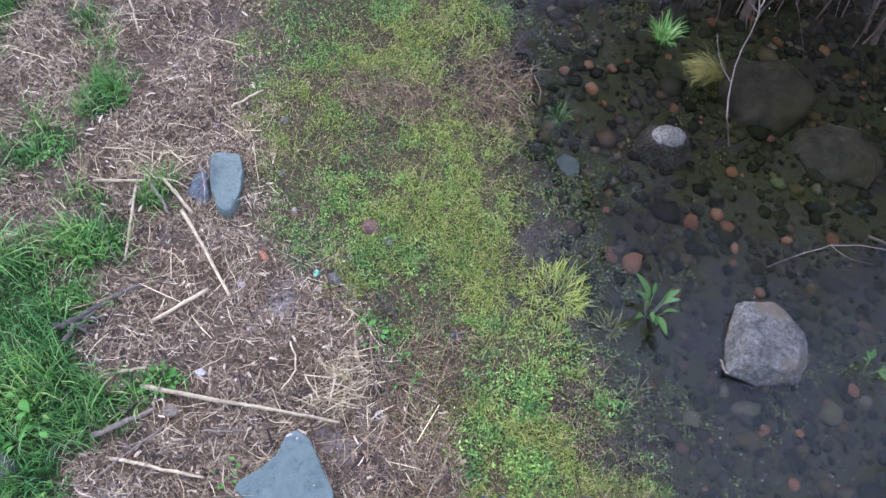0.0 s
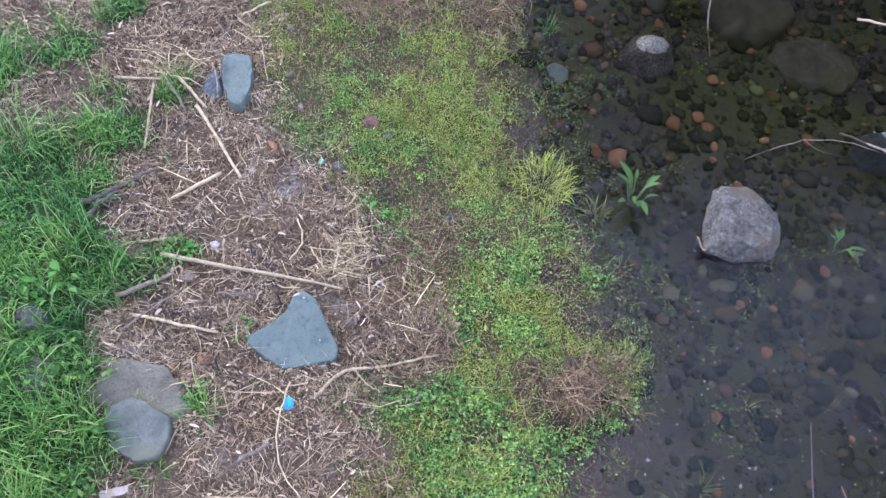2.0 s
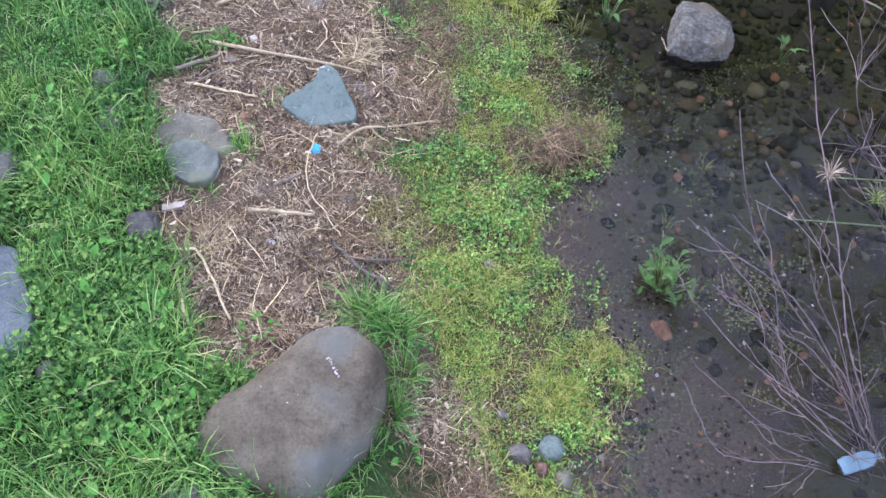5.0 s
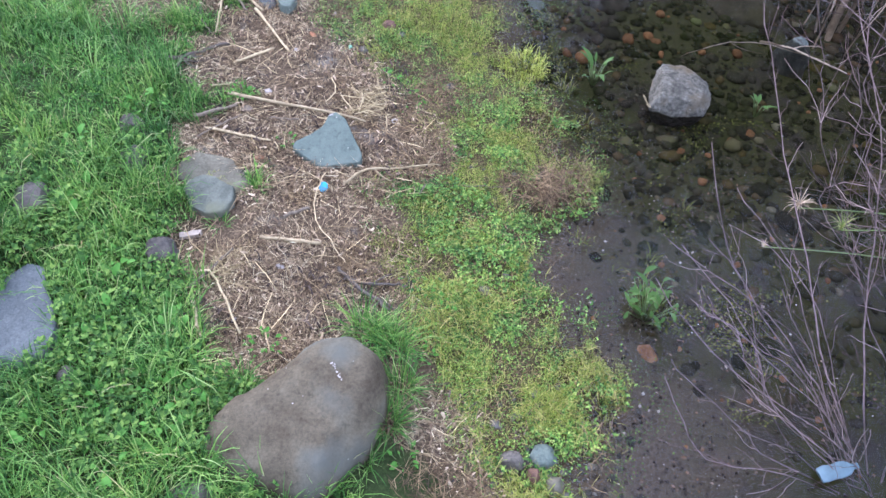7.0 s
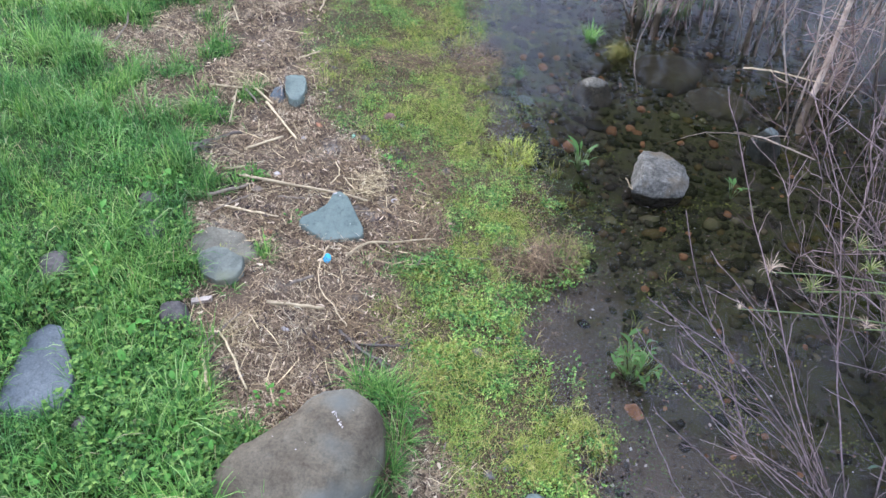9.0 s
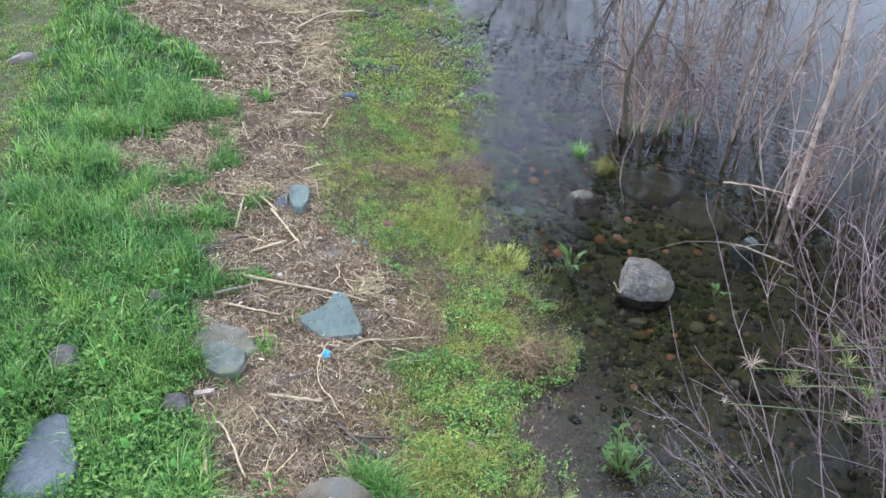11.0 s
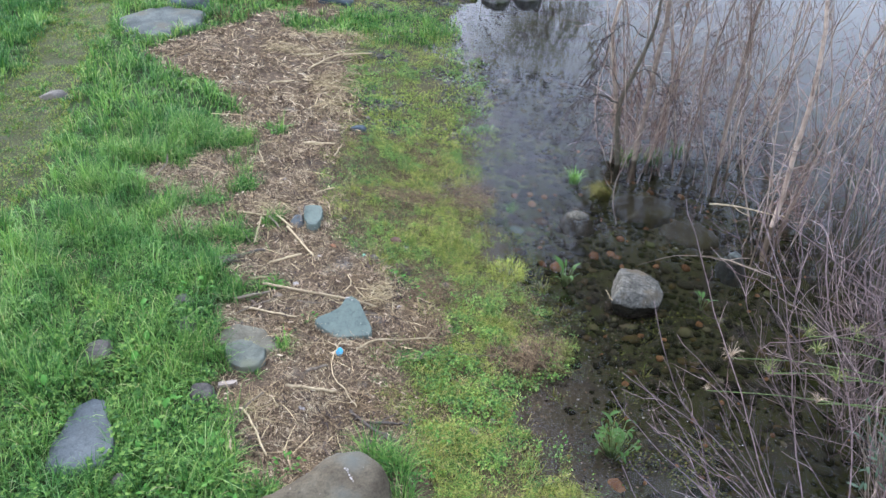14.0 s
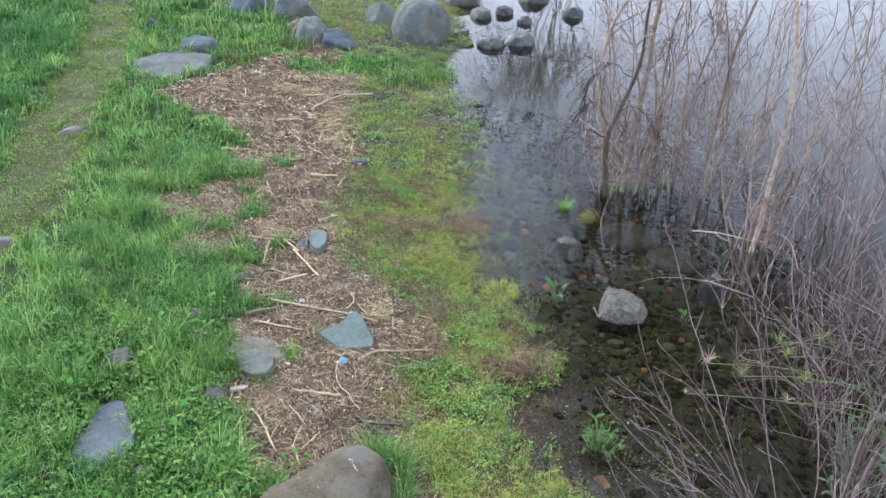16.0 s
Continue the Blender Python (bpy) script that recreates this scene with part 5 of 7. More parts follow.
dead_stem()
# unseen twig masses added past the stems, so the water mirrors less sky
for ob in [o for o in bpy.data.objects if o.name.startswith("bare_willow") and 3.0 < o.location.y < 10]:
    crown(ob, (0.2 if ob.location.x < 3 else 0.5 if ob.location.x < 5 else 1.6, 7.2 - ob.location.y, 5.2), (2.4, 2.0, 1.7), 480 if ob.location.x < 3.6 else 1120, M_TWIGS, int(ob.location.x * 100))

# ---------------------------------------------------------------- plants


def blades(x, y, z, length, width, heading, lean):
    """Bent grass blades as arrays: a quad below and a triangle at the tip."""
    n = len(x)
    dx, dy = np.cos(heading), np.sin(heading)
    base = np.stack([x, y, z], 1)
    side = np.stack([-dy, dx, np.zeros(n)], 1) * (width / 2)[:, None]
    out = np.stack([dx, dy, np.zeros(n)], 1)
    up = np.array([0, 0, 1.0])
    p, rows = base, [base - side, base + side]
    for share, turn, w in ((0.36, 0.35, 0.95), (0.34, 0.95, 0.75)):
        p = p + out * (length * share * np.sin(lean * turn))[:, None] + up * (length * share * np.cos(lean * turn))[:, None]
        rows += [p - side * w, p + side * w]
    rows.append(p + out * (length * 0.30 * np.sin(lean * 1.6))[:, None] + up * (length * 0.30 * np.cos(lean * 1.6))[:, None])
    v = np.stack(rows, 1).reshape(-1, 3)
    i = np.arange(n) * 7
    return v, [np.concatenate([np.stack([i + k, i + k + 1, i + k + 3, i + k + 2], 1) for k in (0, 2)]), np.stack([i + 4, i + 5, i + 6], 1)]


def leaves(c, along, across, fold):
    """Small folded leaves: centre line from c along a vector, half width across."""
    n = len(c)
    mid = c + along * 0.5
    v = np.stack([c, mid + across + fold, c + along, mid - across + fold], 1).reshape(-1, 3)
    i = np.arange(n) * 4
    return v, [np.stack([i, i + 1, i + 2], 1), np.stack([i, i + 2, i + 3], 1)]


def tuft(name, at, n, length, width, mat, label, seed, radius=0.06, lean=0.7, heading=None, category="grass"):
    rng = np.random.default_rng(seed)
    a = rng.uniform(0, 2 * np.pi, n)
    r = radius * np.sqrt(rng.random(n))
    x, y = r * np.cos(a), r * np.sin(a)
    h = a + rng.normal(0, 0.9, n) if heading is None else rng.normal(math.radians(heading), 0.32, n)
    v, f = blades(x, y, np.full(n, -0.03), length * rng.uniform(0.4, 1.1, n), np.full(n, width), h, lean * rng.uniform(0.3, 1.4, n))
    return thing(name, mesh_from(name, v, f, mat), label, category, at=at)


def leaf_mesh(L, W, mat, curl=0.25, n=6):
    """One pointed leaf, arched along its length and folded at its rib."""
    v, q = [], []
    for k in range(n + 1):
        f = k / n
        w = W * math.sin(math.pi * min(f * 0.93 + 0.05, 1)) ** 0.8
        x, z = L * f, L * (0.35 * f - curl * 2 * f * f)
        v += [(x, -w, z + w * 0.35), (x, 0, z), (x, w, z + w * 0.35)]
    for k in range(n):
        b = 3 * k
        q += [(b, b + 1, b + 4, b + 3), (b + 1, b + 2, b + 5, b + 4)]
    return mesh_from("leaf", np.array(v), [np.array(q)], mat, True)


LEAF_LONG, LEAF_SHORT, LEAF_ROUND = leaf_mesh(0.21, 0.026, M_PLANT), leaf_mesh(0.13, 0.020, M_PLANT), leaf_mesh(0.07, 0.017, M_PLANT, 0.15)
LEAF_BROAD = leaf_mesh(0.10, 0.028, M_WEED, 0.25)
LEAF_GREY = leaf_mesh(0.12, 0.014, M_GREYLEAF, 0.15)
LEAF_WEED = leaf_mesh(0.075, 0.022, M_WEED, 0.3)


def leafy_plant(name, at, n, label, seed, shapes, tilt=(10, 70), height_up=0.1, category="plant", group="", radius=0.0, stalk_mat=None, size=1.0):
    """A rosette: stalk and leaves, each leaf a part."""
    rng = np.random.default_rng(seed)
    top = holder(name, at, label, category, group)
    tb = Tubes()
    for k in range(n):
        a = 2.4 * k + rng.uniform(-0.4, 0.4)
        h = height_up * rng.uniform(0.2, 1.0)
        p = np.array([radius * math.cos(a) * rng.random(), radius * math.sin(a) * rng.random(), 0])
        tip = p + np.array([0.03 * math.cos(a), 0.03 * math.sin(a), h])
        tb.add(smooth_line([p * 0.4 + np.array([0, 0, -0.06]), tip], 4), 0.005, 0.003, 5)
        lf = part("leaf", shapes[k % len(shapes)], top)
        if radius > 0.1:
            a = rng.uniform(0, 2 * math.pi)
        lf.matrix_local = Matrix.LocRotScale(Vector(tip), Euler((rng.uniform(-0.5, 0.5), -math.radians(rng.uniform(*tilt)) + 0.3, a)), Vector((1, 1, 1)) * rng.uniform(0.6, 1.15) * size)
    part("stalk", tb.mesh("stalk", stalk_mat or M_STALK), top)["kind"] = "stuff"
    return top


leafy_plant("water_dock", (1.82, 1.27, -0.02), 13, "green broad-leaved dock plant standing in shallow water", 1, [LEAF_SHORT, LEAF_LONG, LEAF_SHORT], (50, 88), 0.14, radius=0.07, size=0.85)
leafy_plant("water_dock", (2.02, -1.10, -0.02), 46, "leafy green dock plant growing in shallow water", 2, [LEAF_ROUND, LEAF_ROUND, LEAF_ROUND, LEAF_SHORT], (-30, 75), 0.22, radius=0.17)
leafy_plant("water_dock", (3.13, 0.98, -0.03), 6, "small green plant standing in shallow water", 3, [LEAF_SHORT, LEAF_ROUND], (30, 80), 0.1, radius=0.03)
leafy_plant("weed_rosette", (0.12, 0.95, 0.12), 9, "pale green weed seedling in dead stems", 4, [LEAF_WEED], (10, 50), 0.04, category="weed", radius=0.05, size=0.5)
for k, (x, y, n, r, lab) in enumerate([(0.52, -1.55, 27, 0.14, "green broad-leaved weed beside the boulder"), (0.62, -1.25, 23, 0.12, "green broad-leaved weed among creeping weeds"),
                                       (0.50, -2.30, 13, 0.06, "green weed leaf beside the boulder"), (-0.42, -1.66, 27, 0.10, "bright green fern-like weed behind the boulder"),
                                       (-0.98, 0.56, 23, 0.07, "bright green weed tuft in drift litter"), (-1.72, 4.15, 37, 0.12, "dark green weed tuft in drift litter"),
                                       (-0.56, 0.10, 16, 0.06, "dark small-leaved weed at the slate slab's corner"), (-1.7, 2.5, 44, 0.18, "dark green weed patch in drift litter"),
                                       (-1.95, 1.93, 30, 0.14, "dark green weed patch in drift litter"), (0.35, 0.72, 17, 0.12, "green weed among dead stems")]):
    leafy_plant("weed_rosette", (x, y, float(height(x, y)) + 0.01), n, lab, 104 + k, [LEAF_WEED], (0, 65), 0.05, category="weed", radius=r, size=0.34 if "slab" in lab else 0.5)
for k, (x, y) in enumerate([(-1.35, -1.7), (-1.25, -2.2), (-0.95, -2.0), (-1.6, -2.35), (-0.85, -2.35), (-1.0, -1.55), (-1.75, -0.75), (-2.3, -1.2), (-1.45, -1.25), (-1.1, -2.5), (-0.75, -2.1), (-1.9, -0.3), (-1.6, 0.2)]):
    leafy_plant("dock_weed", (x, y, float(height(x, y)) + 0.03), 14, "broad-leaved green weed in long grass", 20 + k, [LEAF_WEED, LEAF_WEED, LEAF_BROAD], (0, 60), 0.09, category="weed", group="broad weeds in the grass", radius=0.14, size=0.8)

tuft("water_grass", (2.10, 3.56, -0.03), 130, 0.25, 0.0055, M_LIME, "green grass tuft growing out of shallow water", 1, 0.06, 0.8)
tuft("drowned_grass", (2.46, 3.24, -0.07), 420, 0.34, 0.004, M_DROWNED, "yellow-green grass trailing just under the water", 2, 0.09, 1.15, 183)
tuft("water_grass", (1.30, 2.76, -0.04), 60, 0.14, 0.005, M_GRASS, "small grass tuft in the water's edge", 3, 0.05, 0.9)
tuft("yellow_grass", (1.22, 1.36, -0.02), 520, 0.17, 0.0035, M_YELLOW, "yellow-green grass tuft at the water's edge", 4, 0.19, 1.2)
for k, (x, y) in enumerate([(3.02, 4.35), (3.2, 4.3), (2.8, 4.25), (3.55, 4.6)]):
    tuft("water_grass", (x, y, -0.1), 70, 0.34, 0.006, M_GRASS, "green grass tuft among the willow's feet", 50 + k, 0.08, 0.7)
tuft("drowned_grass", (1.58, 1.17, -0.06), 60, 0.16, 0.005, M_WISP, "brown grass tuft drowned in shallow water", 5, 0.06, 1.0)
tuft("water_grass", (2.42, -0.1, -0.06), 14, 0.12, 0.005, M_WISP, "few thin blades in shallow water", 6, 0.03, 0.8)
for k, (x, y) in enumerate([(0.40, -1.60), (0.44, -1.85), (0.38, -2.1), (0.30, -1.52), (0.18, -1.48)]):
    tuft("rush_tuft", (x, y, float(height(x, y))), 130, 0.36, 0.005, M_GRASS, "long-bladed green grass arching beside the boulder", 30 + k, 0.07, 1.0)
tuft("moss_tuft", (-0.97, -0.35, float(height(-0.97, -0.35)) + 0.05), 260, 0.05, 0.003, M_WISP, "small yellow-brown moss cushion in the gap between two stones", 45, 0.05, 0.9, category="moss")
for k, (x, y) in enumerate([(-0.70, -0.42), (-0.86, -0.74), (-1.12, -0.66), (-1.2, -0.52), (-1.33, -0.3), (-1.25, -1.2), (-2.0, -0.95), (-2.1, -0.62), (-1.08, -1.16), (-1.6, -1.98), (-1.8, -2.05), (-2.04, -1.5)]):
    tuft("grass_tuft", (x, y, float(height(x, y))), 34, 0.17, 0.006, M_GRASS, "small bright grass tuft hanging over a stone's edge", 140 + k, 0.06, 1.0)


for k, (x, y, n) in enumerate([(-3.5, 8.35, 50), (-3.2, 8.6, 35), (-2.75, 9.75, 60), (-2.3, 9.85, 40)]):
    tuft("dead_stalks", (x, y, float(height(x, y))), n, 0.42, 0.008, M_DEADGRASS, "upright brown dead stalks beside a grey rock", 80 + k, 0.14, 0.5)


def sedge(head, foot, dry, label, seed, n=30, L=0.17):
    """An umbrella sedge: one stalk with a wheel of narrow leaves at its head."""
    rng = np.random.default_rng(seed)
    top = holder("umbrella_sedge", foot, label, "sedge", "umbrella sedges among the twigs")
    h = np.array(head) - np.array(foot)
    tb = Tubes()
    tb.add(smooth_line([(0, 0, -0.1), h * np.array([0.2, 0.2, 0.75]), h * np.array([0.6, 0.6, 1.02]), h], 12), 0.006, 0.004, 6)
    part("stalk", tb.mesh("stalk", M_STALK), top)
    ang = np.linspace(0, 2 * np.pi, n, endpoint=False) + rng.uniform(-0.15, 0.15, n)
    v, f = blades(np.full(n, h[0]), np.full(n, h[1]), np.full(n, h[2]), L * rng.uniform(0.45, 1.15, n), np.full(n, 0.0045), ang, np.full(n, 1.25) * rng.uniform(0.5, 1.3, n))
    part("leaf_wheel", mesh_from("leaf_wheel", v, f, M_CYPDRY if dry else M_CYPERUS), top)
    return top


sedge((2.90, -0.66, 0.60), (4.5, -0.75, 0.0), True, "umbrella sedge with a dry tan leaf wheel", 1)
sedge((3.12, -0.85, 0.62), (4.5, -0.85, 0.0), False, "umbrella sedge with a yellow-green leaf wheel", 2)
sedge((3.45, -0.60, 0.80), (4.4, -0.7, 0.0), False, "umbrella sedge with a green leaf wheel", 3)
sedge((3.42, -0.88, 0.85), (4.4, -0.95, 0.0), False, "umbrella sedge with a green leaf wheel", 4)
sedge((2.70, -0.85, 0.42), (4.5, -0.95, 0.0), True, "umbrella sedge bent low with a small dry head", 5, 12, 0.07)

sedge((3.55, -1.02, 0.72), (4.5, -1.1, 0.0), False, "umbrella sedge with a yellow-green leaf wheel", 6)
sedge((3.75, -0.72, 0.90), (4.6, -0.8, 0.0), False, "umbrella sedge with a green leaf wheel", 7, 26, 0.2)
sedge((3.40, -1.15, 0.60), (4.5, -1.2, 0.0), True, "umbrella sedge with a dry tan leaf wheel", 8, 22, 0.14)
for k, (x, y, n, up) in enumerate([(3.95, -1.45, 46, 0.55), (4.25, -1.75, 52, 0.6), (4.1, -1.1, 40, 0.6), (3.75, -1.85, 30, 0.35)]):
    leafy_plant("water_shrub", (x, y, -0.02), n, "grey-green leafy plant growing among bare twigs", 60 + k, [LEAF_GREY], (-20, 60), up, group="leafy plants among the twigs", radius=0.32, stalk_mat=M_TWIG)

# ---------------------------------------------------------------- litter and small finds


def lump(name, at, size, mat, label, category, seed=0, turn=0):
    me = stone_mesh(name, oval(0, 0, size[0], size[1], turn, 7, seed, 0.35), -0.006, size[2] * 0.7, mat, 4, (0, 0), 0.008, seed, 7, 24, cuts=4)
    return thing(name, me, label, category, at=at)


def on(x, y, dz=0.015): return (x, y, float(height(x, y)) + dz)


def bottle_cap():
    n = 20
    a = np.linspace(0, 2 * np.pi, n, endpoint=False)
    v, q = [], []
    for r, z in ((0.028, 0.0), (0.030, 0.002), (0.030, 0.020), (0.027, 0.024), (0.010, 0.025), (0.0004, 0.025)):
        for k in range(n):
            s = r * (1 + 0.015 * (k % 2))
            v.append((s * math.cos(a[k]), s * math.sin(a[k]), z))
    for j in range(5):
        for k in range(n):
            q.append((j * n + k, j * n + (k + 1) % n, (j + 1) * n + (k + 1) % n, (j + 1) * n + k))
    me = mesh_from("bottle_cap", np.array(v), [np.array(q)], M_BLUE, True)
    ob = thing("bottle_cap", me, "bright blue plastic cap lying in drift litter", "litter", at=on(-0.23, -0.31, 0.02))
    ob.rotation_euler = (0.5, 0.2, 0)
    ob.scale = (1.0, 1.25, 1.1)


bottle_cap()
wb = thing("wood_offcut", stone_mesh("wood_offcut", [(-0.075, -0.02), (0.07, -0.024), (0.078, 0.02), (-0.07, 0.023)], -0.01, 0.02, M_OFFCUT, 8, (0, 0), 0.003, 4, round_off=0), "whitish flat offcut at the edge of the grass", "litter", at=on(-1.04, -0.85, 0.02))
wb.rotation_euler = (0, 0, 0.3)


def crushed_bottle():
    """A trodden plastic bottle: a flattened body with dents, a neck and a cap."""
    top = holder("crushed_bottle", (3.0, -2.2, 0.04), "crushed pale blue plastic bottle at the shrub's foot", "litter")
    n, v, q = 14, [], []
    prof = ((-0.10, 0.02), (-0.098, 0.036), (-0.06, 0.04), (-0.02, 0.034), (0.02, 0.039), (0.055, 0.036), (0.08, 0.022), (0.09, 0.013), (0.105, 0.013))
    for k, (x, r) in enumerate(prof):
        for j in range(n):
            a = 2 * math.pi * j / n
            d = 1 + 0.16 * noise.noise(Vector((x * 30, math.cos(a) * 1.5, math.sin(a) * 1.5)))
            v.append((x, r * d * math.cos(a), 0.6 * r * d * math.sin(a)))
    for k in range(len(prof) - 1):
        for j in range(n):
            q.append((k * n + j, k * n + (j + 1) % n, (k + 1) * n + (j + 1) % n, (k + 1) * n + j))
    part("body", mesh_from("body", np.array(v), [np.array(q)], M_PALEBLUE, True), top)
    tb = Tubes()
    tb.add([(0.098, 0, 0), (0.104, 0, 0), (0.112, 0, 0), (0.118, 0, 0)], 0.016, 0.015, 10)
    part("cap", tb.mesh("cap", M_PALEBLUE), top)
    top.rotation_euler, top.scale = (0.1, 0.1, 0.35), (1.25, 1.25, 0.6)


crushed_bottle()
lump("paper_scrap", on(-0.65, 1.20), (0.022, 0.016, 0.012), M_WHITE, "white scrap in drift litter", "litter", 6)
lump("paper_scrap", on(-0.23, 1.32), (0.020, 0.026, 0.014), M_LILY, "pale green-white scrap in drift litter", "litter", 7)
lump("paper_scrap", on(-1.32, 2.78), (0.022, 0.014, 0.012), M_WHITE, "white scrap in drift litter", "litter", 8)
lump("paper_scrap", on(-0.78, 0.63), (0.03, 0.022, 0.012), M_WHITE, "crumpled pale scrap in drift litter", "litter", 9)
lump("paper_scrap", on(-0.42, -1.05), (0.03, 0.022, 0.015), M_WHITE, "crumpled pale scrap in drift litter", "litter", 10)
lump("paper_scrap", on(-0.62, -1.5), (0.02, 0.02, 0.015), M_WHITE, "white scrap in drift litter", "litter", 11)
lump("fallen_leaf", on(-0.55, 1.40), (0.055, 0.022, 0.012), M_LEAF, "curled red-brown fallen leaf in drift litter", "leaf", 12, -50)
lump("fallen_leaf", on(-0.72, -0.1), (0.05, 0.02, 0.012), M_LEAF, "red-brown fallen leaf in drift litter", "leaf", 13, 30)
lump("driftwood_chip", on(-0.9, 0.40), (0.05, 0.035, 0.025), M_TWIG, "rounded chip of brown driftwood", "driftwood", 14)


def shell():
    tb = Tubes()
    a = np.linspace(0.4, 5.2, 12)
    tb.add(np.stack([0.02 * np.cos(a), 0.02 * np.sin(a), 0.010 + 0 * a], 1), 0.008, 0.004, 6)
    thing("curled_shell", tb.mesh("curled_shell", M_WHITE), "small white curled shell among dead stems", "shell", at=on(0.21, 0.48, 0.02))


shell()

# ---------------------------------------------------------------- stones of the lake bed


def pebble_mesh(name, mat, seed):
    bm = bmesh.new()
    bmesh.ops.create_icosphere(bm, subdivisions=2, radius=1)
    for v in bm.verts:
        n = noise.noise_vector(v.co * 1.2 + Vector((seed * 5.3, 0, 0)))
        v.co += n * 0.3
        v.co.z *= 0.6
    me = bpy.data.meshes.new(name)
    bm.to_mesh(me)
    bm.free()
    me.polygons.foreach_set("use_smooth", np.full(len(me.polygons), True))
    me.materials.append(mat)
    return me


def bed_stones():
    shapes = [pebble_mesh("bed_stone", M_ORANGE, k) for k in range(5)]
    rng = np.random.default_rng(11)
    spots = [(1.37, 3.27, 0.05), (1.57, 3.14, 0.055), (1.73, 3.35, 0.045), (2.2, 3.06, 0.045), (2.56, 2.51, 0.05), (2.91, 2.88, 0.04), (3.23, 3.2, 0.05), (3.12, 3.85, 0.05), (3.51, 3.83, 0.05), (2.59, 3.98, 0.05),
             (2.21, 2.05, 0.06), (2.4, 2.14, 0.05), (2.49, 1.88, 0.04), (2.47, 1.77, 0.03), (2.45, 2.03, 0.06), (2.88, 1.99, 0.04), (3.22, 2.04, 0.055), (1.62, 1.69, 0.045), (1.76, 1.67, 0.085),
             (2.62, 1.56, 0.04), (2.5, 0.62, 0.035), (2.73, 0.62, 0.03), (2.63, 0.3, 0.04), (3.13, 0.92, 0.045), (1.55, 3.35, 0.05), (1.66, 3.02, 0.03), (2.25, -0.15, 0.035), (2.2, -0.6, 0.03)]
    while len(spots) < 130:
        x, y = rng.uniform(1.4, 4.8), rng.uniform(-2.3, 5.0)
        if x > float(np.interp(y, SHORE_Y, SHORE_X)) + 0.35:
            spots.append((x, y, rng.uniform(0.012, 0.032)))
    for k, (x, y, s) in enumerate(spots):
        ob = thing("bed_stone", shapes[k % 5], "orange-brown stone on the lake bed", "stone", "orange stones on the lake bed", at=(x, y, float(height(x, y)) + s * 0.35))
        ob.rotation_euler, ob.scale = (rng.uniform(-0.3, 0.3), rng.uniform(-0.3, 0.3), rng.uniform(0, 6)), (s, s * rng.uniform(0.7, 1.0), s)


bed_stones()


def pebble_field(name, x, y, size, mat, label, category, seed, sink=0.3, flatness=(0.4, 0.65), grit=False):
    """Many small stones as one mesh."""
    rng = np.random.default_rng(seed)
    bm = bmesh.new()
    if grit:
        bmesh.ops.create_uvsphere(bm, u_segments=4, v_segments=2, radius=1)
    else:
        bmesh.ops.create_icosphere(bm, subdivisions=1, radius=1)
    bmesh.ops.triangulate(bm, faces=bm.faces)
    bm.verts.index_update()
    base = np.array([v.co[:] for v in bm.verts])
    tri = np.array([[v.index for v in f.verts] for f in bm.faces])
    bm.free()
    n, m = len(x), len(base)
    sc = np.stack([size, size * rng.uniform(0.65, 1.0, n), size * rng.uniform(*flatness, n)], 1)
    a = rng.uniform(0, 2 * np.pi, n)
    jig = base[None] * (1 + rng.uniform(-0.22, 0.22, (n, m, 1)))
    p = jig * sc[:, None]
    px, py = p[..., 0] * np.cos(a)[:, None] - p[..., 1] * np.sin(a)[:, None], p[..., 0] * np.sin(a)[:, None] + p[..., 1] * np.cos(a)[:, None]
    z = height(x, y) + sc[:, 2] * (1 - 2 * sink)
    v = np.stack([px + x[:, None], py + y[:, None], p[..., 2] + z[:, None]], 2).reshape(-1, 3)
    f = (tri[None] + (np.arange(n) * m)[:, None, None]).reshape(-1, 3)
    thing(name, mesh_from(name, v, [f], mat, True), label, category, kind="stuff")


rng = np.random.default_rng(21)


def in_lake(x, y): return step(0.15, 0.4 + np.interp(y, [-3, -1.5, -0.6, 0.2, 1.0, 6], [2.0, 1.3, 0.7, 0.45, 0.3, 0.2]) + 0.35 * vnoise(x, y, 0.4, 45), x - np.interp(y, SHORE_Y, SHORE_X)) * np.interp(y, [-2.0, -0.8, 0.2], [0.1, 0.45, 1.0]) * np.interp(y, [-3, 7, 14], [1, 0.8, 0.3])


px, py = scatter((0.6, 5.4, -3.0, 8.0), 230, in_lake, rng)
pebble_field("lake_pebbles", px, py, (0.016 + 0.052 * rng.random(len(px)) ** 2.0) * (1 + 0.8 * (rng.random(len(px)) < 0.08)), M_PEBBLE, "dark brown pebbles and cobbles covering the lake bed", "pebbles", 22, 0.24, (0.22, 0.42))


def near_bed(x, y):
    d = x - np.interp(y, SHORE_Y, SHORE_X)
    return step(-0.05, 0.15, d) * step(2.6, 1.2, d) * step(1.2, -0.6, y) * np.clip(0.6 + 0.6 * vnoise(x, y, 0.3, 53), 0.1, 1)


px, py = scatter((1.0, 4.2, -3.0, 1.2), 1900, near_bed, rng)
pebble_field("lake_grit", px, py, 0.004 + 0.014 * rng.random(len(px)) ** 2.5, M_BEDGRIT, "brown grit and shell bits on the shallow bed", "grit", 25, 0.3, (0.4, 0.7), True)


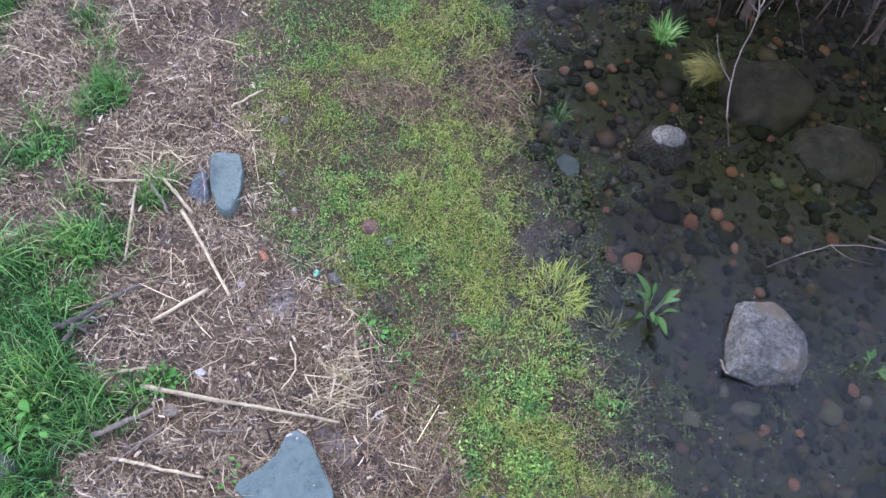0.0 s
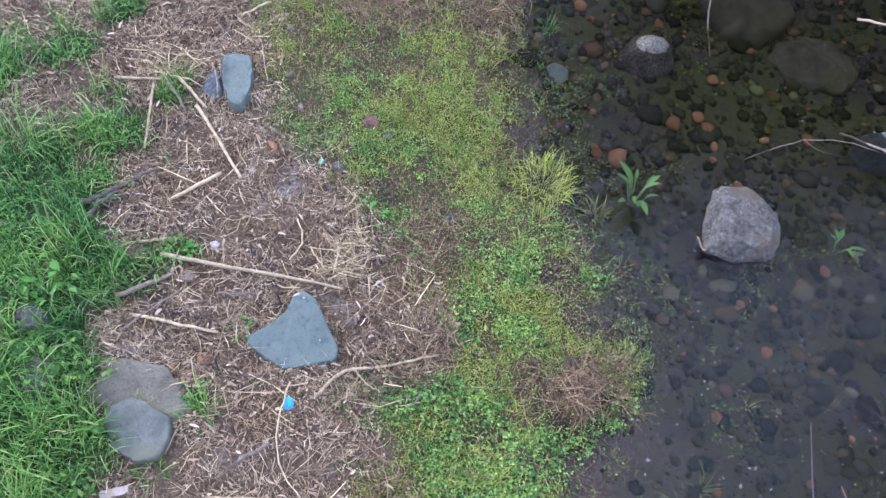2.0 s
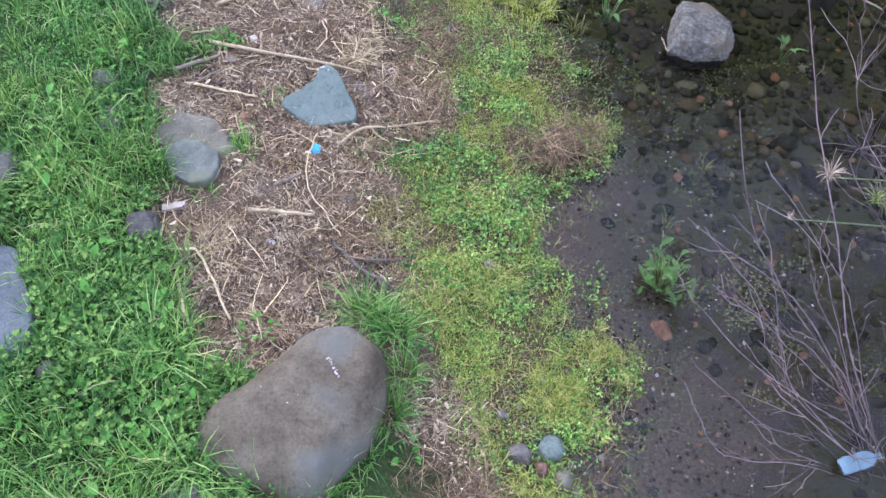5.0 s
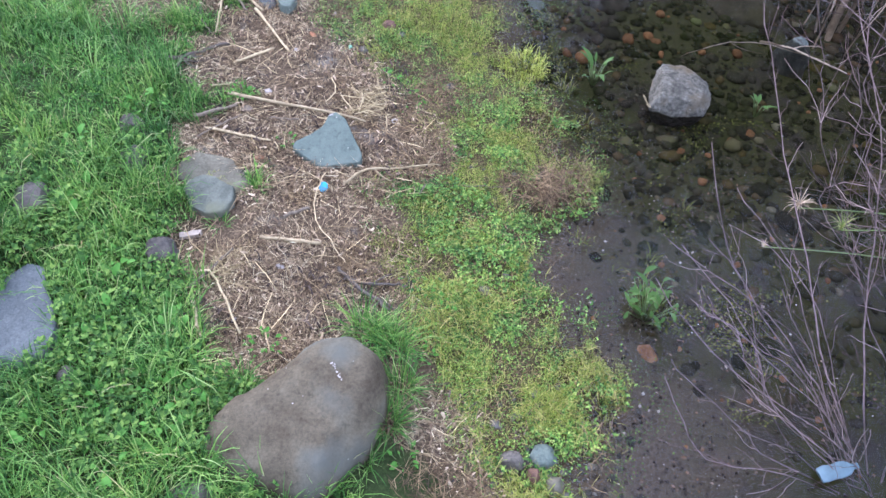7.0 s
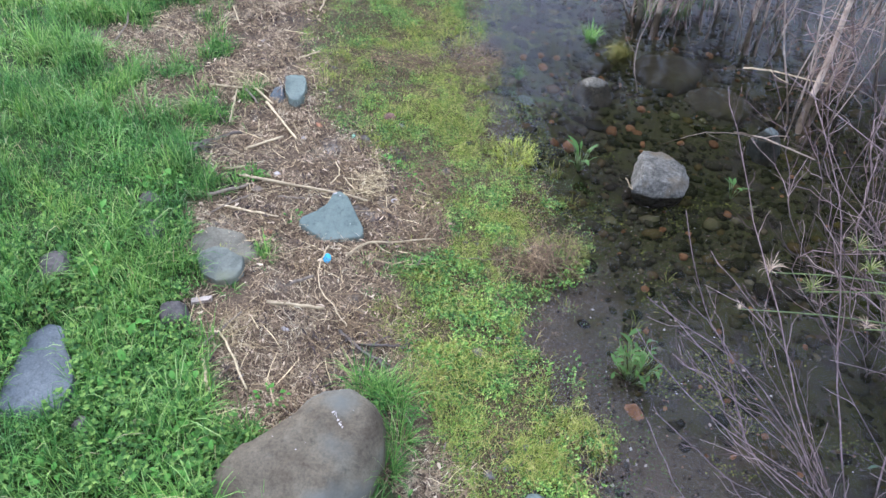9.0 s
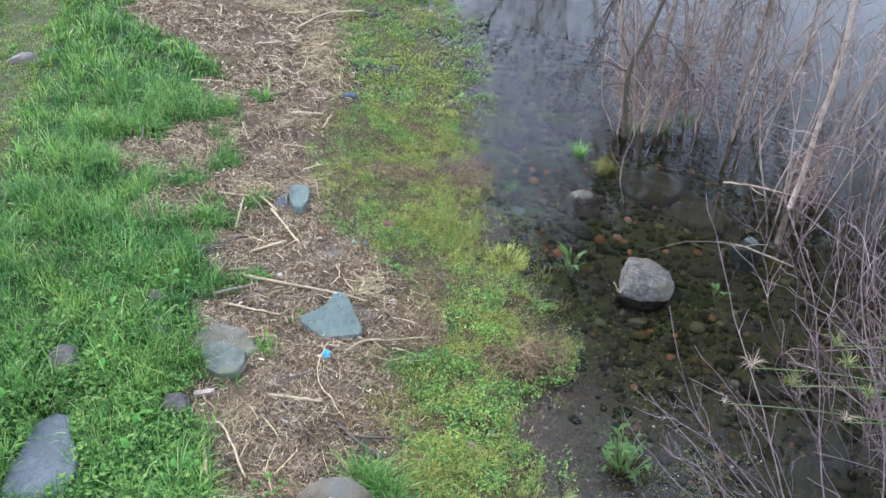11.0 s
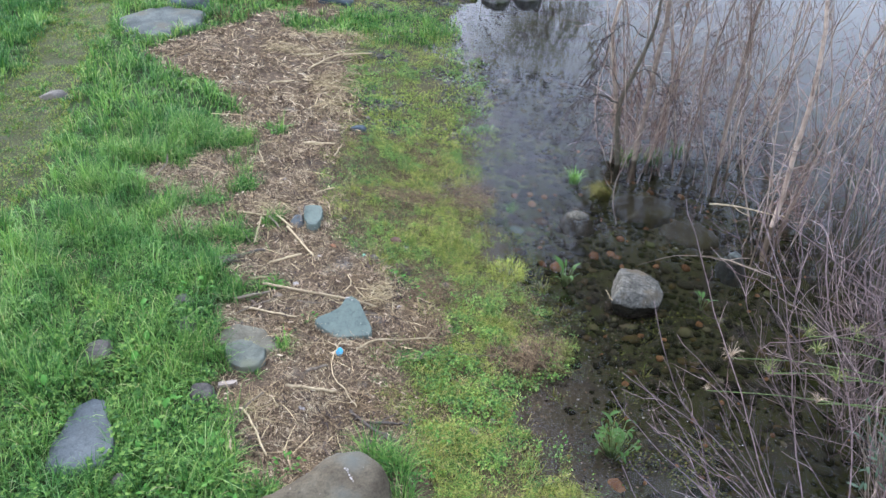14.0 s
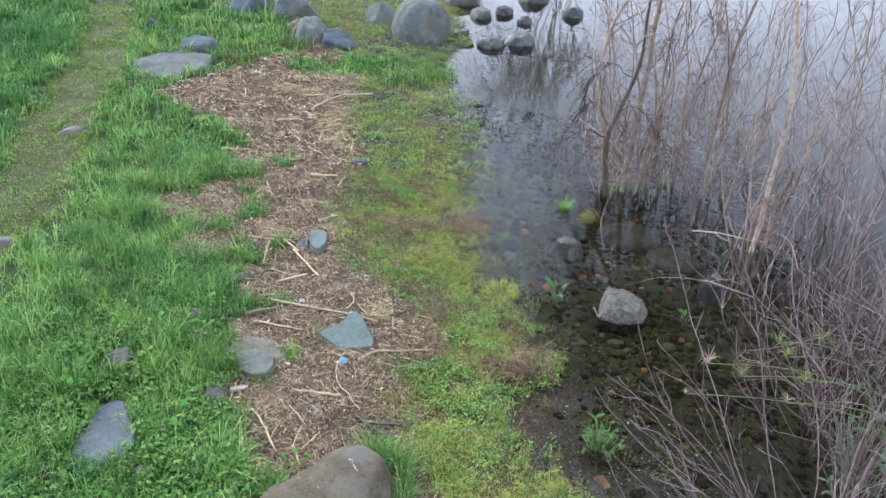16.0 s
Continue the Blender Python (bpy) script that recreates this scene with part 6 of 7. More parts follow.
def gravelly(x, y):
    s = np.interp(y, SHORE_Y, SHORE_X)
    far = step(4.0, 5.5, y) * step(1.9, 1.2, s - x) * step(-0.3, 0.0, s - x) * step(-0.3, 0.45, vnoise(x, y, 0.6, 15) + 0.4 * vnoise(x, y, 0.2, 52))
    near = step(-1.6, -2.1, y) * step(0.75, 0.3, s - x) * step(-0.5, -0.1, s - x) * 0.5
    return np.clip(far + near + 0.012 * zone_moss(x, y) + 0.5 * step(9.0, 10.5, y) * step(1.2, 0.5, np.abs(s - x)), 0, 1)


px, py = scatter((-1.4, 2.2, -3.0, 14.0), 620, gravelly, rng)
pebble_field("shore_gravel", px, py, (0.012 + 0.04 * rng.random(len(px)) ** 2) * np.interp(py, [3, 6], [0.75, 0.85]), M_GRIT, "grey gravel and small stones along the shore", "gravel", 23)

# ---------------------------------------------------------------- drift litter


def straws(name, box, per_m2, mask, lengths, widths, mat, label, seed, lift=0.012, category="straw", flow=None, curl=0.22):
    """Flat dry stems strewn over the bank, each bent once or twice."""
    rng = np.random.default_rng(seed)
    x, y = scatter(box, per_m2, mask, rng)
    n = len(x)
    L = lengths[0] + (lengths[1] - lengths[0]) * rng.random(n) ** 2.2
    W = rng.uniform(widths[0], widths[1], n)
    h = rng.uniform(0, 2 * np.pi, n) if flow is None else rng.normal(flow, 0.8, n)
    bend = rng.normal(0, curl, n)
    pts = []
    spans = ((-0.5, -0.5), (-0.17, 0), (0.17, 0), (0.5, 0.5)) if curl > 0.5 else ((-0.5, -0.5), (0.05, 0), (0.5, 0.5))
    m = len(spans)
    for s, b in spans:
        hh = h + bend * b
        px, py = x + np.cos(hh) * L * s, y + np.sin(hh) * L * s
        pz = np.maximum(height(px, py), -0.01)
        pts.append(np.stack([px, py, pz], 1))
    P = np.stack(pts, 1)
    tilt = rng.uniform(0.0, 1.0, n) ** 2 * lift * 3 + 0.003
    P[:, :, 2] += tilt[:, None] + rng.normal(0, lift * 0.5, (n, m)).clip(-lift, lift)
    side = np.stack([-np.sin(h), np.cos(h), rng.normal(0, 0.45, n)], 1) * (W / 2)[:, None]
    ends = np.array([0.6] + [1] * (m - 2) + [0.5])
    A, B = P - side[:, None] * ends[None, :, None], P + side[:, None] * ends[None, :, None]
    v = np.stack([A, B], 2).reshape(-1, 3)
    i = np.arange(n) * 2 * m
    q = np.concatenate([np.stack([i + 2 * k, i + 2 * k + 1, i + 2 * k + 3, i + 2 * k + 2], 1) for k in range(m - 1)])
    thing(name, mesh_from(name, v, [q], mat), label, category, kind="stuff")


GRIT = ((-0.78, 2.8, 0.32), (-0.2, 1.38, 0.2), (-0.95, 3.25, 0.3), (-0.45, 1.15, 0.16), (-0.62, 2.35, 0.15))


def grit_mask(x, y):
    m = 0 * x
    for cx, cy, r in GRIT:
        m = np.maximum(m, step(r, r * 0.45, np.hypot(x - cx, y - cy) + 0.1 * vnoise(x, y, 0.15, 34)))
    return m


px, py = scatter((-1.4, 0.1, 0.9, 3.7), 3500, lambda x, y: grit_mask(x, y) * (1 - zone_turf(x, y)), rng)
pebble_field("fine_grit", px, py, rng.uniform(0.003, 0.009, len(px)), M_GRIT, "fine grey grit showing through the drift litter", "grit", 24, 0.3, (0.4, 0.65), True)


def drift_mask(x, y):
    s = np.interp(y, DRIFT_Y, DRIFT_X)
    m = (1 - zone_turf(x, y)) * step(0.25, -0.05, x - s + 0.15 * vnoise(x, y, 0.3, 16)) * np.interp(y, [3, 9, 15], [1, 0.6, 0.45])
    return np.clip(m * (0.66 + 0.55 * vnoise(x, y, 0.35, 17) + 0.35 * vnoise(x, y, 0.12, 35)), 0.0, 1) * (x > -4.8) * (1 - 0.75 * grit_mask(x, y))


straws("drift_straw", (-3.0, 1.3, -2.7, 4.2), 7000, drift_mask, (0.02, 0.14), (0.0014, 0.0045), M_STRAW, "grey-brown dry stems and bark matted along the drift line", 31)
straws("drift_straw", (-4.8, 0.9, 4.2, 15.0), 3200, drift_mask, (0.04, 0.22), (0.003, 0.0085), M_STRAW, "grey-brown dry stems matted along the drift line", 32, 0.02)
straws("bark_bits", (-3.0, 1.3, -2.7, 4.2), 2600, drift_mask, (0.010, 0.065), (0.005, 0.017), M_BARKBIT, "dark bits of bark and rotted leaf in the drift line", 37, 0.014, "bark")
straws("bark_bits", (-4.8, 0.9, 4.2, 15.0), 600, drift_mask, (0.02, 0.10), (0.010, 0.03), M_BARKBIT, "dark bits of bark and rotted leaf in the drift line", 38, 0.02, "bark")
straws("long_drift_stems", (-3.0, 1.3, -2.7, 4.2), 330, drift_mask, (0.08, 0.34), (0.0025, 0.007), M_DRYSTEM, "longer pale dry stems on the drift line", 33, 0.02)
straws("long_drift_stems", (-4.8, 0.9, 4.2, 15.0), 90, drift_mask, (0.15, 0.5), (0.006, 0.014), M_DRYSTEM, "longer pale dry stems on the drift line", 34, 0.025)


def tan_mask(x, y):
    m = 0 * x
    for cx, cy, a, b in ((-1.25, 6.0, 0.45, 0.6), (-1.15, 5.1, 0.3, 0.4), (-2.0, 7.2, 0.7, 0.3), (-0.75, -1.15, 0.22, 0.25), (-1.2, 1.95, 0.25, 0.15), (0.02, 0.62, 0.2, 0.3), (-1.7, 8.3, 0.8, 0.6)):
        m = np.maximum(m, step(1.0, 0.3, np.hypot((x - cx) / a, (y - cy) / b) + 0.35 * vnoise(x, y, 0.2, 48)))
    return m * (1 - zone_turf(x, y))


def dark_mask(x, y):
    m = step(0.35, 0.75, vnoise(x, y, 0.3, 49) + 0.4 * vnoise(x, y, 0.1, 50)) * 0.45 * (drift_mask(x, y) > 0.05)
    for cx, cy, a, b in ((0.12, -1.12, 0.34, 0.2), (-0.72, 0.12, 0.2, 0.12), (-1.1, 0.75, 0.2, 0.1), (0.22, 0.15, 0.2, 0.3), (-0.5, -0.2, 0.25, 0.06), (0.0, -1.45, 0.25, 0.15), (-0.85, -1.5, 0.1, 0.3), (0.2, 0.9, 0.15, 0.4)):
        m = np.maximum(m, step(1.0, 0.3, np.hypot((x - cx) / a, (y - cy) / b) + 0.35 * vnoise(x, y, 0.15, 51)))
    return m


straws("tan_straw", (-3.0, 0.6, -1.6, 9.2), 2000, tan_mask, (0.08, 0.32), (0.003, 0.008), M_TANSTRAW, "tan dead grass stems lying in sheaves on the drift line", 67, 0.03, "straw", 0.4, 0.5)
straws("dark_debris", (-1.6, 0.9, -2.0, 4.2), 1700, dark_mask, (0.015, 0.11), (0.004, 0.013), M_DARKBIT, "dark rotted stems and bark clumped in the drift line", 68, 0.022, "bark")


def rush_mask(x, y):
    m = 0 * x
    for cx, cy, a, b in ((1.38, -0.11, 0.36, 0.2), (1.12, 0.02, 0.2, 0.12), (0.10, -1.05, 0.30, 0.16), (0.35, 0.55, 0.22, 0.45), (0.75, -2.45, 0.4, 0.2), (0.45, 0.2, 0.35, 0.5), (0.5, 0.75, 0.3, 0.5), (0.85, 2.9, 0.35, 0.5), (0.1, 2.75, 0.5, 0.35), (-0.35, 1.85, 0.2, 0.2)):
        m = np.maximum(m, step(1.0, 0.4, np.hypot((x - cx) / a, (y - cy) / b)))
    return m * 0.9


straws("rush_heap", (0.9, 1.85, -0.5, 0.3), 7500, lambda x, y: step(1.0, 0.3, np.hypot((x - 1.38) / 0.36, (y + 0.11 - 0.25 * (x - 1.38)) / 0.18) + 0.8 * vnoise(x, y, 0.12, 33)), (0.08, 0.40), (0.002, 0.005), M_DEADGRASS, "tan heap of tangled dead rushes on wet weeds", 39, 0.085, "dead grass")
straws("dead_rushes", (-0.3, 1.8, -2.8, 3.5), 2600, rush_mask, (0.06, 0.30), (0.002, 0.005), M_DEADGRASS, "tangled tan dead rushes at the water's edge", 35, 0.025, "dead grass")
straws("dead_rushes", (-0.3, 1.8, -2.8, 5.0), 260, lambda x, y: zone_moss(x, y) * 0.8, (0.05, 0.22), (0.002, 0.004), M_DEADGRASS, "dry tan stems among creeping weeds", 36, 0.02, "dead grass")

# ---------------------------------------------------------------- turf and creeping weeds


def turf(name, box, per_m2, mask, length, width, mat, label, seed, lean=0.75, clump=0.35, tufts=0.0, spread=0.02):
    rng = np.random.default_rng(seed)
    x, y = scatter(box, per_m2, mask, rng)
    n = len(x)
    if tufts:
        # gather a share of the blades into tufts that splay outwards
        m = int(n * tufts)
        k = rng.integers(0, max(m // 16, 1), m)
        ox, oy = rng.normal(0, spread, m), rng.normal(0, spread, m)
        x, y = x.copy(), y.copy()
        grown = 0.8 + 0.9 * rng.random(n) ** 2
        cx, cy, cg = x[k], y[k], grown[k]
        x[:m], y[:m] = cx + ox, cy + oy
    tall = 1 + 1.25 * clump * vnoise(x, y, 0.35, 18) + 0.8 * clump * vnoise(x, y, 0.12, 19)
    L = rng.uniform(length[0], length[1], n) * tall * (1 - 0.72 * zone_path(x, y))
    sway = 2.2 * vnoise(x, y, 0.5, 20) + rng.normal(0, 1.0, n) - 0.6
    if tufts:
        sway[:m] = np.arctan2(oy, ox) + rng.normal(0, 0.4, m)
        L[:m] *= cg
    v, f = blades(x, y, height(x, y) - 0.01, L, rng.uniform(width[0], width[1], n), sway, lean * rng.uniform(0.25, 1.5, n))
    thing(name, mesh_from(name, v, f, mat), label, "grass", kind="stuff")


def near_turf(x, y): return zone_turf(x, y)


turf("grass", (-3.4, 0.3, -2.9, 4.0), 3400, near_turf, (0.06, 0.23), (0.0035, 0.0075), M_GRASS, "lush green uneven grass on the bank", 41, 0.9, 0.4, 0.6, 0.022)
turf("grass", (-7.2, -3.4, -1.0, 4.0), 1150, lambda x, y: zone_turf(x, y), (0.06, 0.19), (0.006, 0.010), M_GRASS, "lush green grass on the upper bank", 42, 0.9, 0.4, 0.6, 0.03)
turf("grass", (-7.5, 0.6, 4.0, 10.0), 950, lambda x, y: zone_turf(x, y) * (1 - 0.3 * zone_path(x, y)), (0.07, 0.20), (0.009, 0.015), M_GRASS, "lush green grass on the upper bank", 43, 0.9, 0.4, 0.6, 0.04)
turf("grass", (-11.0, 1.0, 10.0, 16.0), 300, lambda x, y: zone_turf(x, y), (0.10, 0.28), (0.014, 0.024), M_GRASS, "green grass on the far bank", 44, 0.9, 0.4, 0.5, 0.06)
def lush(x, y): return zone_turf(x, y) * step(0.0, 0.6, vnoise(x, y, 0.55, 46) + 0.5 * vnoise(x, y, 0.2, 47)) * (1 - zone_path(x, y))


turf("long_grass", (-3.4, 0.3, -2.9, 4.0), 600, lush, (0.14, 0.30), (0.004, 0.008), M_LIME, "longer light green grass arching over the turf", 46, 1.25, 0.4, 0.8, 0.03)
turf("long_grass", (-8.0, -3.4, -1.0, 4.0), 200, lush, (0.14, 0.30), (0.006, 0.011), M_LIME, "longer light green grass arching over the turf", 47, 1.15, 0.4, 0.8, 0.04)
turf("long_grass", (-9.5, 0.6, 4.0, 12.0), 110, lush, (0.12, 0.27), (0.009, 0.016), M_LIME, "longer light green grass arching over the turf", 48, 1.1, 0.4, 0.8, 0.05)
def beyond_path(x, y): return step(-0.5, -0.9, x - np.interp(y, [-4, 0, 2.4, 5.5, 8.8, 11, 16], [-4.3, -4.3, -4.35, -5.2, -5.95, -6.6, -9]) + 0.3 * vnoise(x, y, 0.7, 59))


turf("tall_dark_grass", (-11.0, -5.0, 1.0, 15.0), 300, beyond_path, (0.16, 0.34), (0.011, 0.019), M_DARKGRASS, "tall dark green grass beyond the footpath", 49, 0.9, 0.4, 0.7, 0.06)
turf("path_grass", (-7.8, -3.2, -1.0, 12.0), 1700, lambda x, y: zone_path(x, y), (0.09, 0.17), (0.007, 0.012), M_PATH, "short yellow-green trodden grass of a footpath", 45, 1.2)


def weed_leaves(name, box, per_m2, mask, size, mat, label, seed, rise=0.03, category="weeds", bottom=-0.015, lobes=1):
    rng = np.random.default_rng(seed)
    x, y = scatter(box, per_m2, mask, rng)
    n = len(x)
    a = rng.uniform(0, 2 * np.pi, n)
    L = rng.uniform(size[0], size[1], n)
    hump = 0.5 + 0.5 * vnoise(x, y, 0.14, 23)
    z = np.maximum(height(x, y), bottom) + rng.uniform(0.0, rise, n) * (0.4 + hump) + 0.002
    tilt = rng.normal(0.15, 0.4, n)
    along = np.stack([np.cos(a) * np.cos(tilt), np.sin(a) * np.cos(tilt), np.sin(tilt)], 1) * L[:, None]
    roll = rng.normal(0, 0.45, n)
    across = np.stack([-np.sin(a) * np.cos(roll), np.cos(a) * np.cos(roll), np.sin(roll)], 1) * (L * rng.uniform(0.28, 0.45, n))[:, None]
    fold = np.stack([0 * a, 0 * a, L * 0.12], 1)
    foot = np.stack([x, y, z], 1)
    if lobes > 1:
        # a leaf of several lobes that fan out from one foot
        wide = across / (np.linalg.norm(across, axis=1)[:, None] + 1e-9) * L[:, None]
        turns, flat_along = np.linspace(-0.95, 0.95, lobes), along
        along = np.concatenate([along * math.cos(t) + wide * math.sin(t) for t in turns])
        across = np.cross(np.tile(np.cross(flat_along, wide), (lobes, 1)), along)
        across *= 0.32 * np.tile(L, lobes)[:, None] / (np.linalg.norm(across, axis=1)[:, None] + 1e-9)
        foot, fold = np.tile(foot, (lobes, 1)), np.tile(fold, (lobes, 1))
    v, f = leaves(foot, along, across, fold)
    thing(name, mesh_from(name, v, f, mat), label, category, kind="stuff")


def leafy(x, y): return np.clip(0.52 + 1.6 * vnoise(x, y, 0.45, 24) + 0.7 * vnoise(x, y, 0.16, 28) + np.interp(y, [-2.5, -1.6, 0.2, 1.6, 2.2, 4], [-0.3, 0.15, 0.4, 0.05, -0.5, -0.1]), 0, 1)
def gaps(x, y): return np.clip(0.78 + 1.4 * vnoise(x, y, 0.26, 29) + 0.9 * vnoise(x, y, 0.08, 30), 0.16, 1) * (1 - 0.8 * rush_mask(x, y))
def fine_gaps(x, y): return gaps(x, y) * np.clip(0.85 + 1.1 * vnoise(x, y, 0.035, 58), 0.25, 1)


weed_leaves("creeping_weeds", (-1.2, 2.1, -2.9, 4.4), 33000, lambda x, y: weed_cover(x, y) * leafy(x, y) * fine_gaps(x, y), (0.006, 0.0165), M_MOSS, "bright green creeping weeds carpeting the wet shore", 51, 0.05)
weed_leaves("yellow_weeds", (-1.2, 2.1, -2.9, 4.4), 29000, lambda x, y: weed_cover(x, y) * (1 - leafy(x, y)) * fine_gaps(x, y), (0.005, 0.013), M_MOSSY, "yellow-green creeping weeds on wet mud", 57, 0.03)
weed_leaves("creeping_weeds", (0.0, 2.1, -2.9, 1.0), 5200, lambda x, y: weed_cover(x, y) * step(1.0, 0.1, y) * np.clip(0.25 + 1.4 * vnoise(x, y, 0.22, 62), 0, 1) * (1 - 0.8 * rush_mask(x, y)), (0.012, 0.026), M_MOSS, "broader bright green weed leaves on the near wet shore", 73, 0.06, lobes=3)
weed_leaves("creeping_weeds", (-3.2, 1.5, 4.4, 15.5), 12500, lambda x, y: np.interp(y, [4.4, 8, 15], [1, 0.65, 0.4]) * weed_cover(x, y) * leafy(x, y) * fine_gaps(x, y), (0.010, 0.027), M_MOSS, "bright green creeping weeds along the far shore", 52, 0.06)
weed_leaves("yellow_weeds", (-3.2, 1.5, 4.4, 15.5), 10500, lambda x, y: np.interp(y, [4.4, 8, 15], [1, 0.65, 0.4]) * weed_cover(x, y) * (1 - leafy(x, y)) * fine_gaps(x, y), (0.009, 0.022), M_MOSSY, "yellow-green creeping weeds along the far shore", 58, 0.035)
straws("gap_stems", (-1.2, 2.1, -2.9, 4.4), 4600, lambda x, y: weed_cover(x, y) * np.clip(1.1 - gaps(x, y), 0, 1), (0.02, 0.10), (0.0014, 0.0036), M_DEADGRASS, "brown dead stems in the gaps between creeping weeds", 69, 0.014, "dead grass", None, 1.0)
turf("yellow_shore_grass", (-1.2, 2.1, -2.9, 4.4), 3600, lambda x, y: weed_cover(x, y) * np.clip(0.4 + 0.9 * (1 - leafy(x, y)), 0, 1) * gaps(x, y), (0.03, 0.11), (0.0016, 0.0034), M_WISP, "yellow-green wispy grass in the wet shore", 53, 1.25, 0.4, 0.6, 0.018)
turf("yellow_shore_grass", (-3.2, 1.5, 4.4, 15.5), 1000, lambda x, y: weed_cover(x, y) * 0.6 * gaps(x, y), (0.05, 0.13), (0.004, 0.006), M_WISP, "yellow-green wispy grass in the wet shore", 54, 1.1)
def leafy_bank(x, y): return zone_turf(x, y) * step(0.4, -0.7, y) * step(-2.8, -2.2, x) * np.clip(0.5 + 0.9 * vnoise(x, y, 0.3, 54) + 0.6 * vnoise(x, y, 0.09, 55), 0, 1)


weed_leaves("lobed_weeds", (-2.9, 0.2, -2.9, 0.4), 1800, leafy_bank, (0.020, 0.044), M_CRANE, "lobed green weed leaves crowding the grass", 70, 0.16, lobes=3)
weed_leaves("turf_weeds", (-3.4, 0.3, -2.9, 1.5), 3600, lambda x, y: zone_turf(x, y) * np.clip(0.1 + 1.5 * vnoise(x, y, 0.45, 26), 0, 1), (0.008, 0.024), M_WEED, "small broad leaves between the grass", 55, 0.10)
def off_shore(x, y, near, far):
    d = x - np.interp(y, SHORE_Y, SHORE_X)
    return step(near, near + 0.12, d) * step(far, far * 0.4, d + 0.3 * vnoise(x, y, 0.5, 40))


weed_leaves("water_weed", (0.6, 2.6, -2.6, 4.5), 3600, lambda x, y: off_shore(x, y, -0.05, 0.85) * step(np.interp(y, [-0.6, 0.0, 2.6, 3.2], [0.05, -0.12, -0.12, 0.05]), 0.5, vnoise(x, y, 0.24, 27) + 0.4 * vnoise(x, y, 0.09, 41)),
            (0.005, 0.015), M_WATERWEED, "scattered green weed floating at the water's edge", 56, 0.03)
turf("water_edge_wisps", (0.6, 2.6, -2.6, 4.5), 900, lambda x, y: off_shore(x, y, 0.0, 0.7) * step(0.1, 0.6, vnoise(x, y, 0.3, 42)), (0.06, 0.15), (0.002, 0.0045), M_WISP, "thin yellow-green blades in the water's edge", 65, 1.2, 0.4, 0.7, 0.02)
weed_leaves("sunken_weed", (0.8, 4.2, -1.8, 5.0), 6000, lambda x, y: off_shore(x, y, 0.1, 2.6) * step(0.12, 0.6, vnoise(x, y, 0.42, 43) + 0.5 * vnoise(x, y, 0.13, 44)),
            (0.008, 0.026), M_SUNKEN, "olive weed growing on the lake bed", 66, 0.02, bottom=-1.0)
straws("shore_tangle", (-0.4, 2.1, -2.9, 4.4), 2600, lambda x, y: weed_cover(x, y) * np.clip(0.25 + 1.0 * (1 - leafy(x, y)), 0, 1) * gaps(x, y), (0.03, 0.13), (0.0014, 0.003), M_WISP, "tangle of yellow-green stems over the wet shore", 62, 0.03, "weeds", None, 1.4)
straws("shore_tangle", (0.3, 2.1, -2.9, -0.8), 6000, lambda x, y: zone_moss(x, y) * step(-0.8, -1.4, y) * gaps(x, y), (0.03, 0.12), (0.0018, 0.004), M_WISP, "tangle of yellow-green stems over the near shore", 63, 0.03, "weeds", None, 1.4)
straws("fine_fibres", (-3.0, 1.3, -2.7, 4.2), 2600, drift_mask, (0.06, 0.24), (0.0010, 0.0022), M_STRAW, "fine dry fibres tangled in the drift line", 64, 0.022, "straw", None, 0.5)


turf("near_wisps", (0.3, 2.1, -2.9, -0.7), 2600, lambda x, y: zone_moss(x, y) * step(-0.7, -1.2, y) * gaps(x, y), (0.05, 0.14), (0.002, 0.004), M_WISP, "long yellow-green wisps trailing over the near shore", 71, 1.35, 0.4, 0.5, 0.02)
straws("fringe_stems", (1.0, 2.2, -2.6, 0.4), 700, lambda x, y: off_shore(x, y, -0.05, 0.5) * step(-0.1, 0.5, vnoise(x, y, 0.3, 56)), (0.05, 0.22), (0.0016, 0.0035), M_DEADGRASS, "red-brown dead stems fringing the water's edge", 72, 0.03, "dead grass", None, 1.2)


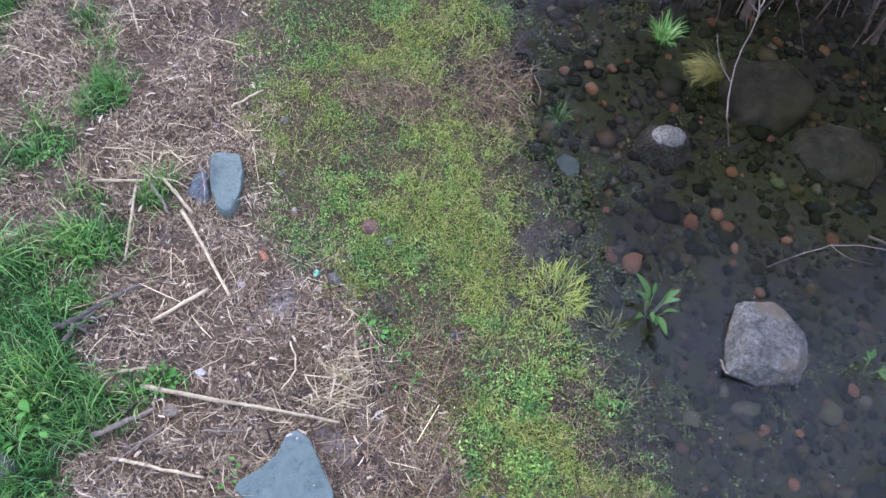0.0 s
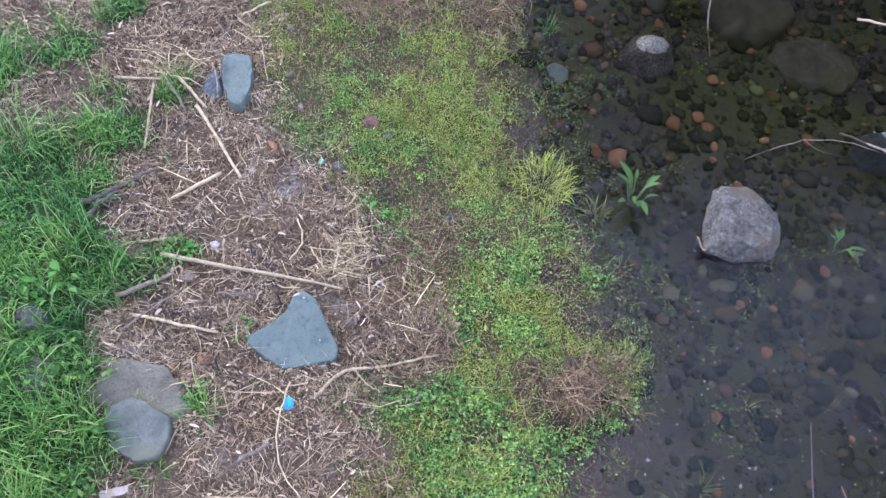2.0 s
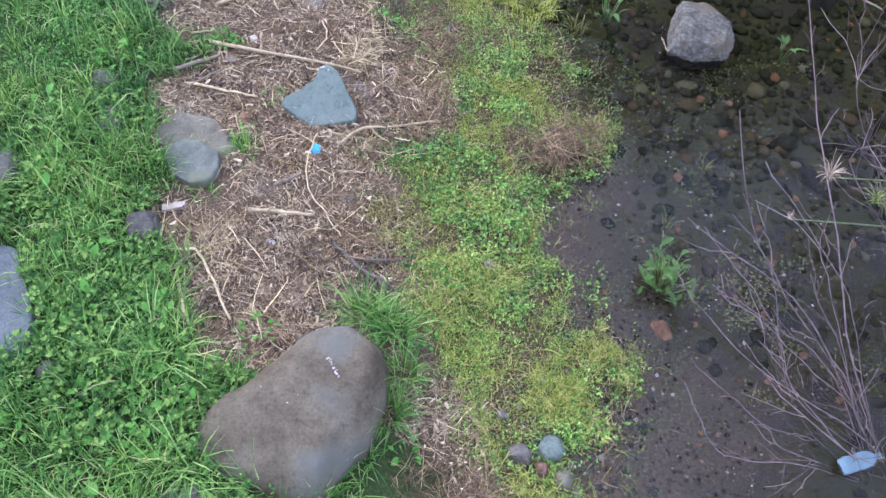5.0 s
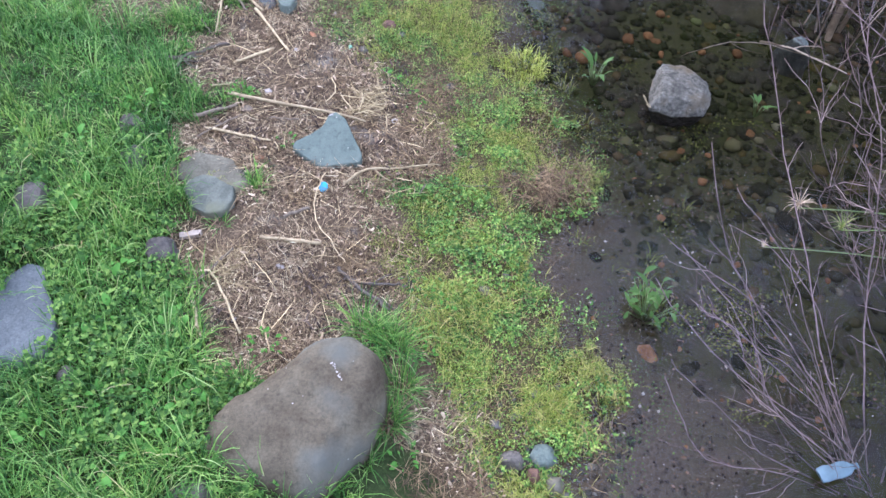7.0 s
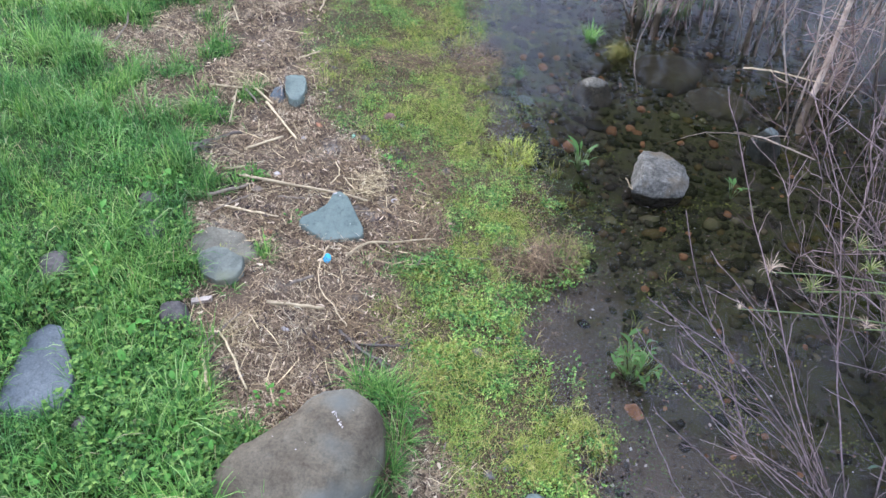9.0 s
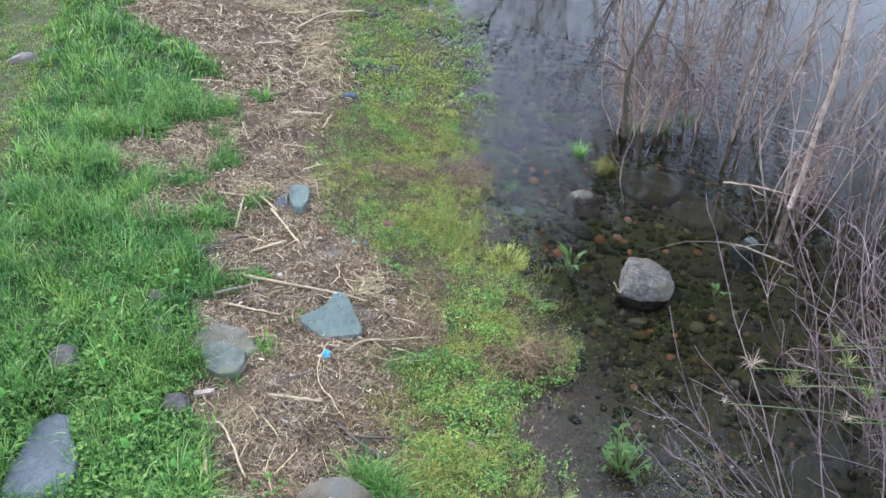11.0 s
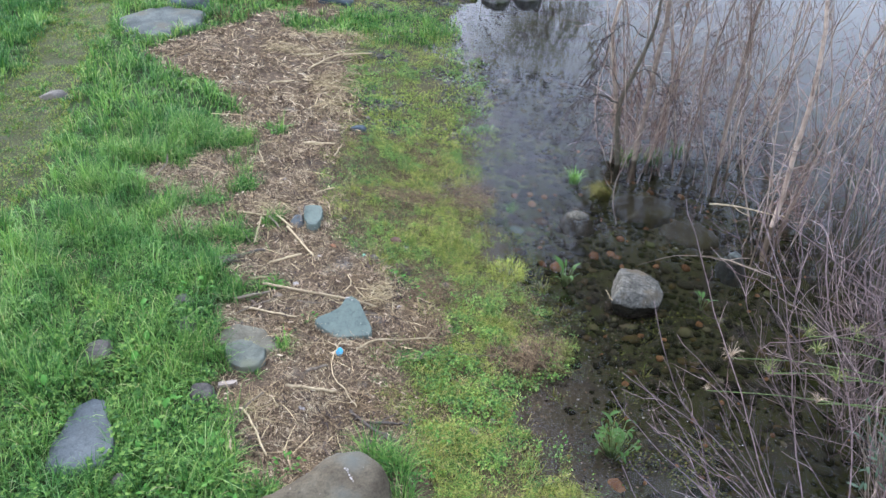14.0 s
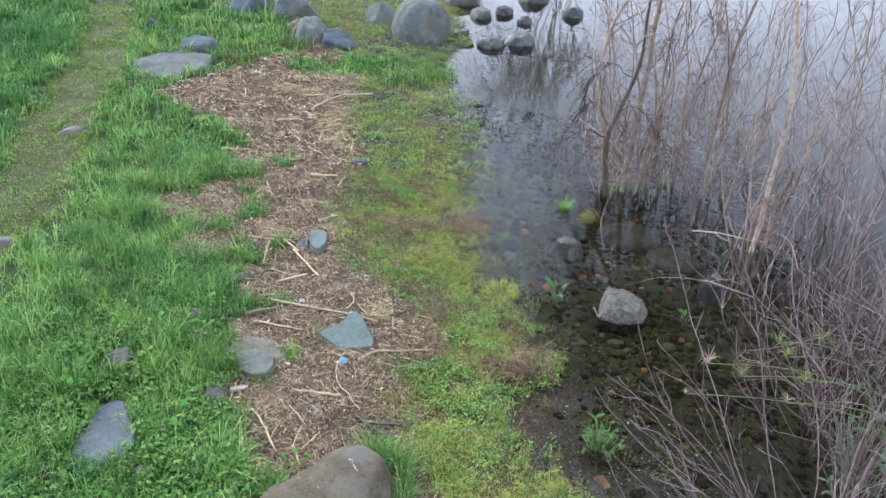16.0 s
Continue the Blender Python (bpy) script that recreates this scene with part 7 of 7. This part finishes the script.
def floating_specks():
    """Seeds and petals lying on the still water."""
    rng = np.random.default_rng(61)

    def mask(x, y):
        d = x - np.interp(y, SHORE_Y, SHORE_X)
        return step(0.0, 0.2, d) * np.clip(0.25 + 0.7 * vnoise(x, y, 0.5, 31), 0.03, 1) * np.interp(d, [0, 0.8, 3], [1, 0.6, 0.15])
    x, y = scatter((0.5, 4.6, -2.8, 7.0), 330, mask, rng)
    n = len(x)
    a, L = rng.uniform(0, 2 * np.pi, n), rng.uniform(0.003, 0.009, n) * (1 + (rng.random(n) < 0.04))
    along = np.stack([np.cos(a), np.sin(a), 0 * a], 1) * L[:, None]
    across = np.stack([-np.sin(a), np.cos(a), 0 * a], 1) * (L * 0.4)[:, None]
    v, f = leaves(np.stack([x, y, 0.004 + 0 * x], 1), along, across, np.stack([0 * a, 0 * a, L * 0.1], 1))
    thing("floating_specks", mesh_from("floating_specks", v, f, M_SPECK), "pale seeds and petals floating on the shallow water", "floating debris", kind="stuff")


floating_specks()


# ---------------------------------------------------------------- the bank behind
turf("grass", (-10.0, 1.0, -10.0, -2.9), 110, lambda x, y: zone_turf(x, y), (0.10, 0.26), (0.014, 0.024), M_GRASS, "green grass on the near bank", 81, 0.9, 0.4, 0.6, 0.05)
turf("grass", (-10.0, -7.2, -2.9, 4.0), 270, lambda x, y: zone_turf(x, y), (0.10, 0.24), (0.012, 0.020), M_GRASS, "green grass on the upper bank", 82, 0.9, 0.4, 0.6, 0.05)
turf("grass", (-7.2, -3.4, -2.9, -1.0), 560, lambda x, y: zone_turf(x, y), (0.07, 0.20), (0.008, 0.013), M_GRASS, "green grass on the upper bank", 83, 0.9, 0.4, 0.6, 0.04)
weed_leaves("creeping_weeds", (0.6, 2.2, -10.0, -2.9), 2200, lambda x, y: np.clip(zone_moss(x, y) + step(1.2, 1.4, x) * step(1.75, 1.5, x), 0, 1) * gaps(x, y), (0.018, 0.04), M_MOSSY, "yellow-green creeping weeds on the near shore", 84, 0.03)
straws("drift_straw", (0.4, 1.5, -10.0, -2.7), 1500, lambda x, y: step(0.7, 0.9, x) * 0.8, (0.05, 0.22), (0.004, 0.009), M_STRAW, "grey-brown dry stems along the near drift line", 85, 0.02)
px, py = scatter((1.5, 5.4, -8.0, -3.0), 120, in_lake, rng)
pebble_field("lake_pebbles", px, py, 0.02 + 0.05 * rng.random(len(px)) ** 2, M_PEBBLE, "brown pebbles on the near lake bed", "pebbles", 86, 0.38, (0.22, 0.5))
